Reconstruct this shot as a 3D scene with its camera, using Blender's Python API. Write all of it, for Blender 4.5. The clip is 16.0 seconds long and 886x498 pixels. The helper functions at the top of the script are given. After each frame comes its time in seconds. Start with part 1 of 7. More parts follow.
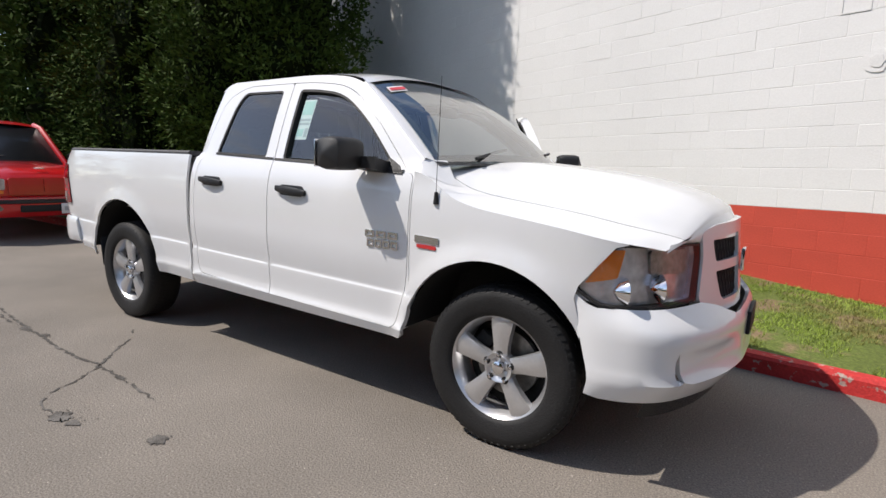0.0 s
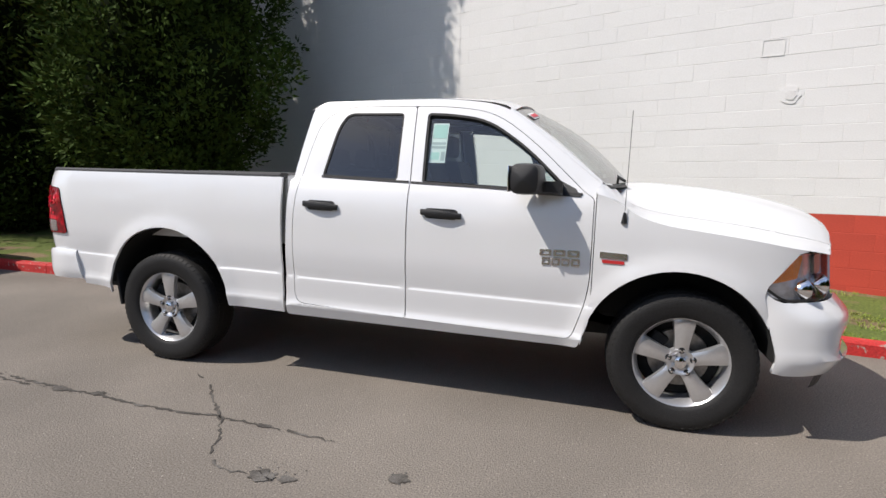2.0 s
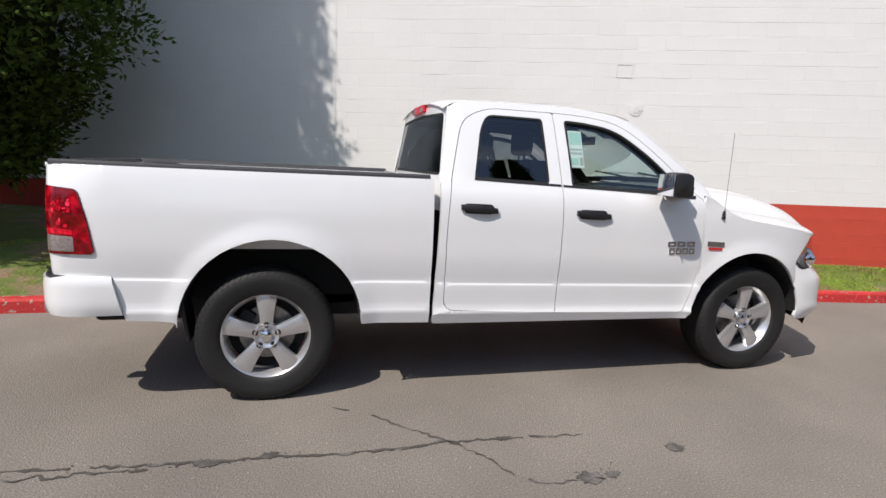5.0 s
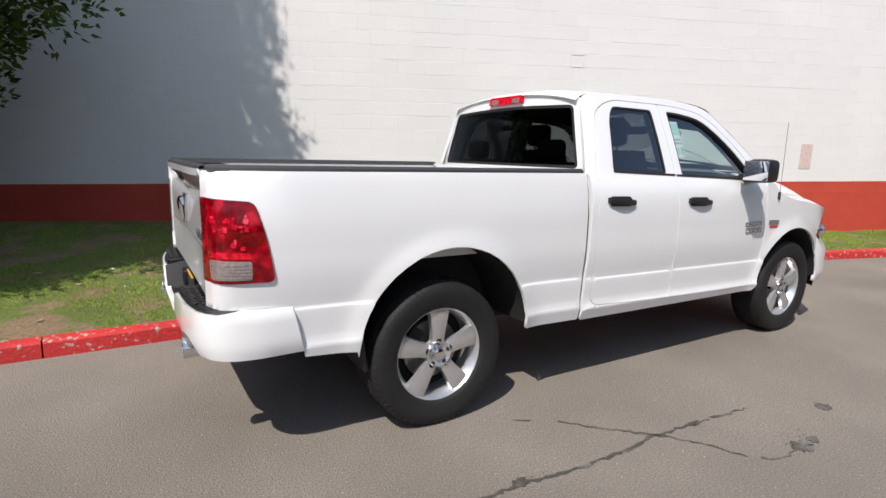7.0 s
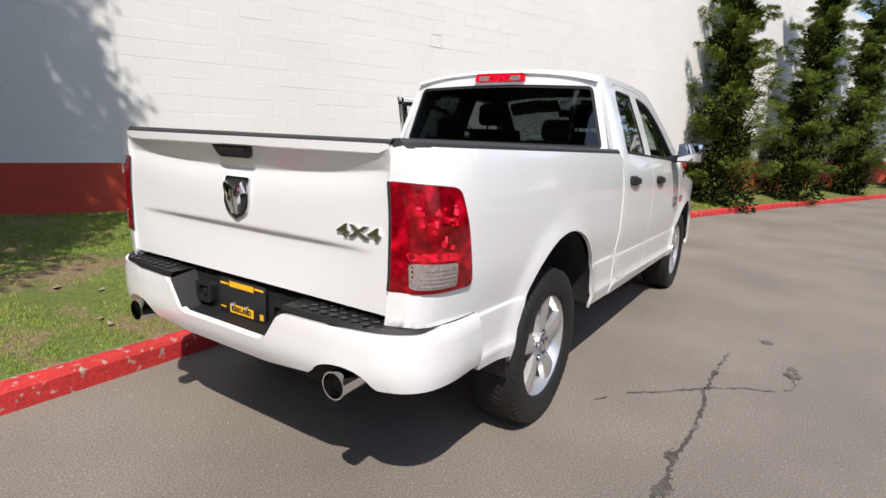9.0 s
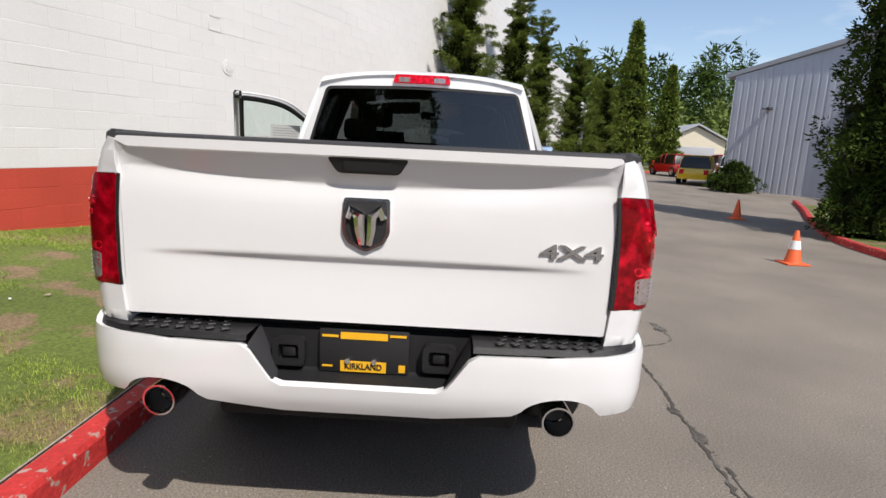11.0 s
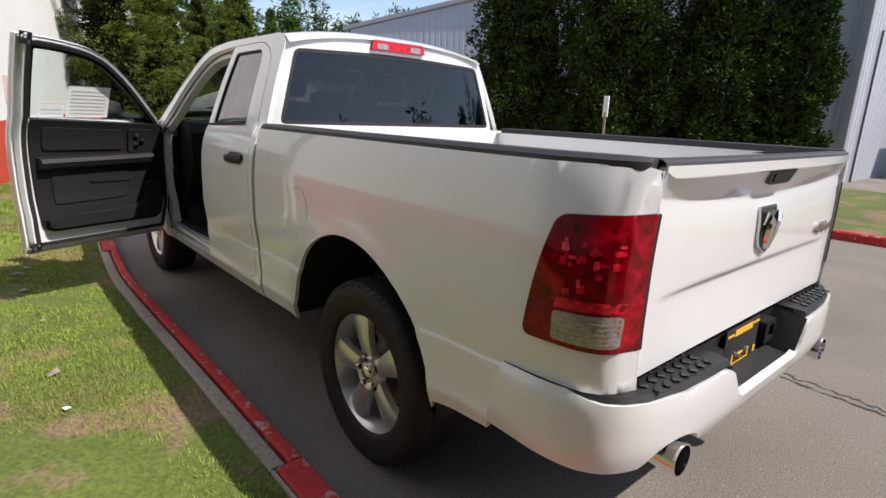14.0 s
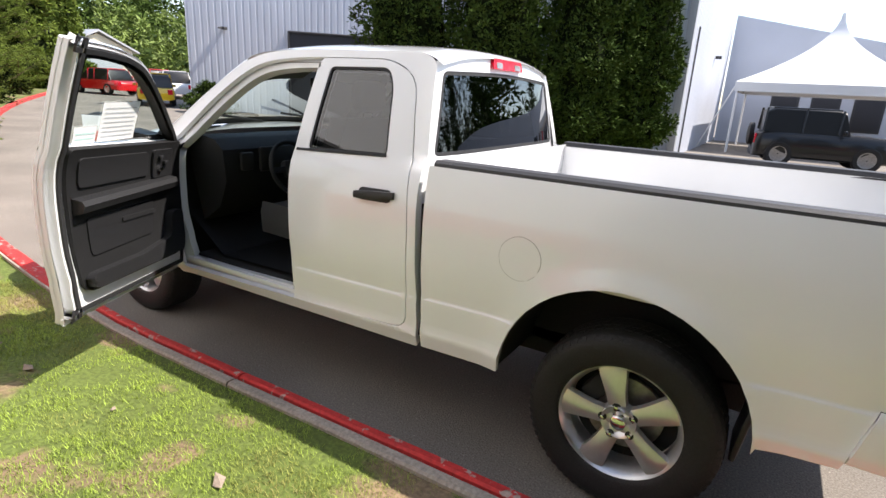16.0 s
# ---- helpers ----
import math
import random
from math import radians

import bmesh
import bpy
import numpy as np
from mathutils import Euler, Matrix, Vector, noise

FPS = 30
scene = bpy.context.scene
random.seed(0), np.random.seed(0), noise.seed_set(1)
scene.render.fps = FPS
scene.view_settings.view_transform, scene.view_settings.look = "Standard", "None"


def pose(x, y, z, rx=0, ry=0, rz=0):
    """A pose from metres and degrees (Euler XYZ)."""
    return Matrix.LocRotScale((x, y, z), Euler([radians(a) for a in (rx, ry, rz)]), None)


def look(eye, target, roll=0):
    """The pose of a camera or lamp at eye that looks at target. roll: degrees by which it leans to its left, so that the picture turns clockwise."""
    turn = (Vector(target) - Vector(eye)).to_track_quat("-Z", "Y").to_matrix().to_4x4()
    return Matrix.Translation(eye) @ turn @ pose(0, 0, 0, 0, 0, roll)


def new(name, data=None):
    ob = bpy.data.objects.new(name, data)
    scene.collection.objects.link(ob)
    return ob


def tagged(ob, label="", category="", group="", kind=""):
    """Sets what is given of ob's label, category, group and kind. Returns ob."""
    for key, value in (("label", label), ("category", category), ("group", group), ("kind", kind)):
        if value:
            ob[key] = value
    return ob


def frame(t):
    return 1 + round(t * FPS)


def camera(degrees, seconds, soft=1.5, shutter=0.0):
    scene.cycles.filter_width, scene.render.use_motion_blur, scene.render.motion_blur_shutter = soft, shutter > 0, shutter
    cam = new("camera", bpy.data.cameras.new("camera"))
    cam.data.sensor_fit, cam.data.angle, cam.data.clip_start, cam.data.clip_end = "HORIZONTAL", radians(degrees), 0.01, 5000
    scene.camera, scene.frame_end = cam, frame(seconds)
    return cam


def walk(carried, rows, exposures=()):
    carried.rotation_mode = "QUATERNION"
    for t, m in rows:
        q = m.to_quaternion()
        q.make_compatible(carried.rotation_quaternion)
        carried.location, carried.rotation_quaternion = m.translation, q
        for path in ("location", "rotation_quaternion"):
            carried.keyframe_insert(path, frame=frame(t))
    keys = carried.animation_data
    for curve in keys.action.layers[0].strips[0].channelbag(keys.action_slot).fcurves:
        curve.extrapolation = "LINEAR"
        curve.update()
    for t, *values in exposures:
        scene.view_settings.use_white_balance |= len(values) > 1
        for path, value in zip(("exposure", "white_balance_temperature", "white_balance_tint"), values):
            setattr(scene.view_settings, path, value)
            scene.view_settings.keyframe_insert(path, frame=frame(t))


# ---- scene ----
cam = camera(79.4, 16.0)
PATH = [
    (0, (4.714, -3.201, 1.393), (3.627, -1.551, 1.083), 2.1),
    (0.5, (4.356, -3.491, 1.396), (3.386, -1.77, 1.081), 2.2),
    (1, (3.969, -3.8, 1.427), (3.144, -2.009, 1.096), 2.2),
    (1.5, (3.507, -3.969, 1.445), (2.859, -2.103, 1.132), 2.1),
    (2, (3.039, -4.146, 1.447), (2.503, -2.239, 1.171), 1.4),
    (2.5, (2.56, -4.283, 1.445), (2.157, -2.347, 1.143), 0.7),
    (3, (2.069, -4.334, 1.469), (1.845, -2.372, 1.151), 1.1),
    (3.2, (1.887, -4.368, 1.456), (1.735, -2.398, 1.147), 1.7),
    (5.3, (-0.083, -4.153, 1.508), (0.524, -2.274, 1.193), 2.1),
    (5.5, (-0.253, -4.083, 1.496), (0.405, -2.217, 1.201), 1.5),
    (6, (-0.682, -3.893, 1.489), (0.15, -2.096, 1.208), 1.2),
    (6.5, (-1.104, -3.651, 1.479), (-0.153, -1.92, 1.168), 1.7),
    (7, (-1.456, -3.33, 1.498), (-0.431, -1.648, 1.149), 1.4),
    (7.5, (-1.785, -3.03, 1.473), (-0.59, -1.461, 1.142), 2.2),
    (8, (-2.048, -2.687, 1.448), (-0.719, -1.241, 1.073), 1.7),
    (8.5, (-2.269, -2.281, 1.438), (-0.8, -0.982, 1.049), 2.5),
    (9, (-2.52, -1.895, 1.424), (-0.868, -0.837, 1.033), 2.7),
    (9.2, (-2.61, -1.755, 1.427), (-0.916, -0.767, 1.035), 2.3),
    (11.5, (-2.85, 0.168, 1.404), (-0.894, 0.016, 1.013), 2.7),
    (12, (-2.739, 0.610, 1.415), (-0.815, 0.317, 0.958), 1.9),
    (12.5, (-2.524, 0.996, 1.427), (-0.678, 0.373, 0.975), 1.6),
    (13, (-2.341, 1.398, 1.435), (-0.597, 0.537, 0.968), 2.8),
    (13.5, (-2.121, 1.733, 1.462), (-0.532, 0.614, 0.989), 3.0),
    (14, (-1.805, 2.081, 1.514), (-0.339, 0.811, 1.025), 2.3),
    (14.5, (-1.505, 2.458, 1.568), (-0.192, 1.035, 1.066), 2.1),
    (15, (-1.144, 2.733, 1.634), (0.024, 1.197, 1.107), 2.6),
    (15.5, (-0.751, 2.903, 1.7), (0.309, 1.297, 1.156), 3.0),
    (16, (-0.342, 3.066, 1.739), (0.637, 1.416, 1.175), 3.2),
]
walk(cam, [(t, look(eye, target, roll)) for t, eye, target, roll in PATH], [(0, 0.14, 6780, 12), (3.2, 0.11, 6780, 12), (6.5, 0.2, 6800, 12), (7.5, 0.24, 6820, 12), (9, 0.28, 6850, 12), (12.5, 0.12, 6850, 12), (14, 0.34, 6850, 13), (14.5, 0.47, 6850, 13), (15.2, 0.84, 6850, 13), (16, 1.12, 6850, 13)])

# ---- light ----
SUN_WAY = Vector((0.65, 0.44, -1.0)).normalized()
world = bpy.data.worlds.new("sky")
scene.world = world
world.use_nodes = True
wn, wl = world.node_tree.nodes, world.node_tree.links
sky = wn.new("ShaderNodeTexSky")
sky.sky_type, sky.sun_disc = "NISHITA", False
sky.sun_elevation = math.asin(-SUN_WAY.z)
sky.sun_rotation = math.atan2(-SUN_WAY.x, -SUN_WAY.y)
sky.air_density, sky.dust_density, sky.ozone_density = 1.0, 0.6, 1.5
# drifting fair-weather clouds
wc = wn.new("ShaderNodeTexCoord")
wmap = wn.new("ShaderNodeMapping")
wmap.inputs["Scale"].default_value = (1.0, 1.0, 3.2)
wnoise = wn.new("ShaderNodeTexNoise")
wnoise.inputs["Scale"].default_value, wnoise.inputs["Detail"].default_value = 3.2, 7
wramp = wn.new("ShaderNodeValToRGB")
wramp.color_ramp.elements[0].position, wramp.color_ramp.elements[1].position = 0.52, 0.72
wmix = wn.new("ShaderNodeMixRGB")
wmix.inputs[2].default_value = (5.6, 5.9, 6.3, 1)
wl.new(wc.outputs["Generated"], wmap.inputs[0])
wl.new(wmap.outputs[0], wnoise.inputs["Vector"])
wl.new(wnoise.outputs[0], wramp.inputs[0])
wl.new(wramp.outputs[0], wmix.inputs[0])
wl.new(sky.outputs[0], wmix.inputs[1])
wl.new(wmix.outputs[0], wn["Background"].inputs[0])
wn["Background"].inputs[1].default_value = 0.15
sun = new("sun", bpy.data.lights.new("sun", "SUN"))
sun.data.energy, sun.data.angle, sun.data.color = 4.4, radians(0.55), (1.0, 0.965, 0.915)
sun.matrix_world = look((0, 0, 30), Vector((0, 0, 30)) + SUN_WAY)


# ---- materials ----
def material(name, base, rough=0.6, metal=0.0, coat=0.0, bump=0.0, scale=60.0, vary=0.1, big=0.0, bigscale=1.5, per=0.0, spec=0.5, coords="Object", second=None, secondcut=(0.5, 0.7), secondscale=5.0):
    """A surface with fine grain, broad stains, relief and a change from piece to piece."""
    m = bpy.data.materials.new(name)
    m.use_nodes = True
    n, l = m.node_tree.nodes, m.node_tree.links
    b = n["Principled BSDF"]
    b.inputs["Roughness"].default_value, b.inputs["Metallic"].default_value = rough, metal
    b.inputs["Coat Weight"].default_value, b.inputs["Specular IOR Level"].default_value = coat, spec
    b.inputs["Coat Roughness"].default_value = 0.04
    tc = n.new("ShaderNodeTexCoord")

    def noise_at(sc, detail=4):
        t = n.new("ShaderNodeTexNoise")
        t.inputs["Scale"].default_value, t.inputs["Detail"].default_value = sc, detail
        l.new(tc.outputs[coords], t.inputs["Vector"])
        return t

    def mixed(kind, fac, a, c):
        x = n.new("ShaderNodeMix")
        x.data_type, x.blend_type = "RGBA", kind
        for sock, v in ((x.inputs[0], fac), (x.inputs[6], a), (x.inputs[7], c)):
            if isinstance(v, (int, float)):
                sock.default_value = v
            elif isinstance(v, tuple):
                sock.default_value = (*v, 1)
            else:
                l.new(v, sock)
        return x.outputs[2]

    def ramp(sock, lo, hi, p0=0.3, p1=0.7):
        r = n.new("ShaderNodeMapRange")
        r.inputs[1].default_value, r.inputs[2].default_value, r.inputs[3].default_value, r.inputs[4].default_value = p0, p1, lo, hi
        l.new(sock, r.inputs[0])
        return r.outputs[0]

    col = base
    fine = noise_at(scale)
    if second:
        col = mixed("MIX", ramp(noise_at(secondscale, 6).outputs[0], 0.0, 1.0, *secondcut), base, second)
    if vary:
        g = n.new("ShaderNodeCombineColor")
        v = ramp(fine.outputs[0], 1 - vary, 1 + vary)
        for k in range(3):
            l.new(v, g.inputs[k])
        col = mixed("MULTIPLY", 1.0, col, g.outputs[0])
    if big:
        g = n.new("ShaderNodeCombineColor")
        v = ramp(noise_at(bigscale, 5).outputs[0], 1 - big, 1 + big * 0.5)
        for k in range(3):
            l.new(v, g.inputs[k])
        col = mixed("MULTIPLY", 1.0, col, g.outputs[0])
    if per:
        oi = n.new("ShaderNodeObjectInfo")
        ge = n.new("ShaderNodeNewGeometry")
        ad = n.new("ShaderNodeMath")
        ad.operation = "ADD"
        fr = n.new("ShaderNodeMath")
        fr.operation = "FRACT"
        l.new(oi.outputs["Random"], ad.inputs[0])
        l.new(ge.outputs["Random Per Island"], ad.inputs[1])
        l.new(ad.outputs[0], fr.inputs[0])
        g = n.new("ShaderNodeCombineColor")
        v = ramp(fr.outputs[0], 1 - per, 1 + per, 0, 1)
        for k in range(3):
            l.new(v, g.inputs[k])
        col = mixed("MULTIPLY", 1.0, col, g.outputs[0])
    if isinstance(col, tuple):
        b.inputs["Base Color"].default_value = (*col, 1)
    else:
        l.new(col, b.inputs["Base Color"])
    if bump:
        bp = n.new("ShaderNodeBump")
        bp.inputs["Strength"].default_value, bp.inputs["Distance"].default_value = bump, 0.01
        l.new(fine.outputs[0], bp.inputs["Height"])
        l.new(bp.outputs[0], b.inputs["Normal"])
    return m


def glass(name, tint, rough=0.0, gloss=0.88, falloff=3.2, face=0.12):
    m = bpy.data.materials.new(name)
    m.use_nodes = True
    n, l = m.node_tree.nodes, m.node_tree.links
    n.remove(n["Principled BSDF"])
    t, g, f, x = n.new("ShaderNodeBsdfTransparent"), n.new("ShaderNodeBsdfGlossy"), n.new("ShaderNodeLayerWeight"), n.new("ShaderNodeMixShader")
    p, q = n.new("ShaderNodeMath"), n.new("ShaderNodeMath")
    p.operation, q.operation = "POWER", "MULTIPLY_ADD"
    p.inputs[1].default_value, q.inputs[1].default_value, q.inputs[2].default_value = falloff, gloss, face * gloss / 0.88
    t.inputs[0].default_value, g.inputs[1].default_value, f.inputs[0].default_value = (*tint, 1), rough, 0.5
    l.new(f.outputs["Facing"], p.inputs[0]), l.new(p.outputs[0], q.inputs[0])
    l.new(q.outputs[0], x.inputs[0]), l.new(t.outputs[0], x.inputs[1]), l.new(g.outputs[0], x.inputs[2])
    l.new(x.outputs[0], n["Material Output"].inputs[0])
    return m


WHITE = material("white_car_paint", (0.76, 0.765, 0.77), 0.28, coat=1.0, vary=0.0, big=0.015, bigscale=3)
RED_PAINT = material("red_car_paint", (0.55, 0.008, 0.01), 0.3, coat=1.0, vary=0.02)
YELLOW_PAINT = material("yellow_car_paint", (0.75, 0.50, 0.02), 0.3, coat=1.0, vary=0.02)
BLACK_PAINT = material("black_car_paint", (0.008, 0.008, 0.009), 0.35, spec=0.35, coat=0.35, vary=0.02)
SILVER_PAINT = material("silver_car_paint", (0.5, 0.5, 0.52), 0.3, metal=0.5, coat=1.0, vary=0.02)
TRIM = material("textured_black_plastic", (0.012, 0.012, 0.013), 0.45, bump=0.3, scale=400, vary=0.15)
CAP = material("grey_bed_rail_plastic", (0.035, 0.035, 0.038), 0.6, bump=0.3, scale=300, vary=0.15)
GASKET = material("black_rubber", (0.012, 0.012, 0.013), 0.7, vary=0.1)
DARK = material("dark_underbody", (0.012, 0.012, 0.012), 0.85, vary=0.2)
TYRE = material("tyre_rubber", (0.017, 0.0165, 0.0165), 0.62, spec=0.3, bump=0.25, scale=120, vary=0.2, big=0.2, bigscale=4)
ALLOY = material("painted_alloy", (0.62, 0.62, 0.63), 0.28, metal=0.75, coat=0.4, vary=0.03)
STEEL = material("brake_steel", (0.30, 0.29, 0.28), 0.45, metal=0.9, vary=0.2, scale=40)
CHROME = material("chrome", (0.80, 0.80, 0.82), 0.06, metal=1.0, vary=0.0)
DULL_CHROME = material("satin_badge_metal", (0.60, 0.60, 0.61), 0.25, metal=1.0, vary=0.05)
CABIN = material("charcoal_cabin_plastic", (0.009, 0.009, 0.0095), 0.6, spec=0.35, bump=0.2, scale=300, vary=0.1)
CABIN_LIGHT = material("grey_cabin_trim", (0.0145, 0.0145, 0.0155), 0.5, spec=0.4, bump=0.2, scale=300, vary=0.1)
CLOTH = material("grey_seat_cloth", (0.035, 0.035, 0.037), 0.9, bump=0.4, scale=500, vary=0.2)
HEADLINER = material("grey_headliner", (0.16, 0.16, 0.155), 0.9, bump=0.2, scale=400, vary=0.1)
PAPER = material("sticker_paper", (0.82, 0.83, 0.82), 0.6, vary=0.02)
PAPER_TEAL = material("sticker_teal_print", (0.50, 0.70, 0.66), 0.6, vary=0.05)
PAPER_GREY = material("sticker_grey_print", (0.48, 0.50, 0.52), 0.6, vary=0.05)
PAPER_RED = material("sticker_red_print", (0.65, 0.08, 0.10), 0.6, vary=0.05)
AMBER = material("amber_lens", (0.85, 0.22, 0.02), 0.15, coat=1.0, vary=0.05)
YELLOW_INK = material("yellow_plate_ink", (0.85, 0.45, 0.02), 0.5, vary=0.03)
RED_INK = material("red_badge_and_reflection", (0.55, 0.03, 0.03), 0.4, vary=0.03)
LENS_RED = material("red_tail_lens", (0.17, 0.001, 0.005), 0.10, coat=0.2, spec=0.25, vary=0.5, scale=26, second=(0.42, 0.003, 0.014), secondcut=(0.50, 0.66), secondscale=15)
# pale pink that paints the brightest glints in the tail lens
LENS_RED_GLINT = material("pink_glint_facet", (0.80, 0.03, 0.07), 0.15, coat=0.5, vary=0.5, scale=60)
LENS_RED_BRIGHT = material("red_reflector", (0.55, 0.006, 0.022), 0.15, coat=0.25, spec=0.35, vary=0.6, scale=50)
LENS_CLEAR = material("clear_reverse_lens", (0.36, 0.31, 0.30), 0.12, metal=0.45, coat=1.0, vary=0.25, scale=70)
GLASS = glass("clear_glass", (0.80, 0.90, 0.87))
SCREEN = glass("windscreen_glass", (0.74, 0.84, 0.80), falloff=1.45, face=0.10)
TINT = glass("privacy_glass", (0.20, 0.215, 0.22))
TINT_DARK = glass("dark_privacy_glass", (0.09, 0.10, 0.105), face=0.07)
LAMP_SILVER = material("lamp_silver", (0.72, 0.72, 0.74), 0.25, metal=0.55, vary=0.25, scale=18)
LAMP_GLASS = glass("lamp_cover", (0.94, 0.94, 0.95), gloss=0.30)
ASPHALT = material("worn_asphalt", (0.203, 0.178, 0.151), 0.9, bump=0.7, scale=105, vary=0.36, big=0.24, bigscale=0.7, second=(0.40, 0.365, 0.32), secondcut=(0.64, 0.74), secondscale=58)
CRACK = material("oily_crack_filler", (0.062, 0.055, 0.047), 0.85, bump=0.4, scale=120, vary=0.3, second=(0.13, 0.12, 0.108), secondcut=(0.50, 0.62), secondscale=6)
LAWN = material("lawn_soil", (0.10, 0.135, 0.024), 0.95, bump=0.9, scale=45, vary=0.35, big=0.25, bigscale=0.7, second=(0.20, 0.14, 0.08), secondcut=(0.52, 0.60), secondscale=2.1)
BLADES = material("grass_blades", (0.250, 0.345, 0.042), 0.7, vary=0.12, scale=30, per=0.4, big=0.25, bigscale=0.9, second=(0.27, 0.24, 0.07), secondcut=(0.50, 0.66), secondscale=1.6)
KERB_RED = material("chipped_red_kerb_paint", (0.50, 0.028, 0.026), 0.75, bump=0.5, scale=50, vary=0.18, big=0.2, bigscale=2.5, second=(0.40, 0.30, 0.26), secondcut=(0.595, 0.65), secondscale=20)
CONCRETE = material("bare_kerb_concrete", (0.36, 0.31, 0.26), 0.9, bump=0.7, scale=60, vary=0.25, big=0.25)
BLOCK_WHITE = material("white_block_paint", (0.72, 0.71, 0.695), 0.75, bump=0.12, scale=55, vary=0.03, big=0.06, bigscale=0.5, per=0.012)
BLOCK_RED = material("red_block_paint", (0.50, 0.060, 0.034), 0.75, bump=0.15, scale=55, vary=0.06, big=0.14, bigscale=1.1, per=0.04)
MORTAR = material("painted_mortar", (0.67, 0.66, 0.645), 0.85, vary=0.05)
MORTAR_RED = material("painted_red_mortar", (0.47, 0.058, 0.034), 0.85, vary=0.05)
BARK = material("brown_bark", (0.10, 0.065, 0.042), 0.95, bump=1.0, scale=25, vary=0.4)
LEAF = material("conifer_needles", (0.045, 0.074, 0.014), 0.75, spec=0.08, vary=0.12, scale=8, per=0.45, big=0.2, bigscale=1.2)
LEAF_JUNIPER = material("juniper_needles", (0.125, 0.170, 0.028), 0.7, spec=0.15, vary=0.12, scale=8, per=0.4, big=0.2, bigscale=1.2)
# near-black colour that paints the shade deep inside the crowns
LEAF_CORE = material("crown_core_shade", (0.010, 0.015, 0.005), 0.95, spec=0.05, vary=0.4, scale=6)
LEAF_LIGHT = material("bright_hillside_leaves", (0.125, 0.175, 0.028), 0.7, vary=0.2, scale=3, per=0.4)
SIDING = material("pale_blue_metal_siding", (0.46, 0.485, 0.545), 0.55, vary=0.03, big=0.06, bigscale=0.6)
ROOFING = material("grey_roof_metal", (0.35, 0.36, 0.38), 0.6, vary=0.05)
CREAM = material("cream_house_paint", (0.62, 0.56, 0.44), 0.8, vary=0.05)
CANVAS = material("white_tent_canvas", (0.74, 0.74, 0.74), 0.7, vary=0.03)
# flat dark colour standing for unlit interiors behind openings and panes
SHADE_DARK = material("interior_shade", (0.03, 0.03, 0.035), 0.8, vary=0.2)
ORANGE = material("orange_cone_plastic", (0.75, 0.12, 0.03), 0.6, vary=0.08)
POST_WOOD = material("grey_post_wood", (0.28, 0.22, 0.17), 0.9, bump=0.5, vary=0.2)


# ---- mesh helpers ----
def obj(name, bm, mat, parent=None, label="", smooth=True, sharp=35):
    me = bpy.data.meshes.new(name)
    if smooth:
        for f in bm.faces:
            f.smooth = True
        for e in bm.edges:
            if len(e.link_faces) == 2 and e.calc_face_angle(0) > radians(sharp):
                e.smooth = False
    bm.to_mesh(me)
    bm.free()
    for m in mat if isinstance(mat, (list, tuple)) else [mat]:
        me.materials.append(m)
    ob = new(name, me)
    if parent:
        ob.parent = parent
    if label:
        ob["label"] = label
    return ob


def part(name, bm, mat, parent, label="", smooth=True, sharp=35):
    """One mesh under a thing or a part, given in the thing's own axes."""
    return obj(name, bm, mat, parent, label, smooth, sharp)


def thing(name, label, category, m=None, group="", kind=""):
    ob = tagged(new(name), label, category, group, kind)
    if m is not None:
        ob.matrix_world = m
    return ob


def raw(verts, faces):
    bm = bmesh.new()
    vs = [bm.verts.new(v) for v in verts]
    for f in faces:
        bm.faces.new([vs[i] for i in f])
    bmesh.ops.recalc_face_normals(bm, faces=bm.faces)
    return bm


def box(lo, hi, bevel=0.0, segs=2):
    bm = bmesh.new()
    bmesh.ops.create_cube(bm, size=1)
    for v in bm.verts:
        v.co = Vector([(lo[k] + hi[k]) / 2 + v.co[k] * (hi[k] - lo[k]) for k in range(3)])
    if bevel:
        bmesh.ops.bevel(bm, geom=list(bm.edges), offset=bevel, segments=segs, profile=0.5, affect="EDGES")
    return bm


def moved(bm, m):
    bm.transform(m)
    return bm


def join(*bms):
    out = bmesh.new()
    me = bpy.data.meshes.new("tmp")
    for b in bms:
        b.to_mesh(me)
        out.from_mesh(me)
        b.free()
    bpy.data.meshes.remove(me)
    return out


def lathe(profile, seg=48, axis="y", closed=False):
    """Turns (radius, along) points about an axis."""
    bm, rings = bmesh.new(), []
    for r, a in profile:
        ring = []
        for k in range(seg):
            c, s = r * math.cos(2 * math.pi * k / seg), r * math.sin(2 * math.pi * k / seg)
            ring.append(bm.verts.new((c, a, s) if axis == "y" else (c, s, a) if axis == "z" else (a, c, s)))
        rings.append(ring)
    pairs = list(zip(rings, rings[1:])) + ([(rings[-1], rings[0])] if closed else [])
    for p, q in pairs:
        for k in range(seg):
            bm.faces.new((p[k], p[(k + 1) % seg], q[(k + 1) % seg], q[k]))
    bmesh.ops.recalc_face_normals(bm, faces=bm.faces)
    return bm


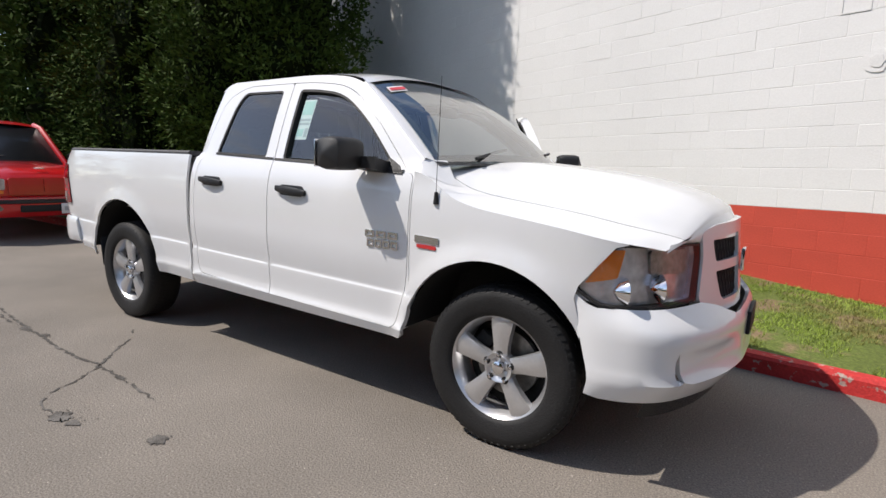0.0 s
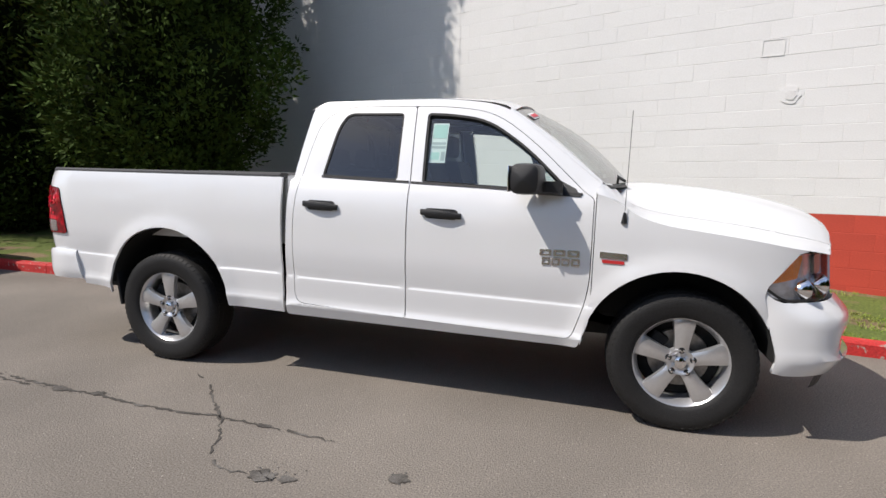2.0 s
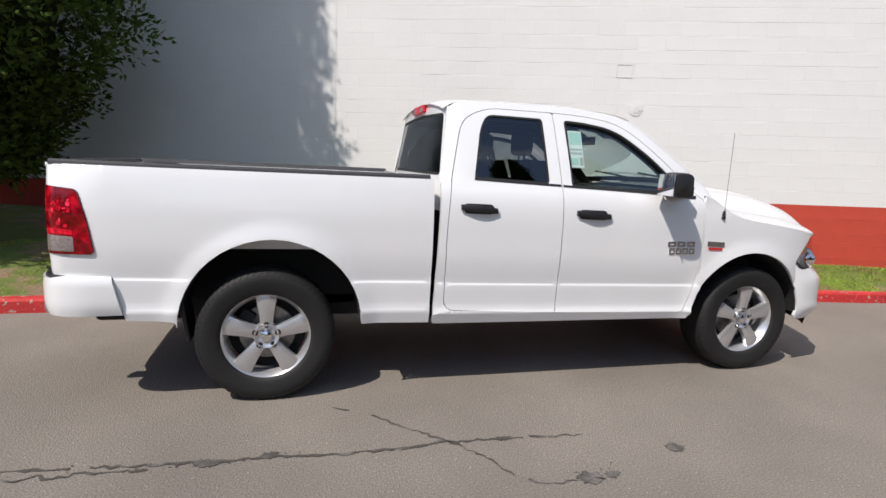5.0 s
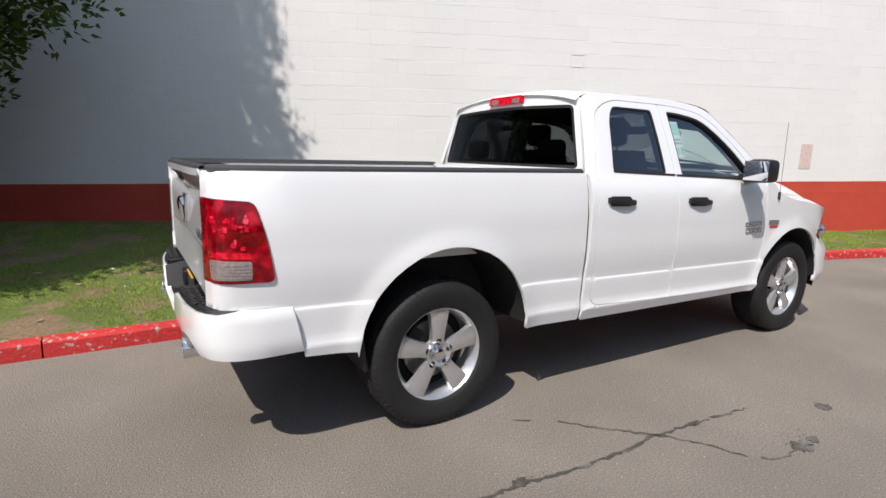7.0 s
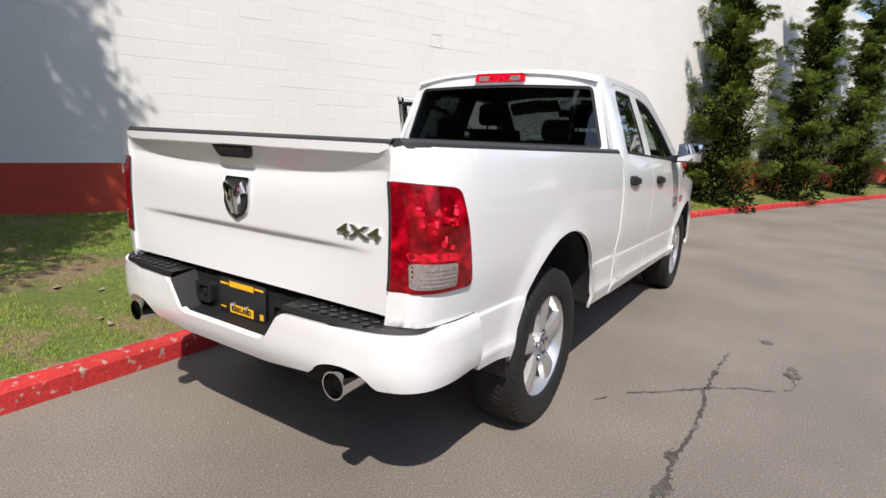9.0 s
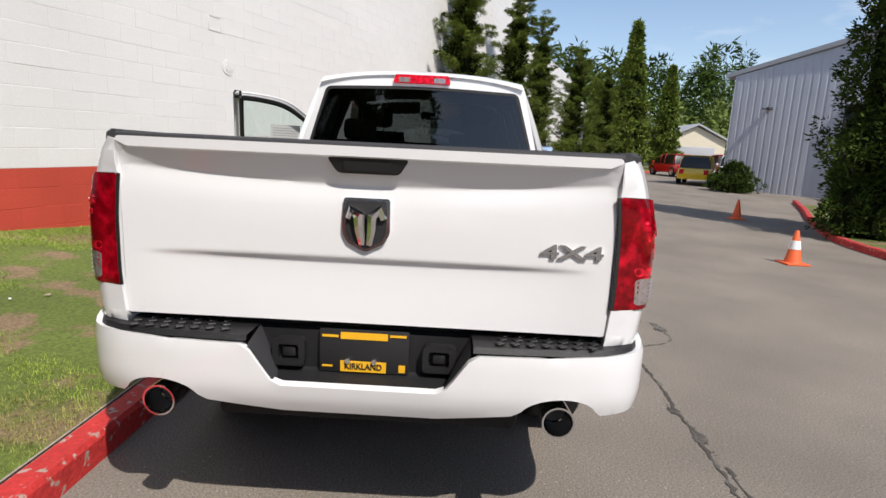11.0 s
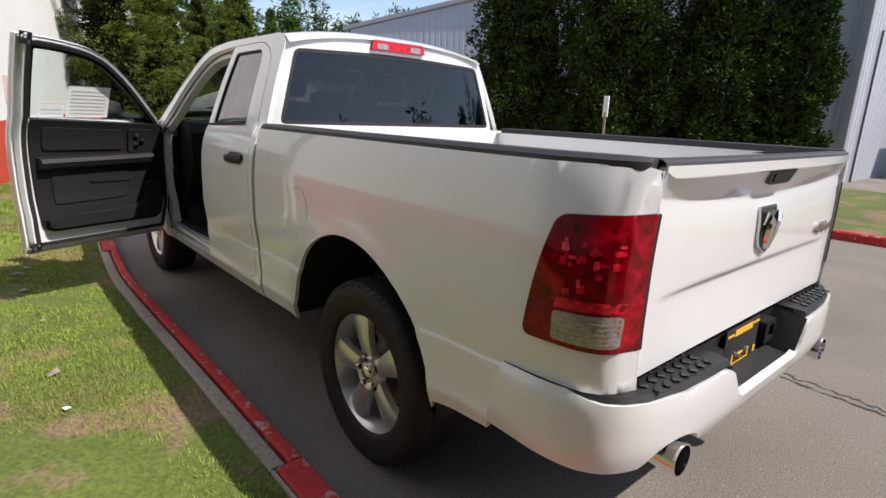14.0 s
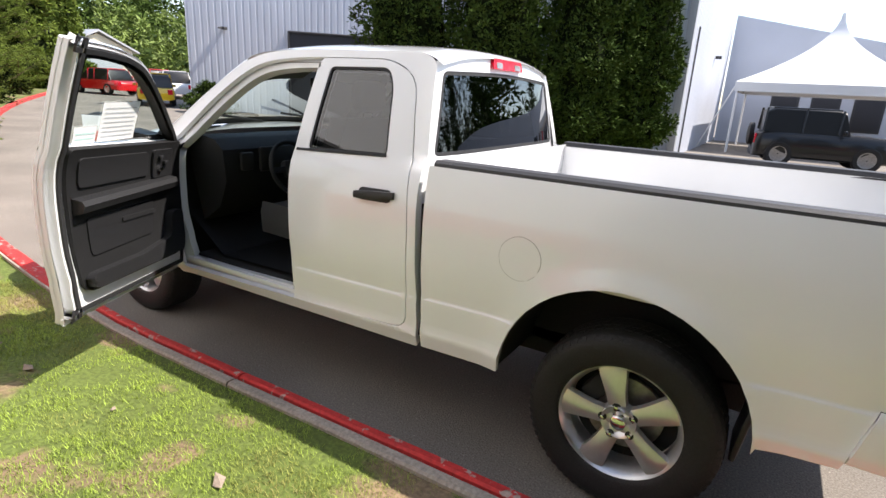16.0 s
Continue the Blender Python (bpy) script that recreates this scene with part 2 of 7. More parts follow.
def tube(points, radius, seg=8, caps=True):
    bm, rings = bmesh.new(), []
    pts = [Vector(p) for p in points]
    for i, p in enumerate(pts):
        d = (pts[min(i + 1, len(pts) - 1)] - pts[max(i - 1, 0)]).normalized()
        a = d.orthogonal().normalized() if i == 0 else (a - d * a.dot(d)).normalized()
        b = d.cross(a)
        r = radius(i / (len(pts) - 1)) if callable(radius) else radius
        rings.append([bm.verts.new(p + r * (math.cos(2 * math.pi * k / seg) * a + math.sin(2 * math.pi * k / seg) * b)) for k in range(seg)])
    for p, q in zip(rings, rings[1:]):
        for k in range(seg):
            bm.faces.new((p[k], p[(k + 1) % seg], q[(k + 1) % seg], q[k]))
    if caps:
        bm.faces.new(rings[0]), bm.faces.new(rings[-1])
    bmesh.ops.recalc_face_normals(bm, faces=bm.faces)
    return bm


def loft(sections, close=False, caps=False):
    bm = bmesh.new()
    rows = [[bm.verts.new(p) for p in s] for s in sections]
    for p, q in zip(rows, rows[1:]):
        n = len(p)
        for k in range(n if close else n - 1):
            bm.faces.new((p[k], p[(k + 1) % n], q[(k + 1) % n], q[k]))
    if caps:
        bm.faces.new(rows[0]), bm.faces.new(rows[-1])
    bmesh.ops.recalc_face_normals(bm, faces=bm.faces)
    return bm


def curve(xs, ys):
    """A smooth curve through the points that never overshoots them."""
    xs, ys = np.array(xs, float), np.array(ys, float)
    h, d = np.diff(xs), np.diff(ys) / np.diff(xs)
    m = np.concatenate(([d[0]], np.where(d[1:] * d[:-1] > 0, 2 * d[1:] * d[:-1] / np.where(d[1:] + d[:-1] == 0, 1, d[1:] + d[:-1]), 0), [d[-1]]))

    def at(x):
        x = min(max(x, xs[0]), xs[-1])
        i = min(max(int(np.searchsorted(xs, x)) - 1, 0), len(h) - 1)
        t = (x - xs[i]) / h[i]
        return float((2 * t**3 - 3 * t**2 + 1) * ys[i] + (t**3 - 2 * t**2 + t) * h[i] * m[i] + (-2 * t**3 + 3 * t**2) * ys[i + 1] + (t**3 - t**2) * h[i] * m[i + 1])
    return at


def rounded(points, radius, n=5):
    """A closed outline with its corners rounded; a corner may carry its own radius."""
    out, k = [], len(points)
    for i in range(k):
        p, a, b = (Vector(points[j % k][:2]) for j in (i, i - 1, i + 1))
        r = points[i][2] if len(points[i]) > 2 else radius
        u, v = a - p, b - p
        r = min(r, u.length * 0.48, v.length * 0.48)
        if r < 1e-4:
            out.append(p)
            continue
        s, e = p + u.normalized() * r, p + v.normalized() * r
        for j in range(n + 1):
            t = j / n
            out.append(s * (1 - t) ** 2 + p * 2 * t * (1 - t) + e * t * t)
    return [(q.x, q.y) for q in out]


def inside(poly, pts):
    x, y, res = pts[:, 0], pts[:, 1], np.zeros(len(pts), bool)
    for (x0, y0), (x1, y1) in zip(poly, poly[1:] + poly[:1]):
        if y0 != y1:
            res ^= ((y0 > y) != (y1 > y)) & (x < (x1 - x0) * (y - y0) / (y1 - y0) + x0)
    return res


def resample(poly, step):
    out = []
    for p, q in zip(poly, poly[1:] + poly[:1]):
        n = max(1, math.ceil(math.dist(p, q) / step))
        out += [(p[0] + (q[0] - p[0]) * k / n, p[1] + (q[1] - p[1]) * k / n) for k in range(n)]
    return out


from mathutils import geometry


def skin(outer, f, out, holes=(), step=0.05, depth=0.018, lines_u=(), lines_v=(), rake=(0.0, 0.0, 0.0)):
    """A pressed panel: a flat outline with holes, laid on the surface f(u, v), its edges turned in by depth. out: a way that points off its face."""
    loops = [resample(list(p), step) for p in (outer, *holes)]
    rim = np.array([p for lp in loops for p in lp])
    lo, hi = rim.min(0), rim.max(0)
    us, vs = (sorted(set(np.linspace(lo[k], hi[k], max(3, int((hi[k] - lo[k]) / step) + 2))[1:-1].tolist() + [w for w in extra if lo[k] < w < hi[k]])) for k, extra in ((0, lines_u), (1, lines_v)))
    grid = np.array([(u, v - rake[2] - rake[0] * (u - rake[1])) for u in us for v in vs])
    ok = inside(loops[0], grid)
    for lp in loops[1:]:
        ok &= ~inside(lp, grid)
    grid = grid[ok]
    if len(grid):
        d = np.min(np.linalg.norm(grid[:, None] - rim[None], axis=2), axis=1)
        grid = grid[d > step * (0.18 if lines_v else 0.4)]
    faces, k = [], 0
    for lp in loops:
        faces.append(list(range(k, k + len(lp))))
        k += len(lp)
    verts = [Vector(p) for p in rim] + [Vector(p) for p in grid]
    v2, _, tris, *_ = geometry.delaunay_2d_cdt(verts, [], faces, 2, 1e-6)
    bm = bmesh.new()
    bv = [bm.verts.new(f(p.x, p.y)) for p in v2]
    for t in tris:
        try:
            bm.faces.new([bv[i] for i in t])
        except ValueError:
            pass
    for v in [v for v in bm.verts if not v.link_faces]:
        bm.verts.remove(v)
    bm.normal_update()
    o = Vector(out)
    if sum((fc.normal.dot(o) * fc.calc_area() for fc in bm.faces)) < 0:
        bmesh.ops.reverse_faces(bm, faces=bm.faces)
    if depth:
        bm.normal_update()
        edges = [e for e in bm.edges if len(e.link_faces) == 1]
        shift = {v: v.co - v.normal * depth for e in edges for v in e.verts}
        deep = {v: bm.verts.new(c) for v, c in shift.items()}
        for e in edges:
            a, b = e.verts
            fc = e.link_faces[0]
            lp = [l for l in fc.loops if l.edge == e][0]
            a, b = (lp.link_loop_next.vert, lp.vert)
            bm.faces.new((a, b, deep[b], deep[a]))
            e.smooth = False
    return bm


def ribbon(path, f, width, lift):
    """A thin raised strip along a line drawn on the surface f(u, v)."""
    pts = [Vector(p) for p in path]
    bm, rows = bmesh.new(), []
    for i, p in enumerate(pts):
        d = (pts[min(i + 1, len(pts) - 1)] - pts[max(i - 1, 0)]).normalized()
        n = Vector((-d.y, d.x)) * width / 2
        rows.append([bm.verts.new(f(*(p + n), 0.0)), bm.verts.new(f(*(p + n * 0.8), lift)), bm.verts.new(f(*(p - n * 0.8), lift)), bm.verts.new(f(*(p - n), 0.0))])
    for p, q in zip(rows, rows[1:]):
        for k in range(3):
            bm.faces.new((p[k], p[k + 1], q[k + 1], q[k]))
    bmesh.ops.recalc_face_normals(bm, faces=bm.faces)
    return bm


def letters(text, size, depth, m):
    """Raised letters in the built-in font, as a mesh in the x-z plane facing -y, put at m."""
    cu = bpy.data.curves.new("letters", "FONT")
    cu.body, cu.size, cu.extrude, cu.align_x, cu.align_y = text, size, depth, "CENTER", "CENTER"
    cu.offset = size * 0.02
    ob = bpy.data.objects.new("letters", cu)
    scene.collection.objects.link(ob)
    bpy.context.view_layer.update()
    me = bpy.data.meshes.new_from_object(ob.evaluated_get(bpy.context.evaluated_depsgraph_get()))
    bm = bmesh.new()
    bm.from_mesh(me)
    bpy.data.objects.remove(ob)
    bpy.data.curves.remove(cu)
    bpy.data.meshes.remove(me)
    bm.transform(m @ pose(0, 0, 0, 90, 0, 0))
    return bm


# ---- the pickup truck: rear axle at x = 0, nose towards +x ----
AXLE_F, HUB = 3.569, 0.410
PLAN = curve([-1.18, -1.155, -1.148, -1.135, -1.11, -1.06, -1.0, -0.92, -0.80, -0.5, 0, 1.0, 2.0, 3.0, 3.57, 3.80, 3.95, 4.08, 4.18, 4.27, 4.33], [0.77, 0.812, 0.845, 0.888, 0.923, 0.950, 0.963, 0.973, 0.980, 0.986, 0.992, 0.995, 0.997, 0.997, 0.998, 0.992, 0.980, 0.955, 0.915, 0.85, 0.78])
FLANK = curve([0.40, 0.46, 0.53, 0.548, 0.572, 0.60, 0.64, 0.730, 0.736, 0.746, 0.80, 0.95, 1.12, 1.22, 1.30, 1.36, 1.40, 1.44], [0.935, 0.957, 0.984, 0.990, 0.980, 0.977, 0.979, 0.9845, 0.9845, 0.979, 0.987, 1.0, 0.998, 0.990, 0.974, 0.952, 0.930, 0.915])
BED_FLANK = curve([0.40, 0.46, 0.53, 0.548, 0.572, 0.60, 0.64, 0.730, 0.736, 0.746, 0.80, 0.95, 1.12, 1.24, 1.32, 1.40, 1.43], [0.94, 0.962, 0.980, 0.984, 0.979, 0.977, 0.979, 0.9845, 0.9845, 0.979, 0.987, 1.0, 0.999, 0.990, 0.978, 0.962, 0.945])
RAKE = 0.0185  # the pressed lines run down towards the nose
CAB_RAKE, BED_RAKE = (RAKE, 1.16, 0.007), (RAKE, 0.66, -0.014)


def raked(x, z, rake):
    """The height on the flank section for a place on the body."""
    return z + (rake[2] + rake[0] * (x - rake[1])) * min(1.0, max(0.0, (1.25 - z) / 0.3))
SWAGE = (0.535, 0.548, 0.56, 0.572, 0.6, 0.715, 0.724, 0.730, 0.736, 0.741, 0.746, 0.756)
ARCHES = ((0.04, 0.490, 0.530), (3.520, 0.435, 0.515))


def flare(x, z):
    e = 0.0
    for cx, cz, r in ARCHES:
        d = math.hypot(x - cx, (z - cz)) - r
        e += 0.020 * math.exp(-(d / 0.06) ** 2) * (1 if z > cz else max(0, 1 - (cz - z) * 4))
    return e


def cab_w(x, z):
    if z < 1.40:
        return PLAN(x) * FLANK(raked(x, z, CAB_RAKE)) + flare(x, z)
    k = z - 1.40
    w = PLAN(x) * FLANK(1.40) - 0.33 * k - 0.13 * k * k
    return w - max(0.0, 1.22 - x) ** 2 * 1.2


def bed_w(x, z):
    soft = min(1, max(0, (-0.85 - x) / 0.3)) * min(1, max(0, (z - 1.15) / 0.27)) ** 2 * min(1, max(0, (x + 1.155) / 0.06))
    w = PLAN(x) * BED_FLANK(raked(x, z, BED_RAKE)) + flare(x, z) - 0.045 * soft
    return max(w, 0.808) if z > 1.30 else w


def fend_w(x, z):
    return PLAN(x) * FLANK(raked(x, min(z, 1.30), CAB_RAKE)) + flare(x, z)


def on(width, s, off=0.0):
    return lambda u, v, lift=0.0: Vector((u, s * (width(u, v) + off + lift), v))


def arc(cx, cz, r, a0, a1, n=22):
    return [(cx + r * math.cos(radians(a0 + (a1 - a0) * k / n)), cz + r * math.sin(radians(a0 + (a1 - a0) * k / n))) for k in range(n + 1)]


truck = thing("pickup_truck", "white four-door pickup truck with one front door open by the kerb", "pickup truck")

# panel outlines in x and z
(RX, RZ, RR), (FX, FZ, FR) = ARCHES
BEDSIDE = [(1.008, 1.405), (1.008, 0.475), (0.575, 0.485)] + arc(RX, RZ, RR, 0, 180) + [(-0.50, 0.525), (-0.755, 0.54), (-0.815, 0.80), (-1.155, 0.80), (-1.155, 1.0), (-1.155, 1.25), (-1.155, 1.36), (-1.150, 1.40), (-1.135, 1.408)]
REAR_DOOR = rounded([(1.105, 0.56, .07), (1.90, 0.525, .02), (1.905, 1.40, 0), (1.882, 1.885, .02), (1.40, 1.885, .18), (1.22, 1.80, .15), (1.13, 1.40, .2), (1.10, 1.1, .2)], 0.05)
REAR_WINDOW = rounded([(1.285, 1.418), (1.82, 1.402), (1.805, 1.842), (1.40, 1.845, .06), (1.345, 1.75, .1)], 0.03)
FRONT_DOOR = rounded([(1.908, 0.525, .02), (2.945, 0.50, .05), (3.035, 0.78, .15), (3.035, 1.33, .02), (2.985, 1.36, .05), (2.66, 1.665, .3), (2.40, 1.845, .2), (2.10, 1.88, .2), (1.89, 1.885, .01), (1.913, 1.40, 0)], 0.03)
FRONT_WINDOW = rounded([(1.985, 1.388), (2.925, 1.352, .02), (2.62, 1.638, .3), (2.36, 1.805, .2), (2.10, 1.838, .15), (1.965, 1.842, .03)], 0.03)


def grow(poly, d):
    out, n = [], len(poly)
    area = sum(poly[i][0] * poly[(i + 1) % n][1] - poly[(i + 1) % n][0] * poly[i][1] for i in range(n))
    s = 1 if area > 0 else -1
    for i in range(n):
        a, b = Vector(poly[i - 1]), Vector(poly[(i + 1) % n])
        t = (b - a).normalized()
        out.append((poly[i][0] + s * d * t.y, poly[i][1] - s * d * t.x))
    return out


CAB_SIDE = rounded([(1.03, 0.465, .02), (2.985, 0.448, .02), (3.047, 0.62, .05), (3.047, 1.375, .01), (3.08, 1.425, .01), (2.72, 1.715, .3), (2.46, 1.895, .2), (2.10, 1.935, .2), (1.22, 1.925, .06), (1.135, 1.885, .05), (1.06, 1.40, .05)], 0.03)
# rear edge of the fender follows the door; its nose carries the lamp
FEND_Z = curve([3.03, 3.12, 3.2, 3.3, 3.45, 3.6, 3.85, 4.1, 4.2, 4.33], [1.365, 1.34, 1.295, 1.235, 1.195, 1.175, 1.142, 1.10, 1.087, 1.065])
FENDER = [(3.052, FEND_Z(3.052)), (3.052, 0.80), (3.03, 0.66), (3.00, 0.48)] + arc(FX, FZ, FR, 176, 26)[:] + [(3.985, 0.70), (3.945, 0.84), (3.96, 0.895), (4.10, 1.075), (4.15, 1.090)] + [(x, FEND_Z(x)) for x in np.arange(4.10, 3.06, -0.04)]
LAMP_TAIL = rounded([(-1.1565, 0.925, .004), (-0.888, 0.925), (-0.915, 1.10, .1), (-0.962, 1.275), (-1.1565, 1.292, .004)], 0.03)

REAR_U = tuple(np.arange(-1.156, -1.10, 0.004)) + tuple(np.arange(-1.10, -1.0, 0.01))
for s, side in ((-1, "right"), (1, "left")):
    o = (0, s, 0)
    bedside = part("bedside", skin(BEDSIDE, on(bed_w, s), o, step=0.045, lines_u=REAR_U, lines_v=SWAGE, rake=BED_RAKE), WHITE, truck, "gloss white bed side panel")
    # the two door openings share one pillar line, so cut them as one hole
    opening = grow(rounded([(1.105, 0.56, .07), (2.945, 0.50, .05), (3.035, 0.78, .15), (3.035, 1.33, .02), (2.985, 1.36, .05), (2.66, 1.665, .3), (2.40, 1.845, .2), (2.10, 1.88, .2), (1.89, 1.885, 0), (1.40, 1.885, .18), (1.22, 1.80, .15), (1.13, 1.40, .2), (1.10, 1.1, .2)], 0.03), 0.005)
    part("cab_side", skin(CAB_SIDE, on(cab_w, s), o, holes=[opening], step=0.045, depth=0.03, lines_v=SWAGE, rake=CAB_RAKE), WHITE, truck, "gloss white cab pillar and sill panel")
    # inner door frame and pillar, a little inside the doors
    inner_hole = [grow(REAR_DOOR, -0.05), grow(FRONT_DOOR, -0.05)]
    part("door_frame", skin(grow(CAB_SIDE, -0.03), on(cab_w, s, -0.045), o, holes=inner_hole, step=0.08, depth=0.05), WHITE, truck, "white door frame")
    part("fender", skin(FENDER, on(fend_w, s), o, step=0.045, lines_v=SWAGE, rake=CAB_RAKE), WHITE, truck, "gloss white front fender")
    # rear door with its window, handle
    rd = part("rear_door", skin(REAR_DOOR, on(cab_w, s), o, holes=[REAR_WINDOW], step=0.045, depth=0.035, lines_v=SWAGE, rake=CAB_RAKE), WHITE, truck, "closed white rear door")
    part("window_glass", skin(grow(REAR_WINDOW, 0.01), on(cab_w, s, -0.012), o, step=0.09, depth=0.004), TINT, rd, "dark tinted window glass")
    part("window_seal", skin(grow(REAR_WINDOW, 0.004), on(cab_w, s, -0.004), o, holes=[grow(REAR_WINDOW, -0.012)], step=0.06, depth=0.012), GASKET, rd, "black rubber window seal")
    part("belt_moulding", loft([[on(cab_w, s)(x, z, l) for z, l in ((1.395 + dz, -0.004), (1.397 + dz, 0.006), (1.409 + dz, 0.006), (1.411 + dz, -0.004))] for x, dz in ((1.285, .016), (1.55, .005), (1.80, -.004), (1.90, -.007))]), GASKET, rd, "black belt moulding")
    part("inner_trim", skin(grow(REAR_DOOR, -0.06)[:], on(cab_w, s, -0.06), o, holes=[grow(REAR_WINDOW, 0.03)], step=0.09, depth=0.02), CABIN, rd, "charcoal inner door trim")


def door_handle(parent, s, x0, x1, z0, m=None):
    w = abs(cab_w((x0 + x1) / 2, z0))
    rows = []
    for k in range(9):
        t = k / 8
        x = x0 + (x1 - x0) * t
        out = w + 0.012 + 0.026 * math.sin(math.pi * min(max(t, 0.06), 0.94)) ** 0.5
        h = 0.017 + 0.005 * math.sin(math.pi * t)
        rows.append([Vector((x, s * y, z0 - (t - 0.5) * 0.02 + z)) for y, z in ((out - 0.022, h), (out - 0.004, h), (out, h * 0.5), (out, -h * 0.5), (out - 0.004, -h), (out - 0.022, -h))])
    grip = loft(rows, close=True, caps=True)
    bezel = skin(rounded([(x0 + 0.02, z0 - 0.03), (x1 - 0.02, z0 - 0.034), (x1 - 0.02, z0 + 0.03), (x0 + 0.02, z0 + 0.034)], 0.03), on(cab_w, s, 0.003), (0, s, 0), step=0.04, depth=0.004)
    h = part("handle", join(grip, bezel), TRIM, parent, "black plastic pull handle")
    return h


for s in (-1, 1):
    rd = [o for o in truck.children if o.name.startswith("rear_door")][0 if s < 0 else 1]
    door_handle(rd, s, 1.185, 1.43, 1.228)


def mirror(parent, s):
    """Black folding mirror on its foot."""
    rows = []
    for k in range(9):
        t = k / 8
        y = 1.005 + 0.225 * t
        e = math.sqrt(max(0.02, 1 - (2 * t - 1) ** 6))
        cx = 2.685 - 0.03 * t
        rows.append([Vector((cx + 0.085 * e * math.copysign(abs(math.cos(a)) ** 0.6, math.cos(a)), s * y, 1.434 + 0.087 * e * math.copysign(abs(math.sin(a)) ** 0.45, math.sin(a)))) for a in [2 * math.pi * j / 20 for j in range(20)]])
    head = part("mirror", loft(rows, close=True, caps=True), TRIM, parent, "black textured side mirror")
    part("mirror_glass", moved(box((-0.003, -0.096, -0.072), (0.003, 0.096, 0.072), 0.002), pose(2.584, s * 1.117, 1.434, 0, 0, s * 6)), CHROME, head, "silver mirror glass")
    arm = loft([[Vector((2.80 + dx, s * y, z + dz)) for dx, dz in ((-.09, -.03), (.06, -.035), (.06, .03), (-.09, .03))] for y, z in ((0.915, 1.368), (0.96, 1.375), (1.02, 1.385), (1.06, 1.395))], close=True, caps=True)
    foot = skin([(2.76, 1.345), (2.965, 1.34), (2.93, 1.385), (2.85, 1.425)], on(cab_w, s, 0.006), (0, s, 0), step=0.05, depth=0.02)
    part("mirror_arm", join(arm, foot), TRIM, head, "black mirror arm")


def front_door(s):
    """A front door with window, seals, handle, mirror and inner trim, in its closed place."""
    o = (0, s, 0)
    d = part("front_door", skin(FRONT_DOOR, on(cab_w, s), o, holes=[FRONT_WINDOW], step=0.045, depth=0.02, lines_v=SWAGE, rake=CAB_RAKE), WHITE, truck, "white front door standing open" if s > 0 else "closed white front door")
    # inner shell with a stepped white edge
    inner = grow(FRONT_DOOR, -0.035)
    part("door_shell", skin(grow(FRONT_DOOR, -0.002), on(cab_w, s, -0.018), (0, -s, 0), holes=[FRONT_WINDOW], step=0.09, depth=-0.03), WHITE, d, "white painted door shell")
    part("door_inner_frame", skin(inner, on(cab_w, s, -0.075), (0, -s, 0), holes=[grow(FRONT_WINDOW, 0.004)], step=0.07, depth=0.055), WHITE, d, "white inner door frame")
    part("door_seal", skin(grow(inner, -0.012), on(cab_w, s, -0.088), (0, -s, 0), holes=[grow(inner, -0.034)], step=0.06, depth=0.012), GASKET, d, "black rubber door seal")
    part("window_seal", skin(grow(FRONT_WINDOW, 0.004), on(cab_w, s, -0.004), o, holes=[grow(FRONT_WINDOW, -0.014)], step=0.06, depth=0.070), GASKET, d, "black rubber window seal")
    part("window_glass", skin(grow(FRONT_WINDOW, 0.006), on(cab_w, s, -0.028), o, step=0.09, depth=0.004), GLASS, d, "clear window glass")
    part("belt_moulding", loft([[on(cab_w, s)(x, z, l) for z, l in ((z0 - .014, -0.004), (z0 - .012, 0.006), (z0, 0.006), (z0 + .002, -0.004))] for x, z0 in ((1.915, 1.400), (2.2, 1.391), (2.6, 1.376), (2.97, 1.360))]), GASKET, d, "black belt moulding")
    trim_line = rounded([(2.0, 0.655, .10), (2.88, 0.63, .06), (2.95, 0.82, .1), (2.955, 1.345, .03), (1.995, 1.385, .03)], 0.05)
    trim = part("inner_trim", skin(trim_line, on(cab_w, s, -0.098), (0, -s, 0), step=0.06, depth=0.03), CABIN, d, "charcoal plastic door trim")
    on_trim = lambda off: on(cab_w, s, -0.098 - off)
    part("upper_panel", skin(rounded([(2.06, 1.19), (2.62, 1.175), (2.62, 1.31), (2.06, 1.335)], 0.03), on_trim(0.012), (0, -s, 0), step=0.06, depth=0.014), CABIN_LIGHT, trim, "grey padded upper panel")
    part("armrest", loft([[on_trim(0)(x, z, 0) + Vector((0, -s * y, 0)) for y, z in ((0, 1.06), (0.055, 1.075), (0.07, 1.11), (0.055, 1.135), (0, 1.145))] for x in (2.02, 2.06, 2.3, 2.6, 2.80, 2.84)], caps=True), CABIN_LIGHT, trim, "grey armrest")
    part("switch_panel", skin(rounded([(2.66, 1.15), (2.86, 1.145), (2.86, 1.31), (2.66, 1.315)], 0.02), on_trim(0.016), (0, -s, 0), step=0.06, depth=0.018), TRIM, trim, "black switch panel")
    for k in range(3):
        part("switch", moved(box((-0.018, -0.008, -0.010), (0.018, 0.008, 0.010), 0.003), Matrix.Translation(on_trim(0.028)(2.72 + 0.05 * (k % 2), 1.20 + 0.035 * k))), CHROME if k == 0 else CABIN_LIGHT, trim, "small window switch")
    pocket = rounded([(2.03, 0.68), (2.86, 0.66), (2.90, 0.92), (2.78, 0.93), (2.74, 0.78), (2.45, 0.745), (2.02, 0.76)], 0.04)
    part("map_pocket", skin(pocket, on_trim(0.05), (0, -s, 0), step=0.05, depth=0.052), CABIN_LIGHT, trim, "grey moulded map pocket")
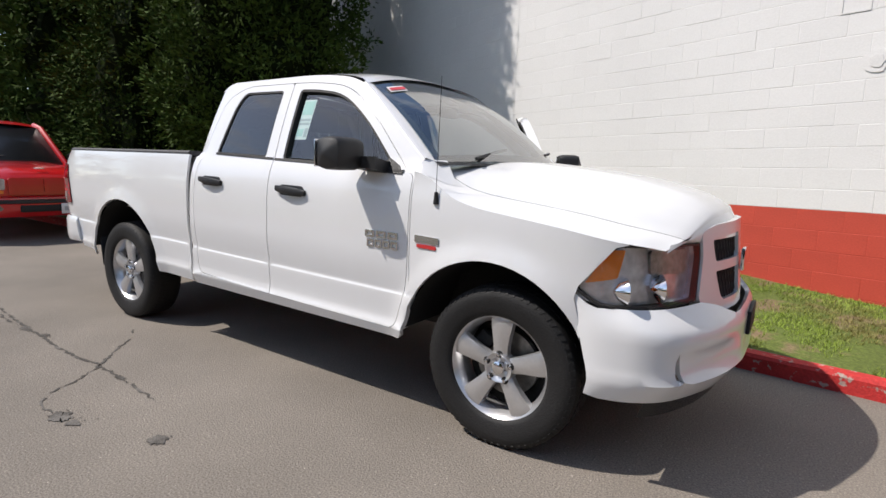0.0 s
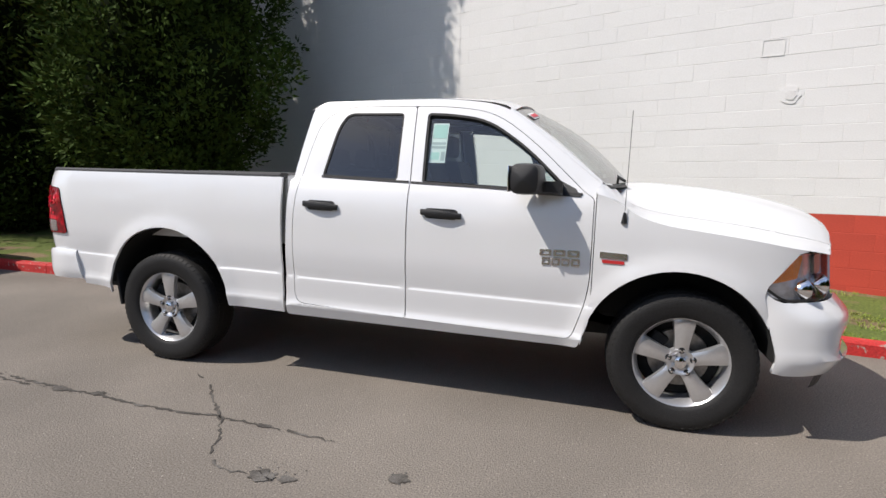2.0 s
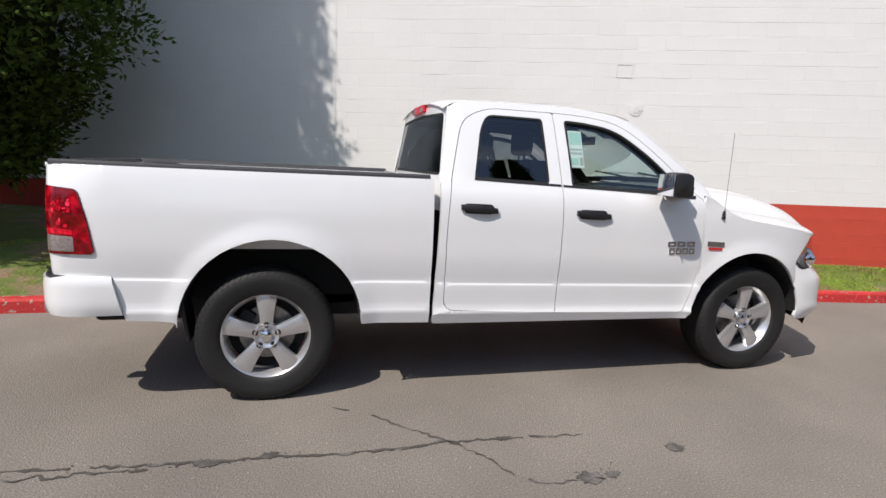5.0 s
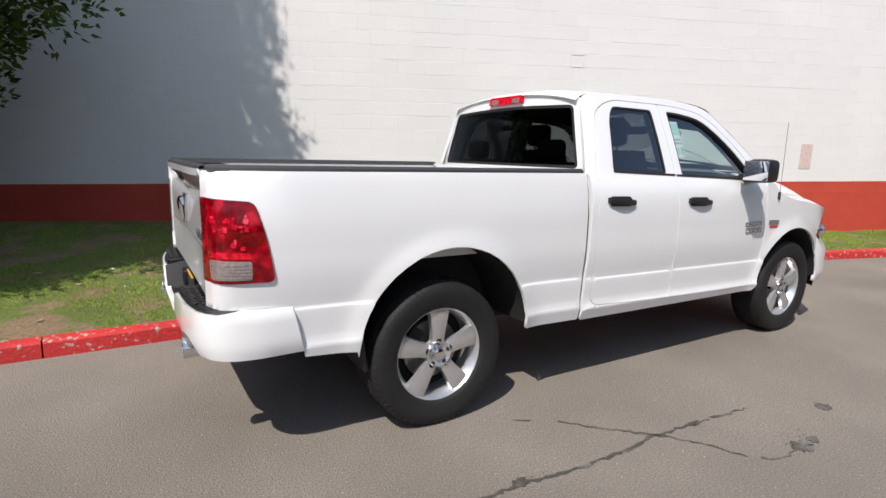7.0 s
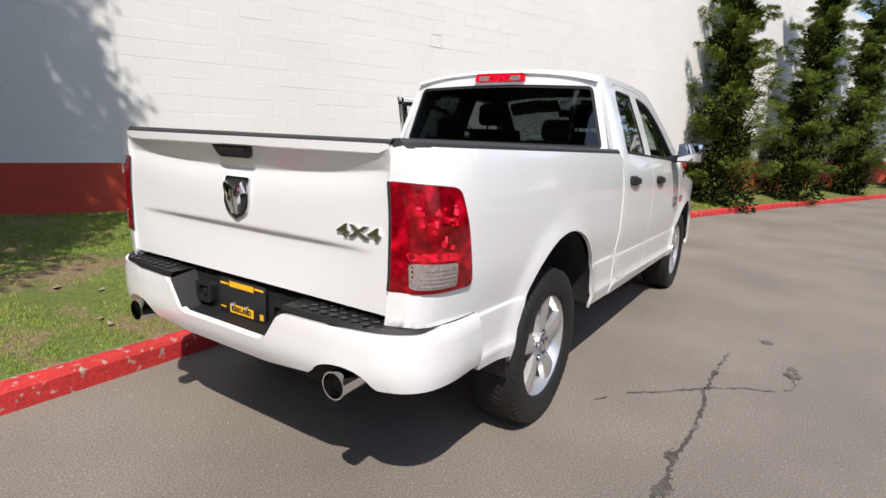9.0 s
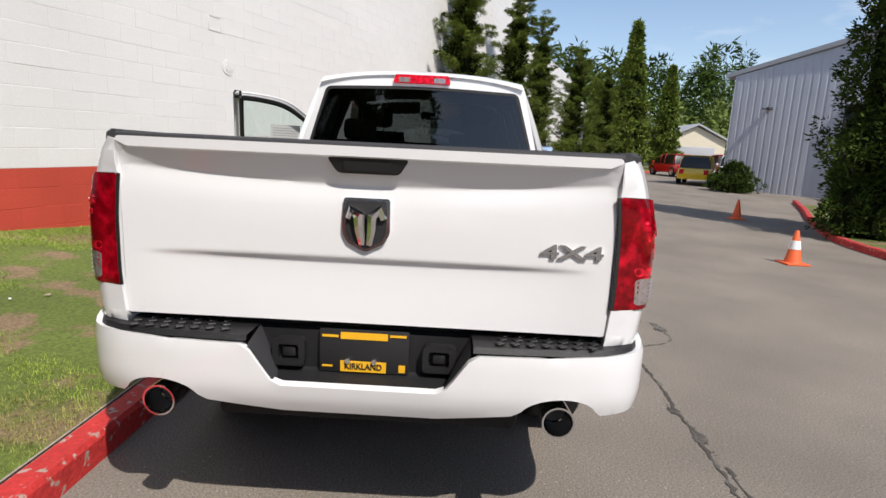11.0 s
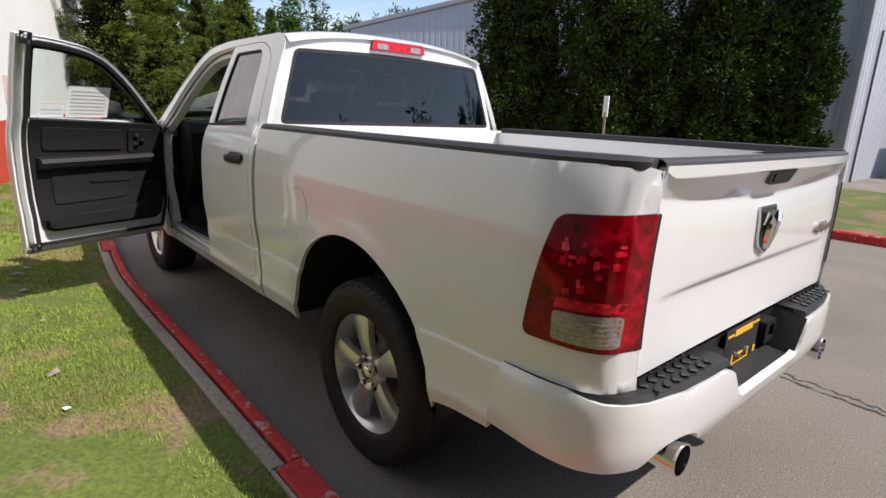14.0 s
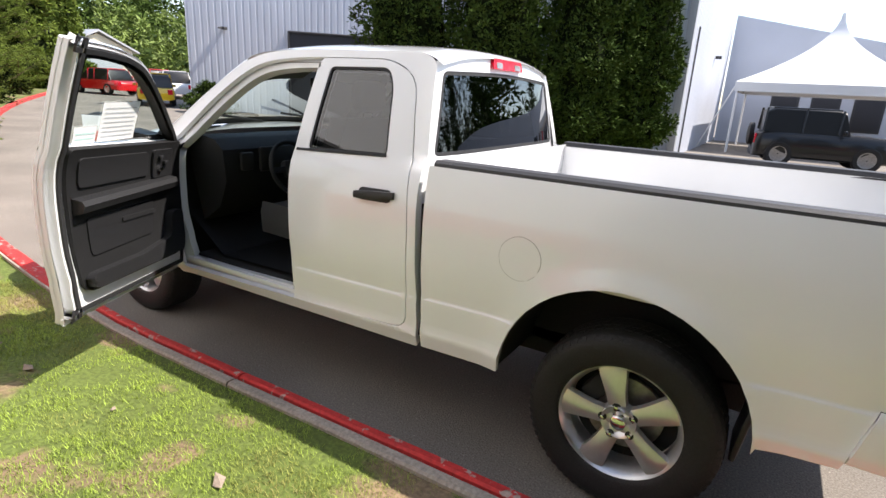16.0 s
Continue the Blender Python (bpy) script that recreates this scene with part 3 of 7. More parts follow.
    part("lower_panel", skin(rounded([(2.10, 0.83), (2.62, 0.83), (2.66, 1.02), (2.10, 1.03)], 0.03), on_trim(0.008), (0, -s, 0), step=0.06, depth=0.01), TRIM, trim, "black lower panel")
    part("grab_bar", skin(rounded([(2.36, 0.955), (2.66, 0.945), (2.66, 0.97), (2.36, 0.98)], 0.01), on_trim(0.016), (0, -s, 0), step=0.06, depth=0.01), CABIN_LIGHT, trim, "grey trim bar")
    door_handle(d, s, 2.005, 2.26, 1.207)
    mirror(d, s)
    return d


# small papers on the glass
def paper(parent, s, x0, z0, x1, z1, off, bars, label):
    p = part("window_sticker", skin([(x0, z0), (x1, z0), (x1, z1), (x0, z1)], on(cab_w, s, off), (0, s, 0), step=0.08, depth=0.001), PAPER, parent, label)
    for u0, v0, u1, v1, mat in bars:
        for flip in (1, -1):
            part("printed_bar", skin([(x0 + (x1 - x0) * u0, z0 + (z1 - z0) * v0), (x0 + (x1 - x0) * u1, z0 + (z1 - z0) * v0), (x0 + (x1 - x0) * u1, z0 + (z1 - z0) * v1), (x0 + (x1 - x0) * u0, z0 + (z1 - z0) * v1)], on(cab_w, s, off + flip * 0.0015), (0, s * flip, 0), step=0.1, depth=0.0), mat, p)


fd_right = front_door(-1)
paper(fd_right, -1, 2.005, 1.52, 2.11, 1.775, -0.034, [(.06, .62, .94, .96, PAPER_TEAL), (.06, .36, .94, .42, PAPER_GREY), (.06, .46, .94, .52, PAPER_GREY), (.06, .08, .6, .26, PAPER_TEAL), (.7, .06, .94, .28, PAPER_GREY)], "pale green window price sticker")
fd_left = front_door(1)
paper(fd_left, 1, 2.24, 1.40, 2.53, 1.60, -0.034, [(.08, .1 + .12 * k, .92, .13 + .12 * k, PAPER_GREY) for k in range(7)], "white paper price sheet")
paper(fd_left, 1, 2.07, 1.40, 2.225, 1.485, -0.034, [(.08, .2, .92, .3, PAPER_TEAL), (.08, .5, .92, .6, PAPER_TEAL)], "small pale window paper")
HINGE = Vector((3.02, 0.965, 0))
fd_left.matrix_basis = Matrix.Translation(HINGE) @ pose(0, 0, 0, 0, 0, -63) @ Matrix.Translation(-HINGE)

# roof, windscreen, hood
RAIL_Z = curve([1.10, 1.16, 1.22, 1.6, 2.1, 2.3, 2.45, 2.55], [1.865, 1.902, 1.918, 1.926, 1.930, 1.919, 1.896, 1.845])
ROOF_Z = curve([1.10, 1.16, 1.24, 1.6, 2.0, 2.3, 2.45, 2.55], [1.935, 1.965, 1.980, 1.998, 2.0, 1.985, 1.962, 1.93])


def roof_at(x, t):
    """t from -1 to 1 across the roof."""
    zr, zc = RAIL_Z(x), ROOF_Z(x)
    return Vector((x + 0.06 * (1 - t * t) * max(0, (x - 1.9)), t * (cab_w(x, zr - 0.012) - 0.006), zr + (zc - zr) * (1 - abs(t) ** 2.6)))


part("roof", loft([[roof_at(x, -1 + k / 14) for k in range(29)] for x in [1.10, 1.12, 1.15, 1.19, 1.24, 1.32, 1.45, 1.6, 1.8, 2.0, 2.15, 2.3, 2.4, 2.47, 2.53]]), WHITE, truck, "gloss white roof", sharp=60)
part("headliner", loft([[roof_at(x, -0.96 + 0.96 * k / 6) + Vector((0, 0, -0.045)) for k in range(13)] for x in (1.2, 1.5, 1.9, 2.3, 2.5)]), HEADLINER, truck, "grey cloth headliner")


def screen_at(u, t):
    """u from the roof edge (0) to the cowl (1), t across."""
    top, side = roof_at(2.52, t * 0.97), None
    xs = 3.09 + 0.17 * (1 - t * t)
    bot = Vector((xs, t * 0.865, 1.42 + 0.02 * (1 - t * t)))
    p = top.lerp(bot, u)
    p += Vector((0.03, 0, 0.050)) * math.sin(math.pi * u) * (1 - 0.7 * t * t)
    p.z -= 0.012
    return p


PILLAR = curve([2.40, 2.46, 2.60, 2.72, 2.90, 3.08], [1.908, 1.888, 1.802, 1.708, 1.566, 1.424])
ws = part("windscreen", loft([[screen_at(u / 8, -1 + k / 10) for k in range(21)] for u in range(9)]), SCREEN, truck, "clear sloping windscreen")
part("windscreen_band", loft([[screen_at(u, -1 + k / 10) + Vector((0, 0, -0.004)) for k in range(21)] for u in (0.0, 0.02, 0.032)]), GASKET, truck, "black glass edge band")
part("windscreen_band", loft([[screen_at(u, -1 + k / 10) + Vector((0, 0, -0.004)) for k in range(21)] for u in (0.93, 0.97, 1.0)]), GASKET, truck, "black glass edge band")
for s in (-1, 1):
    part("pillar_trim", loft([[screen_at(u / 12, s * 0.94) + Vector((-0.01, 0, -0.018)), screen_at(u / 12, s * 0.985) + Vector((0, 0, 0.006)), on(cab_w, s, 0.0)(2.485 + 0.595 * u / 12, PILLAR(2.485 + 0.595 * u / 12) + 0.004), on(cab_w, s, 0.002)(2.480 + 0.595 * u / 12, PILLAR(2.480 + 0.595 * u / 12) - 0.012)] for u in (0.35, 1, 2, 3, 4, 5, 6, 7, 8, 9, 10, 11, 12)]), WHITE, truck, "white windscreen pillar", sharp=70)
part("windscreen_sticker", loft([[screen_at(u, t) + Vector((0.002, 0, 0.006)) for t in (-0.90, -0.85, -0.78, -0.72)] for u in (0.10, 0.14, 0.18)]), PAPER, truck, "white and red windscreen sticker")
part("printed_bar", loft([[screen_at(u, t) + Vector((0.003, 0, 0.010)) for t in (-0.89, -0.85, -0.78, -0.73)] for u in (0.125, 0.165)]), PAPER_RED, truck)

CROWN = curve([0, 0.25, 0.42, 0.56, 0.70, 0.82, 0.92, 1.0], [1, 0.985, 0.94, 0.82, 0.56, 0.28, 0.15, 0.0])
HOOD_Z = curve([3.03, 3.25, 3.6, 3.9, 4.10, 4.22, 4.30, 4.36, 4.40], [1.40, 1.42, 1.40, 1.362, 1.312, 1.268, 1.222, 1.17, 1.12])


def hood_at(x, t):
    """A point of hood and fender tops, t from -1 to 1 across."""
    a = abs(t)
    xx = x + (0.10 * (1 - a**2.2) * max(0.0, (x - 3.6) / 0.7))
    xx -= 0.024 * max(0.0, (x - 4.12) / 0.18) * a**4
    w = fend_w(min(x, 4.28), FEND_Z(x))
    zf, zc = FEND_Z(x), HOOD_Z(x)
    z = zf + (zc - zf) * CROWN(a)
    dome = 0.5 - 0.5 * math.tanh((a * w - 0.40) / 0.035)
    z += 0.018 * dome * min(1, max(0, (x - 3.1) / 0.3)) * (1 if x < 4.2 else max(0, (4.33 - x) / 0.13))
    return Vector((xx, math.copysign(w * a, t), z))


xs_hood = [3.06 + 1.24 * (k / 26) for k in range(27)]
cut = 0.83
brow = lambda t: 1 - min(1.0, abs(t) / cut) ** 3
tt = [-cut + 2 * cut * k / 44 for k in range(45)]
part("hood", loft([[hood_at(x, t) for t in tt] for x in xs_hood] + [[hood_at(4.30, t) + Vector((0.012, 0, -0.022)) * brow(t) for t in tt], [hood_at(4.30, t) + Vector((0.010, 0, -0.055)) * brow(t) for t in tt]]), WHITE, truck, "gloss white domed hood", sharp=50)
for s in (-1, 1):
    ts = [s * (cut + 0.004 + (1 - cut - 0.004) * k / 10) for k in range(11)]
    part("fender_top", loft([[hood_at(x, t) for t in ts] for x in [3.045] + xs_hood]), WHITE, truck, "gloss white fender top", sharp=60)
for s in (-1, 1):
    part("cowl_corner", loft([[on(cab_w, s, -0.004)(3.045, 1.40), on(cab_w, s, -0.003)(3.068, 1.428), screen_at(0.985, s * 0.985) + Vector((0.004, 0, 0.003)), screen_at(0.995, s * 0.90) + Vector((0.006, 0, 0.004))], [on(fend_w, s, -0.004)(3.05, 1.362), hood_at(3.10, s * 0.985) + Vector((0, 0, 0.012)), hood_at(3.16, s * 0.93) + Vector((0, 0, 0.016)), hood_at(3.21, s * 0.86) + Vector((0, 0, 0.012))], [on(fend_w, s, -0.004)(3.06, 1.345), hood_at(3.14, s * 0.99) + Vector((0, 0, 0.001)), hood_at(3.22, s * 0.94) + Vector((0, 0, 0.001)), hood_at(3.28, s * 0.86) + Vector((0, 0, 0.001))]]), WHITE, truck, "white fender corner below the windscreen", sharp=60)
part("cowl", loft([[Vector((x + 0.17 * (1 - t * t), t * 0.86, z)) for t in [-1 + k / 8 for k in range(17)]] for x, z in ((3.05, 1.405), (3.10, 1.412), (3.13, 1.395))]), TRIM, truck, "black plastic cowl")
for y0, y1 in ((-0.62, -0.05), (0.05, 0.66)):
    part("wiper", tube([(3.21, y0, 1.435), (3.16, (y0 + y1) / 2, 1.475), (3.10, y1, 1.505)], 0.009, 6), GASKET, truck, "black wiper arm")
ant = part("antenna", join(tube([(3.205, -0.985, 1.20), (3.205, -0.992, 1.26)], lambda t: 0.018 - 0.010 * t, 10), tube([(3.205, -0.992, 1.26), (3.212, -0.985, 1.82)], 0.0017, 6)), TRIM, truck, "thin black mast antenna")

# cab back wall with its window
def back_at(y, z):
    return Vector((1.035 + (max(z, 1.36) - 1.36) * 0.155 + 0.05 * (abs(y) / 0.85) ** 5 - 0.005, y, z))


half = lambda z: cab_w(1.11, z) - 0.003
BACK = [(half(1.20), 1.20), (half(1.40), 1.40), (half(1.55), 1.55), (half(1.70), 1.70), (half(1.82), 1.82), (half(1.87), 1.885), (0.45, 1.925), (0, 1.938)]
BACK = BACK + [(-y, z) for y, z in BACK[-2::-1]]
REAR_GLASS = rounded([(-0.81, 1.428), (0.81, 1.428), (0.69, 1.84), (0, 1.865, 0.5), (-0.69, 1.84)], 0.04)
part("cab_back", skin(BACK, back_at, (-1, 0, 0), holes=[REAR_GLASS], step=0.07), WHITE, truck, "gloss white cab back panel")
part("rear_window", skin(grow(REAR_GLASS, 0.012), lambda y, z: back_at(y, z) + Vector((0.006, 0, 0)), (-1, 0, 0), step=0.1, depth=0.004), TINT_DARK, truck, "dark tinted rear window")
part("rear_window_band", skin(grow(REAR_GLASS, 0.002), lambda y, z: back_at(y, z) + Vector((0.003, 0, 0)), (-1, 0, 0), holes=[grow(REAR_GLASS, -0.02)], step=0.06, depth=0.002), GASKET, truck, "black window edge band")
brake = part("high_brake_light", skin(rounded([(-0.205, 1.880), (0.205, 1.880), (0.19, 1.938), (-0.19, 1.938)], 0.015), lambda y, z: back_at(y, z) + Vector((-0.022, 0, 0)), (-1, 0, 0), step=0.03, depth=0.03), LENS_RED_BRIGHT, truck, "red high-mounted brake light")
for y0, y1 in ((-0.165, -0.085), (0.085, 0.165)):
    part("clear_lens", skin(rounded([(y0, 1.885), (y1, 1.885), (y1, 1.918), (y0, 1.918)], 0.008), lambda y, z: back_at(y, z) + Vector((-0.025, 0, 0)), (-1, 0, 0), step=0.03, depth=0.003), LENS_CLEAR, brake, "clear cargo lamp lens")

# bed: floor, inner walls, caps
part("bed_floor", loft([[Vector((x, y, 0.93 + (0.008 if k % 2 else 0))) for k, y in enumerate(np.linspace(-0.80, 0.80, 42))] for x in (-1.05, 0.0, 0.99)]), WHITE, truck, "white ribbed bed floor", sharp=20)
for s in (-1, 1):
    part("bed_inner_wall", loft([[Vector((x, s * (0.80 + 0.03 * (z - 0.93)), z)) for z in (0.93, 1.05, 1.22, 1.30, 1.40)] for x in np.linspace(-1.06, 0.985, 12)]), WHITE, truck, "white inner bed wall")
    part("wheel_tub", loft([[Vector((x, s * y, 0.93 + 0.20 * math.sqrt(max(0, 1 - ((x - 0.03) / 0.5) ** 2)) * k)) for y, k in ((0.82, 1), (0.66, 1), (0.60, 0.85), (0.58, 0))] for x in np.linspace(-0.47, 0.53, 15)]), WHITE, truck, "white wheel tub")
    xs = [-1.135, -1.12, -1.10, -1.05, -0.9, -0.6, 0.0, 0.5, 0.985]
    prof = lambda x: [Vector((x, s * y, z)) for y, z in ((bed_w(x, 1.40) - 0.003, 1.400), (bed_w(x, 1.40) - 0.006, 1.420), (bed_w(x, 1.40) - 0.022, 1.432), (max(0.79, bed_w(x, 1.40) - 0.11), 1.430), (max(0.775, bed_w(x, 1.40) - 0.125), 1.39))]
    part("bed_rail_cap", loft([prof(x) for x in xs], caps=True), CAP, truck, "dark grey plastic bed rail cap")
    part("bed_rail_shelf", loft([[Vector((x, s * (bed_w(x, 1.40) - 0.004), 1.402)), Vector((x, s * 0.79, 1.402))] for x in xs]), WHITE, truck)
part("bed_front_wall", box((0.965, -0.86, 0.90), (0.99, 0.86, 1.415), 0.008), WHITE, truck, "white bed front wall")


# tailgate
def gate_at(y, z, lift=0.0):
    a = min(1.0, abs(y) / 0.80)
    lip, tall, deep = 1.379, 0.092 - 0.042 * a * a, 0.054 * (1 - 0.66 * a**4)
    x = -1.145 + 0.004 * (1 - a * a)
    if z > lip:
        x -= 0.62 * deep + 0.004
    elif z > lip - tall:
        x += -0.62 * deep + deep * (0.10 + 0.90 * min(1.0, (lip - z) / tall))
    else:
        x += 0.38 * deep * math.exp(-(((lip - tall) - z) / 0.055) ** 1.4)
    crease = 0.018 * (0.5 - 0.5 * math.tanh((z - 1.043) / 0.008)) * max(0, 1 - (a / 0.92) ** 4) * max(0, min(1, (z - 0.83) / 0.18))
    return Vector((x + crease * 0.9 - lift, y, z))


GATE = rounded([(-0.800, 0.83), (0.800, 0.83), (0.800, 1.412), (-0.800, 1.412)], 0.015)
gate = part("tailgate", skin(GATE, gate_at, (-1, 0, 0), step=0.04, depth=0.05, lines_v=tuple(np.arange(1.02, 1.07, 0.005)) + tuple(np.arange(1.225, 1.411, 0.006))), WHITE, truck, "closed white tailgate")
part("gate_cap", loft([[Vector((gate_at(y, 1.405).x + dx, y, z)) for dx, z in ((0.004, 1.411), (0.006, 1.420), (0.016, 1.426), (0.075, 1.425), (0.085, 1.38))] for y in np.linspace(-0.803, 0.803, 25)]), CAP, gate, "dark grey plastic gate cap")
part("gate_inner", box((-1.085, -0.785, 0.92), (-1.06, 0.785, 1.40), 0.01), WHITE, gate, "white inner gate panel")
part("gate_handle", skin(rounded([(-0.098, 1.310), (0.098, 1.310), (0.130, 1.360), (-0.130, 1.360)], 0.015), lambda y, z: gate_at(0, 1.352) + Vector((-0.008 + 0.3 * (1.335 - z), y - 0.005, z - 1.335)), (-1, 0, 0), step=0.04, depth=0.05), TRIM, gate, "black tailgate handle")
part("gate_grip", skin(rounded([(-0.075, 1.318), (0.075, 1.318), (0.08, 1.348), (-0.08, 1.348)], 0.008), lambda y, z: gate_at(0, 1.352) + Vector((-0.012 + 0.3 * (1.335 - z), y - 0.005, z - 1.335)), (-1, 0, 0), step=0.04, depth=0.004), GASKET, gate, "black pull recess")
SHIELD = [(-0.075, 1.250), (0.075, 1.250), (0.078, 1.14), (0.06, 1.105), (0.0, 1.075), (-0.06, 1.105), (-0.078, 1.14)]
emb = part("emblem", skin(rounded(SHIELD, 0.012), lambda y, z: gate_at(y, z) + Vector((-0.011, 0, 0)), (-1, 0, 0), step=0.03, depth=0.012), DULL_CHROME, gate, "chrome shield badge")
part("emblem_field", skin(rounded([(y * 0.86, 1.165 + (z - 1.165) * 0.89) for y, z in SHIELD], 0.01), lambda y, z: gate_at(y, z) + Vector((-0.0125, 0, 0)), (-1, 0, 0), step=0.03, depth=0.001), GASKET, emb, "dark badge field")
for s in (-1, 1):
    part("emblem_relief", tube([(-1.150, s * 0.012, 1.10), (-1.156, s * 0.020, 1.15), (-1.160, s * 0.022, 1.195), (-1.157, s * 0.045, 1.215), (-1.154, s * 0.056, 1.185)], lambda t: 0.012 + 0.009 * math.sin(math.pi * t), 8), CHROME, emb, "raised chrome relief")
part("badge_lettering", letters("4X4", 0.078, 0.004, Matrix.Translation((-1.149, -0.668, 1.106)) @ pose(0, 0, 0, 0, 0, -90) @ Matrix.Diagonal((1.52, 1, 0.80, 1))), DULL_CHROME, gate, "chrome 4X4 lettering", smooth=False)

# tail lights wrap the corner
for s in (-1, 1):
    o = (-0.5, s, 0)
    tail = part("tail_light", skin(LAMP_TAIL, on(bed_w, s, 0.010), o, step=0.02, depth=0.012, lines_u=REAR_U), LENS_RED, truck, "dark red wraparound tail light")
    part("lamp_bezel", skin(grow(LAMP_TAIL, 0.002), on(bed_w, s, 0.003), o, step=0.02, depth=0.004, lines_u=REAR_U), GASKET, tail, "black lamp surround")
    part("reverse_lens", skin(rounded([(-1.140, 0.940), (-0.985, 0.940), (-0.985, 1.022), (-1.142, 1.030)], 0.012), on(bed_w, s, 0.012), o, step=0.02, depth=0.003, lines_u=REAR_U), LENS_CLEAR, tail, "clear reversing lens")
    # bulb reflectors with their glints painted on: random bright facets over the lens, and a lower band
    sparkle = random.Random(31)
    for k in range(24):
        uc, v = sparkle.uniform(-1.13, -1.0), sparkle.choice((1.205, 1.165, 1.12, 1.09)) + sparkle.uniform(-0.014, 0.014)
        du, dv = sparkle.uniform(0.004, 0.015), sparkle.uniform(0.004, 0.014)
        part("reflector", skin(rounded([(uc - du, v - dv * 0.6), (uc + du * 0.7, v - dv), (uc + du, v + dv * 0.7), (uc - du * 0.6, v + dv)], 0.005), on(bed_w, s, 0.0104 + 0.0002 * k), o, step=0.02, depth=0.002), LENS_RED_BRIGHT if k % 4 else LENS_RED_GLINT, tail)
    part("reflector_band", skin(rounded([(-1.142, 1.038), (-0.985, 1.032), (-0.99, 1.060), (-1.144, 1.066)], 0.008), on(bed_w, s, 0.0112), o, step=0.02, depth=0.003, lines_u=REAR_U), LENS_RED_BRIGHT, tail, "bright red lamp band")
    for k in range(5):
        part("lens_rib", skin([(-1.138, 0.948 + 0.014 * k), (-0.990, 0.948 + 0.014 * k), (-0.990, 0.952 + 0.014 * k), (-1.138, 0.952 + 0.014 * k)], on(bed_w, s, 0.0145), o, step=0.02, depth=0.002, lines_u=REAR_U), LENS_CLEAR, tail)
    # rear face between tail light and gate
    part("rear_corner", loft([[on(bed_w, s)(-1.153, z), Vector((-1.155, s * (bed_w(-1.153, z) - 0.004), z)), Vector((-1.06, s * min(0.800, bed_w(-1.153, z) - 0.006), z))] for z in (0.80, 0.95, 1.1, 1.25, 1.33, 1.37, 1.40)]), WHITE, truck, "white rear corner post")


# bumpers, on plan lines
def plan_line(points):
    pts = [Vector(p) for p in points]
    ln = [0.0]
    for a, b in zip(pts, pts[1:]):
        ln.append(ln[-1] + (b - a).length)
    fx, fy = curve(ln, [p.x for p in pts]), curve(ln, [p.y for p in pts])
    return fx, fy, ln[-1]


rbx, rby, RBL = plan_line([(-0.765, 0.985), (-0.92, 0.987), (-1.06, 0.965), (-1.16, 0.90), (-1.215, 0.78), (-1.245, 0.55), (-1.25, 0.30), (-1.25, 0.0)])


def rear_bump(u, z, lift=0.0):
    """u from the centre, with sign."""
    d = RBL - abs(u)
    x, y = rbx(max(0, d)), rby(max(0, d))
    k = 0.040 * max(0, (0.655 - z) / 0.12) ** 2 + 0.03 * max(0, (z - 0.76) / 0.05) ** 2
    n = Vector((1, 0, 0)).lerp(Vector((0, -1, 0)), min(1, max(0, (abs(u) - 0.8) / 0.4)))
    return Vector((x + n.x * k - n.x * lift, math.copysign(1, u) * (y + n.y * k - n.y * lift), z))


def exhaust_cut(c):
    return [(c + 0.13 * math.cos(radians(a)), 0.572 + 0.068 * math.sin(radians(a))) for a in range(180, -1, -15)]


RB = [(-RBL, 0.575), (-1.05, 0.572), (-0.80, 0.572)] + exhaust_cut(-0.655)[1:-1] + [(-0.50, 0.570), (-0.25, 0.540), (0.25, 0.540), (0.50, 0.570)] + exhaust_cut(0.655)[1:-1] + [(0.80, 0.572), (1.05, 0.572), (RBL, 0.575), (RBL - 0.05, 0.80), (1.05, 0.805), (0.95, 0.785), (0.385, 0.775), (0.352, 0.755), (0.285, 0.660), (0.25, 0.643), (-0.25, 0.643), (-0.285, 0.660), (-0.352, 0.755), (-0.385, 0.775), (-0.95, 0.785), (-1.05, 0.805), (-RBL + 0.05, 0.80)]
rb = part("rear_bumper", skin(RB, rear_bump, (-1, 0, 0), step=0.035, depth=0.03), WHITE, truck, "white painted rear bumper")
pad_y = [0.365, 0.5, 0.65, 0.8, 0.88, 0.93, 0.98, 1.02]


def pad_row(s, u):
    p, f = rear_bump(s * u, 0.78), min(1, max(0, (u - 0.82) / 0.27))
    return [Vector((p.x + 0.010 + 0.008 * f, p.y * (1 - 0.026 * f), 0.782)), Vector((p.x + 0.02, p.y * (1 - 0.036 * f), 0.800)), Vector((max(-1.07, p.x + 0.025), p.y * (0.985 - 0.06 * f), 0.805))]


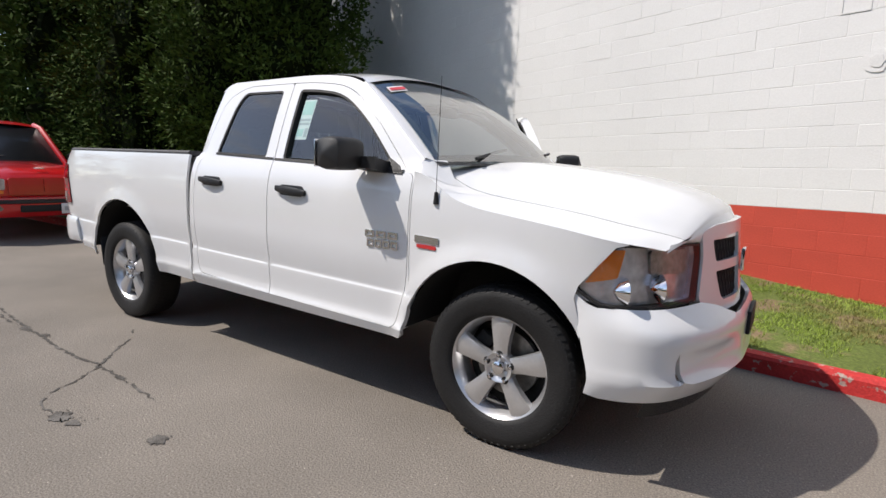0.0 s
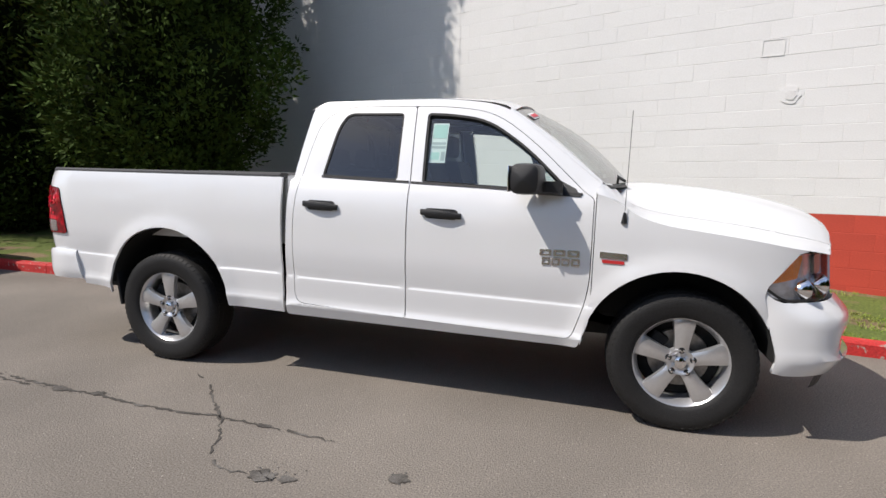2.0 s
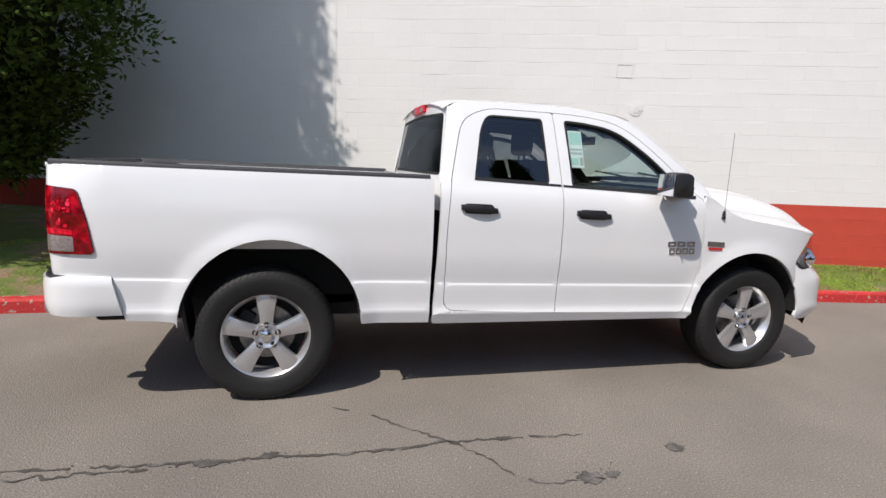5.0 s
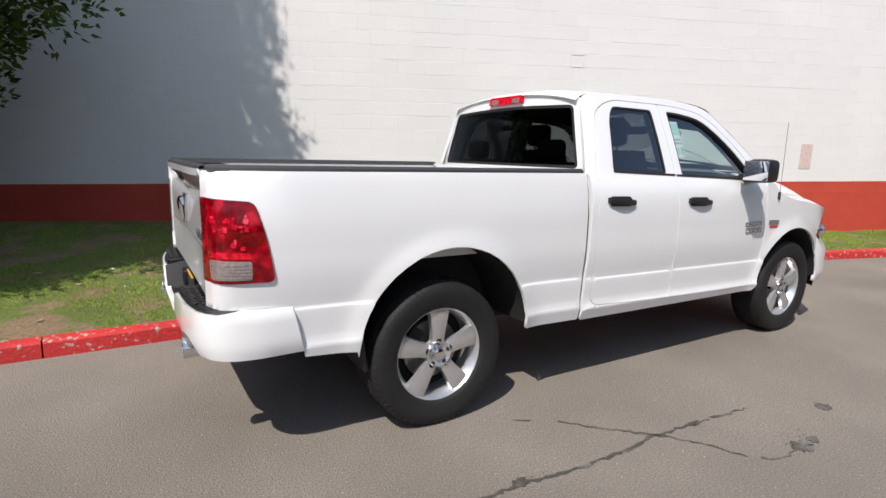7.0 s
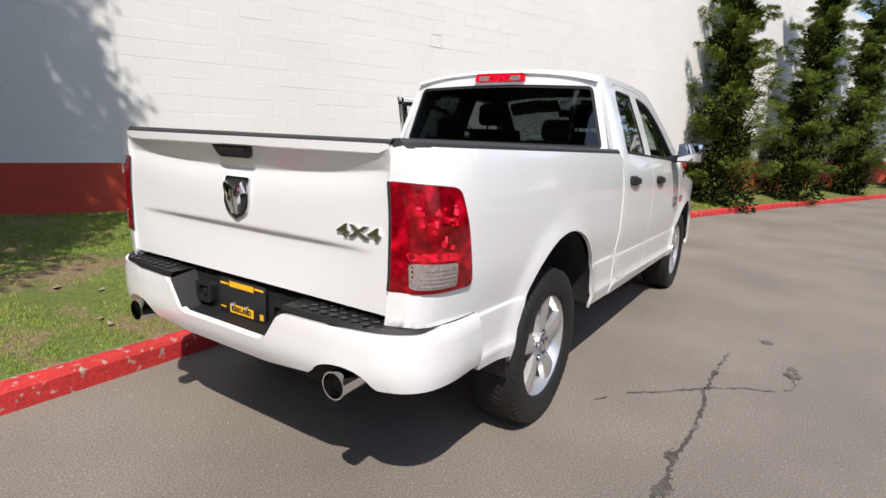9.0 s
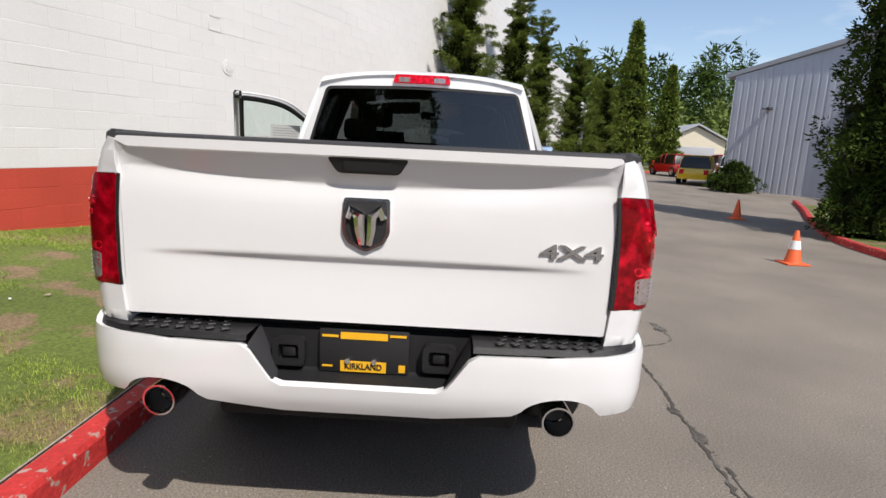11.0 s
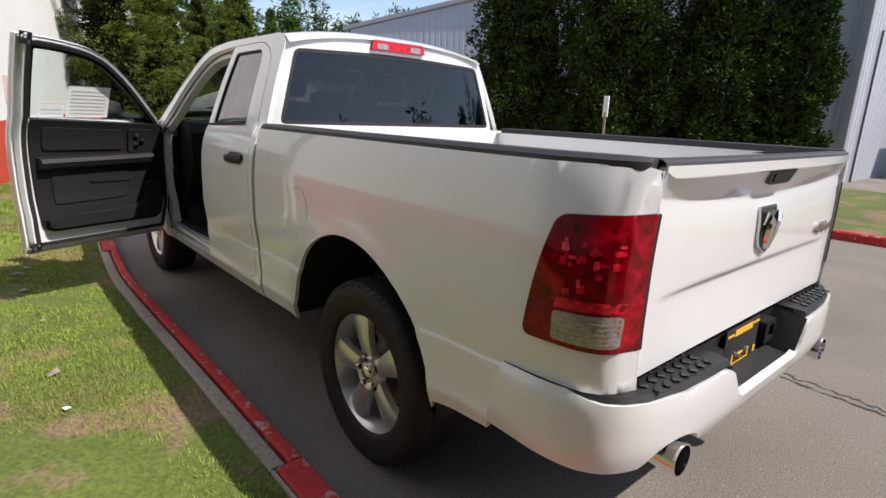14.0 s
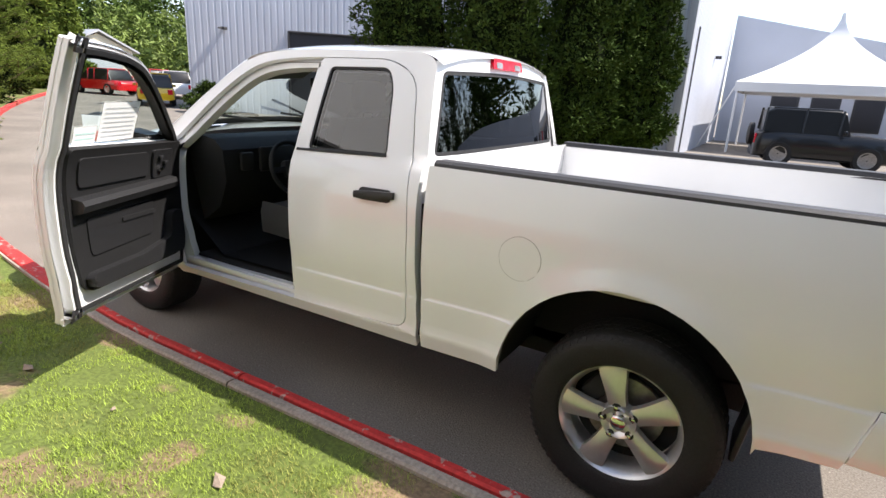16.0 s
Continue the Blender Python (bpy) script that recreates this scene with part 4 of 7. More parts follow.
for s in (-1, 1):
    part("step_pad", loft([pad_row(s, u) for u in pad_y]), TRIM, rb, "black ribbed step pad")
    for i in range(7):
        for j in range(3):
            y = 0.45 + i * 0.05
            part("tread_rib", moved(box((-0.013, -0.014, -0.003), (0.013, 0.014, 0.004), 0.003, 1), pose(-1.195 + j * 0.04, s * (y + 0.012 * j), 0.806, 0, 0, 35)), TRIM, rb)
    tow = part("hook_recess", skin(rounded([(-0.055, 0.66), (0.055, 0.66), (0.055, 0.755), (-0.055, 0.755)], 0.02), lambda y, z, s=s: Vector((-1.150, s * 0.255 + y, z + 0.01)), (-1, 0, 0), holes=[rounded([(-0.035, 0.68), (0.035, 0.68), (0.035, 0.735), (-0.035, 0.735)], 0.012)], step=0.03, depth=0.04), TRIM, rb, "black moulded socket surround")
    part("socket", box((-1.140, s * 0.255 - 0.022, 0.70), (-1.125, s * 0.255 + 0.022, 0.735), 0.004), TRIM, rb, "black trailer socket")
part("bumper_recess", loft([[Vector((x, y, z)) for x, z in ((-1.235, 0.640), (-1.14, 0.645), (-1.115, 0.655), (-1.115, 0.79), (-1.07, 0.80))] for y in (-0.39, -0.34, -0.2, 0, 0.2, 0.34, 0.39)]), TRIM, rb, "black plastic plate recess")
for s in (-1, 1):
    part("bumper_recess_side", loft([[Vector((-1.24, s * 0.268, 0.643)), Vector((-1.24, s * 0.358, 0.775))], [Vector((-1.11, s * 0.30, 0.643)), Vector((-1.11, s * 0.36, 0.80))]]), CAP, rb, "black recess cheek")
plate = part("licence_plate", moved(box((-0.003, -0.152, -0.076), (0.003, 0.152, 0.076), 0.002), pose(-1.132, 0, 0.728, 0, 0, 0)), GASKET, rb, "black dealer plate with yellow bars")
PLATE_M = Matrix.Translation((-1.137, 0, 0.728)) @ pose(0, 0, 0, 0, 0, -90)
part("plate_lettering", letters("KIRKLAND", 0.026, 0.001, PLATE_M @ Matrix.Translation((-0.002, -0.001, -0.054)) @ Matrix.Diagonal((1.02, 1, 1.15, 1))), GASKET, plate, "dark lettering on a yellow bar", smooth=False)
part("plate_bar", moved(box((-0.078, -0.001, -0.019), (0.078, 0.001, 0.019)), PLATE_M @ Matrix.Translation((-0.002, 0.0008, -0.054))), YELLOW_INK, plate, "yellow printed bar")
part("plate_bar", moved(box((-0.080, -0.001, -0.012), (0.080, 0.001, 0.012)), PLATE_M @ Matrix.Translation((0, 0, 0.055))), YELLOW_INK, plate, "yellow printed bar")
for u in (-0.115, 0.115):
    part("plate_bar", moved(box((-0.028, -0.001, -0.004), (0.028, 0.001, 0.004)), PLATE_M @ Matrix.Translation((u, 0, 0.052 if u < 0 else 0.06))), YELLOW_INK, plate, "yellow printed bar")
part("plate_bar", moved(box((-0.03, -0.001, -0.003), (0.03, 0.001, 0.003)), PLATE_M @ Matrix.Translation((-0.125, 0, -0.055)) @ Matrix.Diagonal((0.6, 1, 1, 1))), YELLOW_INK, plate, "yellow printed bar")
part("plate_crest", moved(box((-0.011, -0.001, -0.013), (0.011, 0.001, 0.013)), PLATE_M @ Matrix.Translation((0.13, 0, -0.055))), YELLOW_INK, plate, "yellow printed crest")
for y in (-0.035, 0.055):
    part("plate_bolt", moved(lathe([(0.001, -0.008), (0.009, -0.008), (0.011, 0.0)], 12, "x"), Matrix.Translation((-1.136, y, 0.695))), CHROME, plate, "bright bolt")
for s in (-1, 1):
    part("exhaust_tip", moved(lathe([(0.040, 0.25), (0.050, 0.06), (0.053, 0.0), (0.047, 0.0), (0.044, 0.05), (0.040, 0.25)], 32, "x"), pose(-1.250, s * 0.650, 0.568, 0, 0, 0)), CHROME, truck, "chrome exhaust tip")
    # a flat black disc closes the bore
    part("exhaust_bore", moved(lathe([(0.001, 0.0), (0.041, 0.0)], 24, "x"), Matrix.Translation((-1.16, s * 0.650, 0.568))), GASKET, truck, "flat black disc in the exhaust bore")

# nose: lamp, grille, bumper
nx, ny, NL = plan_line([(3.945, 0.978), (4.05, 0.960), (4.17, 0.905), (4.27, 0.80), (4.338, 0.66), (4.392, 0.50), (4.445, 0.30), (4.475, 0.12), (4.48, 0.0)])


def nose(u, z, lift=0.0):
    """u from the centre line, with sign; the face leans back with height."""
    d = max(0, NL - abs(u))
    return Vector((nx(d) - 0.10 * (z - 0.95) * min(1, d / 0.3) + lift, math.copysign(1, u) * (ny(d) + 0.3 * lift), z))


for s in (-1, 1):
    o = (0.6, s, 0)
    LAMP = rounded([(s * NL, 0.885), (s * (NL - 0.08), 0.83), (s * (NL - 0.13), 0.815), (s * 0.60, 0.83), (s * 0.545, 1.03), (s * 0.56, 1.085), (s * (NL - 0.18), 1.085), (s * (NL - 0.12), 1.05)], 0.02)
    lamp = part("headlight", skin(LAMP, lambda u, z: nose(u, z, 0.004), o, step=0.04, depth=0.006), LAMP_GLASS, truck, "clear headlight with amber side lens")
    part("lamp_back", skin(grow(LAMP, -0.004), lambda u, z: nose(u, z, -0.05), o, step=0.05, depth=0.0), LAMP_SILVER, lamp, "bright lamp reflector bowl")
    part("lamp_wall", loft([[nose(u, z, l) for u, z in grow(LAMP, -0.003)] for l in (-0.002, -0.05)], close=True), LAMP_SILVER, lamp, "silver lamp housing wall")
    part("lamp_rim", skin(grow(LAMP, 0.006), lambda u, z: nose(u, z, 0.0), o, holes=[grow(LAMP, -0.008)], step=0.04, depth=0.03), GASKET, lamp, "black lamp rim")
    part("amber_lens", skin(rounded([(s * (NL - 0.065), 0.91), (s * (NL - 0.20), 0.94), (s * (NL - 0.235), 1.065), (s * (NL - 0.165), 1.06)], 0.01), lambda u, z: nose(u, z, -0.03), o, step=0.04, depth=0.015), AMBER, lamp, "amber side lens")
    for uc, zc, r in ((NL - 0.23, 0.885, 0.058), (NL - 0.40, 0.895, 0.062)):
        p = nose(s * uc, zc, -0.025)
        part("lamp_bowl", moved(lathe([(0.012, -0.05), (r * 0.6, -0.035), (r, 0.0), (r * 1.05, 0.0)], 24, "x"), Matrix.Translation(p) @ pose(0, 0, 0, 0, 0, -s * 35)), CHROME, lamp, "chrome lamp bowl")
        part("bulb", moved(lathe([(0.001, 0.0), (0.012, -0.006), (0.012, -0.04)], 12, "x"), Matrix.Translation(p) @ pose(0, 0, 0, 0, 0, -s * 35)), AMBER, lamp, "amber bulb")
    part("lamp_block", skin(rounded([(s * 0.62, 0.955), (s * 0.86, 0.955), (s * 0.86, 1.06), (s * 0.60, 1.06)], 0.02), lambda u, z: nose(u, z, -0.034), o, step=0.04, depth=0.015), STEEL, lamp, "dark mirrored lamp reflector")
    # headlight top shelf meets the fender
    part("nose_filler", loft([[nose(s * u, 1.082, -0.004), nose(s * u, 1.10, -0.008), hood_at(min(4.29, max(3.3, nose(s * u, 1.1).x - 0.05)), s * 1.0)] for u in np.linspace(0.78, NL - 0.14, 12)]), WHITE, truck, "white nose edge")
UP_G = lambda s: rounded([(s * 0.06, 0.99), (s * 0.42, 0.99), (s * 0.455, 1.10, .03), (s * 0.06, 1.115)], 0.02)
LO_G = lambda s: rounded([(s * 0.06, 0.80, .02), (s * 0.36, 0.80, .05), (s * 0.425, 0.945), (s * 0.06, 0.945)], 0.02)
SURROUND = rounded([(-0.47, 0.745), (0.47, 0.745), (0.598, 0.83, .03), (0.552, 1.03, .03), (0.562, 1.135, .03), (0.42, 1.165, .05), (0.0, 1.178), (-0.42, 1.165, .05), (-0.562, 1.135, .03), (-0.552, 1.03, .03), (-0.598, 0.83, .03)], 0.04)
grille = part("grille", skin(SURROUND, lambda u, z: nose(u, z, 0.012), (1, 0, 0), holes=[UP_G(-1), UP_G(1), LO_G(-1), LO_G(1)], step=0.04, depth=0.03), WHITE, truck, "white crosshair grille surround")
part("grille_backing", skin(rounded([(-0.45, 0.77), (0.45, 0.77), (0.48, 1.13), (-0.48, 1.13)], 0.03), lambda u, z: nose(u, z, -0.012), (1, 0, 0), step=0.05, depth=0.0), GASKET, grille, "black grille backing")
mesh_bits = []
for k in range(-12, 13):
    for sl in (-1, 1):
        p0, p1 = nose(k * 0.04 - sl * 0.06, 0.80, -0.006), nose(k * 0.04 + sl * 0.06, 1.11, -0.006)
        if abs(p0.y) < 0.46 and abs(p1.y) < 0.46:
            mesh_bits.append(tube([p0, p1], 0.004, 4, False))
part("grille_mesh", join(*mesh_bits), TRIM, grille, "black honeycomb grille mesh")
part("nose_badge", moved(box((0, -0.05, -0.06), (0.02, 0.05, 0.06), 0.008), Matrix.Translation((4.497, 0, 0.965))), CHROME, grille, "chrome shield badge")
full = [-1 + 2 * k / 60 for k in range(61)]
part("hood_lip", loft([[hood_at(4.30, t) + Vector((0.004, 0, -0.012)) for t in full], [hood_at(4.30, t).lerp(nose(0.80 * t, 1.10, 0.0), 0.6) + Vector((0.012, 0, 0.004)) for t in full], [nose(0.80 * t, 1.092, 0.004) for t in full], [nose(0.80 * t, 1.085, -0.03) for t in full]]), WHITE, truck, "white nose lip", sharp=60)

fbx, fby, FBL = plan_line([(3.935, 0.975), (4.05, 0.985), (4.20, 0.965), (4.34, 0.89), (4.45, 0.72), (4.53, 0.48), (4.565, 0.24), (4.57, 0.0)])


def front_bump(u, z, lift=0.0):
    d = max(0, FBL - abs(u))
    x, y = fbx(d), fby(d)
    k = 0.125 * max(0, (z - 0.722) / 0.143) * min(1, d / 0.25) + 0.05 * max(0, (0.53 - z) / 0.12) ** 2 * min(1, d / 0.2) - 0.014 * math.exp(-((z - 0.50) / 0.022) ** 2) * min(1, d / 0.2)
    dent = 0.025 * math.exp(-((z - 0.585) / 0.06) ** 4) * math.exp(-((abs(u) - 0.62) / 0.26) ** 4)
    return Vector((x - k - dent + lift, math.copysign(1, u) * (y - 0.35 * k * min(1, abs(u)) - 0.3 * dent), z))


FB = [(-FBL + 0.105, 0.42), (-FBL + 0.2, 0.405), (-0.75, 0.42), (0.75, 0.42), (FBL - 0.2, 0.405), (FBL - 0.105, 0.42), (FBL - 0.085, 0.55), (FBL - 0.05, 0.67), (FBL - 0.005, 0.79), (FBL, 0.875), (FBL - 0.10, 0.825), (FBL - 0.16, 0.81), (0.62, 0.825), (0.5, 0.80), (0.36, 0.75), (-0.36, 0.75), (-0.5, 0.80), (-0.62, 0.825), (-FBL + 0.16, 0.81), (-FBL + 0.10, 0.825), (-FBL, 0.875), (-FBL + 0.005, 0.79), (-FBL + 0.05, 0.67), (-FBL + 0.085, 0.55)]
slot = lambda s: rounded([(s * 0.845, 0.515), (s * 0.885, 0.505), (s * 0.890, 0.60), (s * 0.875, 0.645)], 0.008)
fb = part("front_bumper", skin(FB, front_bump, (1, 0, 0), holes=[slot(-1), slot(1)], step=0.035, depth=0.025), WHITE, truck, "white painted front bumper")
for s in (-1, 1):
    part("fog_recess", skin(grow(slot(s), 0.01), lambda u, z: front_bump(u, z, -0.035), (1, 0, 0), step=0.03, depth=0.0), DULL_CHROME, fb, "bright fog lamp recess")
part("bumper_plate_holder", moved(box((0, -0.16, -0.06), (0.02, 0.16, 0.06), 0.005), Matrix.Translation((4.565, 0, 0.66))), GASKET, fb, "black plate holder")
part("air_dam", loft([[front_bump(u, 0.42) + Vector((-0.03, 0, 0)), front_bump(u, 0.42) + Vector((-0.06, 0, -0.09))] for u in np.linspace(-0.95, 0.95, 25)]), TRIM, truck, "black air dam")

# badges: plain bars in the place of maker's lettering
for z0, z1, n, x0, x1 in ((0.992, 1.030, 3, 2.745, 2.985), (0.938, 0.982, 4, 2.760, 2.985)):
    for s in (-1, 1):
        par = fd_right if s < 0 else fd_left
        for k in range(n):
            w = (x1 - x0) / n
            part("badge_bar", skin(rounded([(x0 + k * w, z0), (x0 + (k + 0.85) * w, z0), (x0 + (k + 0.85) * w, z1), (x0 + k * w, z1)], 0.006), on(cab_w, s, 0.006), (0, s, 0), holes=[rounded([(x0 + (k + .2) * w, z0 + .012), (x0 + (k + 0.65) * w, z0 + .012), (x0 + (k + 0.65) * w, z1 - .012), (x0 + (k + .2) * w, z1 - .012)], 0.003)], step=0.04, depth=0.007), DULL_CHROME, par, "chrome badge bar")
for s in (-1, 1):
    part("fender_badge", skin(rounded([(3.085, 0.998), (3.235, 0.992), (3.235, 1.028), (3.085, 1.034)], 0.004), on(fend_w, s, 0.005), (0, s, 0), step=0.04, depth=0.006), DULL_CHROME, truck, "chrome fender badge bar")
    part("fender_badge", skin(rounded([(3.10, 0.970), (3.22, 0.966), (3.22, 0.984), (3.10, 0.988)], 0.004), on(fend_w, s, 0.005), (0, s, 0), step=0.04, depth=0.006), RED_INK, truck, "red fender badge bar")

# fuel door ring on the left bed side
ring = [(0.50 + 0.098 * math.cos(2 * math.pi * k / 40), 1.062 + 0.098 * math.sin(2 * math.pi * k / 40)) for k in range(40)]
part("fuel_door", skin(ring, on(bed_w, 1, 0.0015), (0, 1, 0), step=0.03, depth=0.004), WHITE, truck, "round white fuel door")
part("fuel_door_gap", skin(grow(ring, 0.0014), on(bed_w, 1, 0.0006), (0, 1, 0), step=0.03, depth=0.002), CAP, truck, "thin dark gap")

# underside and wheel wells
part("chassis", join(box((-1.05, -0.55, 0.42), (4.2, 0.55, 0.60), 0.03), box((0.65, -0.90, 0.47), (2.95, 0.90, 0.58), 0.03), box((-1.08, -0.80, 0.60), (-0.60, 0.80, 0.86), 0.02), tube([(-0.0, -0.8, 0.41), (0, 0.8, 0.41)], 0.06, 10), tube([(AXLE_F, -0.8, 0.41), (AXLE_F, 0.8, 0.41)], 0.05, 10)), DARK, truck, "dark frame and axles")
part("engine_block", box((3.1, -0.6, 0.55), (4.2, 0.6, 1.1), 0.05), DARK, truck, "dark engine bay mass")
for cx, cz, r in ARCHES:
    for s in (-1, 1):
        part("wheel_well", loft([[Vector((cx + (r - 0.003) * math.cos(radians(a)), s * y, cz + (r - 0.003) * math.sin(radians(a)))) for a in range(3, 178, 12)] for y in (0.972, 0.80, 0.55)] + [[Vector((cx, s * 0.55, cz)) for a in range(3, 178, 12)]]), DARK, truck, "black wheel well liner")


# wheels
def wheel(cx, s, turn):
    hub = part("wheel", lathe([(0.035, 0.075), (0.06, 0.10), (0.075, 0.105), (0.078, 0.09), (0.085, 0.06)], 40), ALLOY, truck, "silver five-spoke alloy wheel")
    tp = [(0.262, 0.110), (0.268, 0.120), (0.285, 0.128), (0.305, 0.132), (0.335, 0.137), (0.36, 0.137), (0.385, 0.130), (0.402, 0.116), (0.409, 0.098), (0.412, 0.05), (0.413, 0.0)]
    tp = tp + [(r, -a) for r, a in tp[-2::-1]]
    bits = [lathe(tp, 72)]
    tread = bmesh.new()
    for k in range(64):
        for row, (a0, a1, r) in enumerate(((0.070, 0.118, 0.4085), (0.020, 0.062, 0.4145), (-0.025, 0.015, 0.4150), (-0.066, -0.03, 0.4140))):
            th = 2 * math.pi * (k + 0.5 * (row % 2)) / 64
            w = 2 * math.pi / 64 * 0.36
            sk = 0.014
            ps = []
            for rr, sh in ((r - 0.008, 1.0), (r + (0.0 if row else -0.001), 0.86)):
                for a, d in ((a0, -w + sk), (a1, -w - sk), (a1, w - sk), (a0, w + sk)):
                    ra = rr - (0.011 if (row == 0 and a == a1) else 0)
                    t2 = th + d * sh
                    ps.append((ra * math.cos(t2), a, ra * math.sin(t2)))
            vs = [tread.verts.new(p) for p in ps]
            for f in ((4, 5, 6, 7), (0, 1, 5, 4), (1, 2, 6, 5), (2, 3, 7, 6), (3, 0, 4, 7)):
                tread.faces.new([vs[i] for i in f])
    for k in range(64):
        th = 2 * math.pi * k / 64
        for side in (1, -1):
            ps = []
            for lift in (0.0, 0.0022):
                for r, a, d in ((0.384, 0.1300, -0.018), (0.403, 0.1145, -0.026), (0.403, 0.1145, 0.026), (0.384, 0.1300, 0.016 if k % 2 else 0.004)):
                    ps.append(((r + lift) * math.cos(th + d), side * (a + lift), (r + lift) * math.sin(th + d)))
            vs = [tread.verts.new(p) for p in ps]
            for f in ((4, 5, 6, 7), (0, 1, 5, 4), (1, 2, 6, 5), (2, 3, 7, 6), (3, 0, 4, 7)):
                tread.faces.new([vs[i] for i in f])
    bmesh.ops.recalc_face_normals(tread, faces=tread.faces)
    ty = part("tyre", bits[0], TYRE, hub, "black all-terrain tyre", sharp=40)
    tagged(part("tread", tread, TYRE, hub, "black tread blocks", smooth=False), kind="stuff")
    part("rim", lathe([(0.232, 0.055), (0.250, 0.098), (0.262, 0.112), (0.271, 0.113), (0.272, 0.104), (0.262, 0.09), (0.240, 0.02), (0.235, -0.10)], 72), ALLOY, hub, "silver wheel rim")
    part("brake_disc", lathe([(0.05, 0.005), (0.17, 0.005), (0.172, -0.02)], 40), STEEL, hub, "grey brake disc")
    part("caliper", moved(box((-0.06, -0.03, 0.11), (0.06, 0.045, 0.20), 0.015), pose(0, 0, 0, 0, 55, 0)), DARK, hub, "dark brake caliper")
    # added dark disc that keeps the gaps between the spokes in shade
    part("drum_back", lathe([(0.02, -0.03), (0.236, -0.03)], 40), DARK, hub, "dark disc for the shade between the spokes")
    for k in range(5):
        a = 2 * math.pi * k / 5 + turn
        secs = []
        for r, hw, y in ((0.030, 0.030, 0.090), (0.055, 0.040, 0.093), (0.085, 0.041, 0.097), (0.12, 0.043, 0.101), (0.17, 0.051, 0.105), (0.215, 0.060, 0.105), (0.240, 0.063, 0.104), (0.254, 0.060, 0.101)):
            sec = []
            for q, dy in ((-1.0, -0.036), (-0.93, -0.006), (-0.45, 0.001), (0, 0.003), (0.45, 0.001), (0.93, -0.006), (1.0, -0.036)):
                sec.append(Vector((r * math.cos(a) - hw * q * math.sin(a), y + dy, r * math.sin(a) + hw * q * math.cos(a))))
            secs.append(sec)
        part("spoke", loft(secs), ALLOY, hub, "broad silver spoke", sharp=40)
        b = a
        part("lug_nut", moved(lathe([(0.001, 0.012), (0.009, 0.010), (0.011, -0.012)], 6), Matrix.Translation((0.070 * math.cos(b), 0.103, 0.070 * math.sin(b)))), CHROME, hub, "bright lug nut")
        # black disc on the spoke paints the shaded hole round the nut
        part("lug_well", moved(lathe([(0.001, 0.001), (0.0185, 0.001), (0.019, -0.012)], 16), Matrix.Translation((0.070 * math.cos(b), 0.1005, 0.070 * math.sin(b)))), GASKET, hub)
    part("centre_cap", lathe([(0.001, 0.116), (0.024, 0.115), (0.032, 0.110), (0.034, 0.095)], 28), CHROME, hub, "chrome centre cap")
    hub.matrix_basis = pose(cx, s * 0.825, HUB) @ (pose(0, 0, 0, 0, 0, 180) if s < 0 else Matrix())
    return hub


for cx, s, turn in ((0, -1, 0.0), (AXLE_F, -1, 0.03), (0, 1, -0.24), (AXLE_F, 1, 1.0)):
    wheel(cx, s, turn + math.pi / 2)
for s in (-1, 1):
    part("mud_guard", moved(box((-0.012, -0.14, -0.13), (0.012, 0.10, 0.14), 0.008), pose(-0.455, s * 0.80, 0.52, 0, -8, 0)), TRIM, truck, "black mud guard")

# cabin
part("cabin_floor", loft([[Vector((x, y, z)) for x, z in ((1.10, 0.75), (1.6, 0.62), (2.7, 0.60), (3.05, 0.85), (3.10, 1.25))] for y in (-0.86, -0.4, 0, 0.4, 0.86)]), CABIN, truck, "dark carpeted cabin floor")
part("cabin_back", moved(box((0, -0.78, 0.7), (0.03, 0.78, 1.42), 0.01), Matrix.Translation((1.10, 0, 0))), CABIN, truck, "dark cabin back trim")
for s in (-1, 1):
    part("sill_plate", box((1.15, s * 0.90 - 0.05, 0.515), (2.97, s * 0.90 + 0.05, 0.56), 0.01), WHITE, truck, "white door sill")
dash = part("dashboard", loft([[Vector((x, y, z)) for x, z in ((3.06, 1.36), (2.90, 1.385), (2.76, 1.365), (2.68, 1.30), (2.66, 1.10), (2.74, 0.92), (2.92, 0.80))] for y in (-0.83, -0.5, 0, 0.5, 0.83)], caps=True), CABIN, truck, "charcoal dashboard")
for y in (0.66, 0.06, -0.06, -0.66):
    part("air_vent", box((2.645, y - 0.05, 1.16), (2.675, y + 0.05, 1.28), 0.01), CABIN_LIGHT, dash, "grey air vent")
part("dash_bezel", box((2.64, 0.20, 1.14), (2.67, 0.56, 1.31), 0.02), TRIM, dash, "black gauge bezel")
sw = part("steering_wheel", moved(lathe([(0.185 + 0.016 * math.cos(2 * math.pi * k / 10), 0.016 * math.sin(2 * math.pi * k / 10)) for k in range(10)], 40, "x", closed=True), pose(2.50, 0.40, 1.17, 0, 20, 0)), CABIN, truck, "black steering wheel")
part("wheel_boss", moved(join(box((-0.01, -0.07, -0.06), (0.05, 0.07, 0.06), 0.02), box((0, -0.18, -0.02), (0.02, 0.18, 0.02), 0.006), box((0, -0.02, -0.18), (0.02, 0.02, 0), 0.006)), pose(2.50, 0.40, 1.17, 0, 20, 0)), CABIN_LIGHT, sw, "grey steering boss")
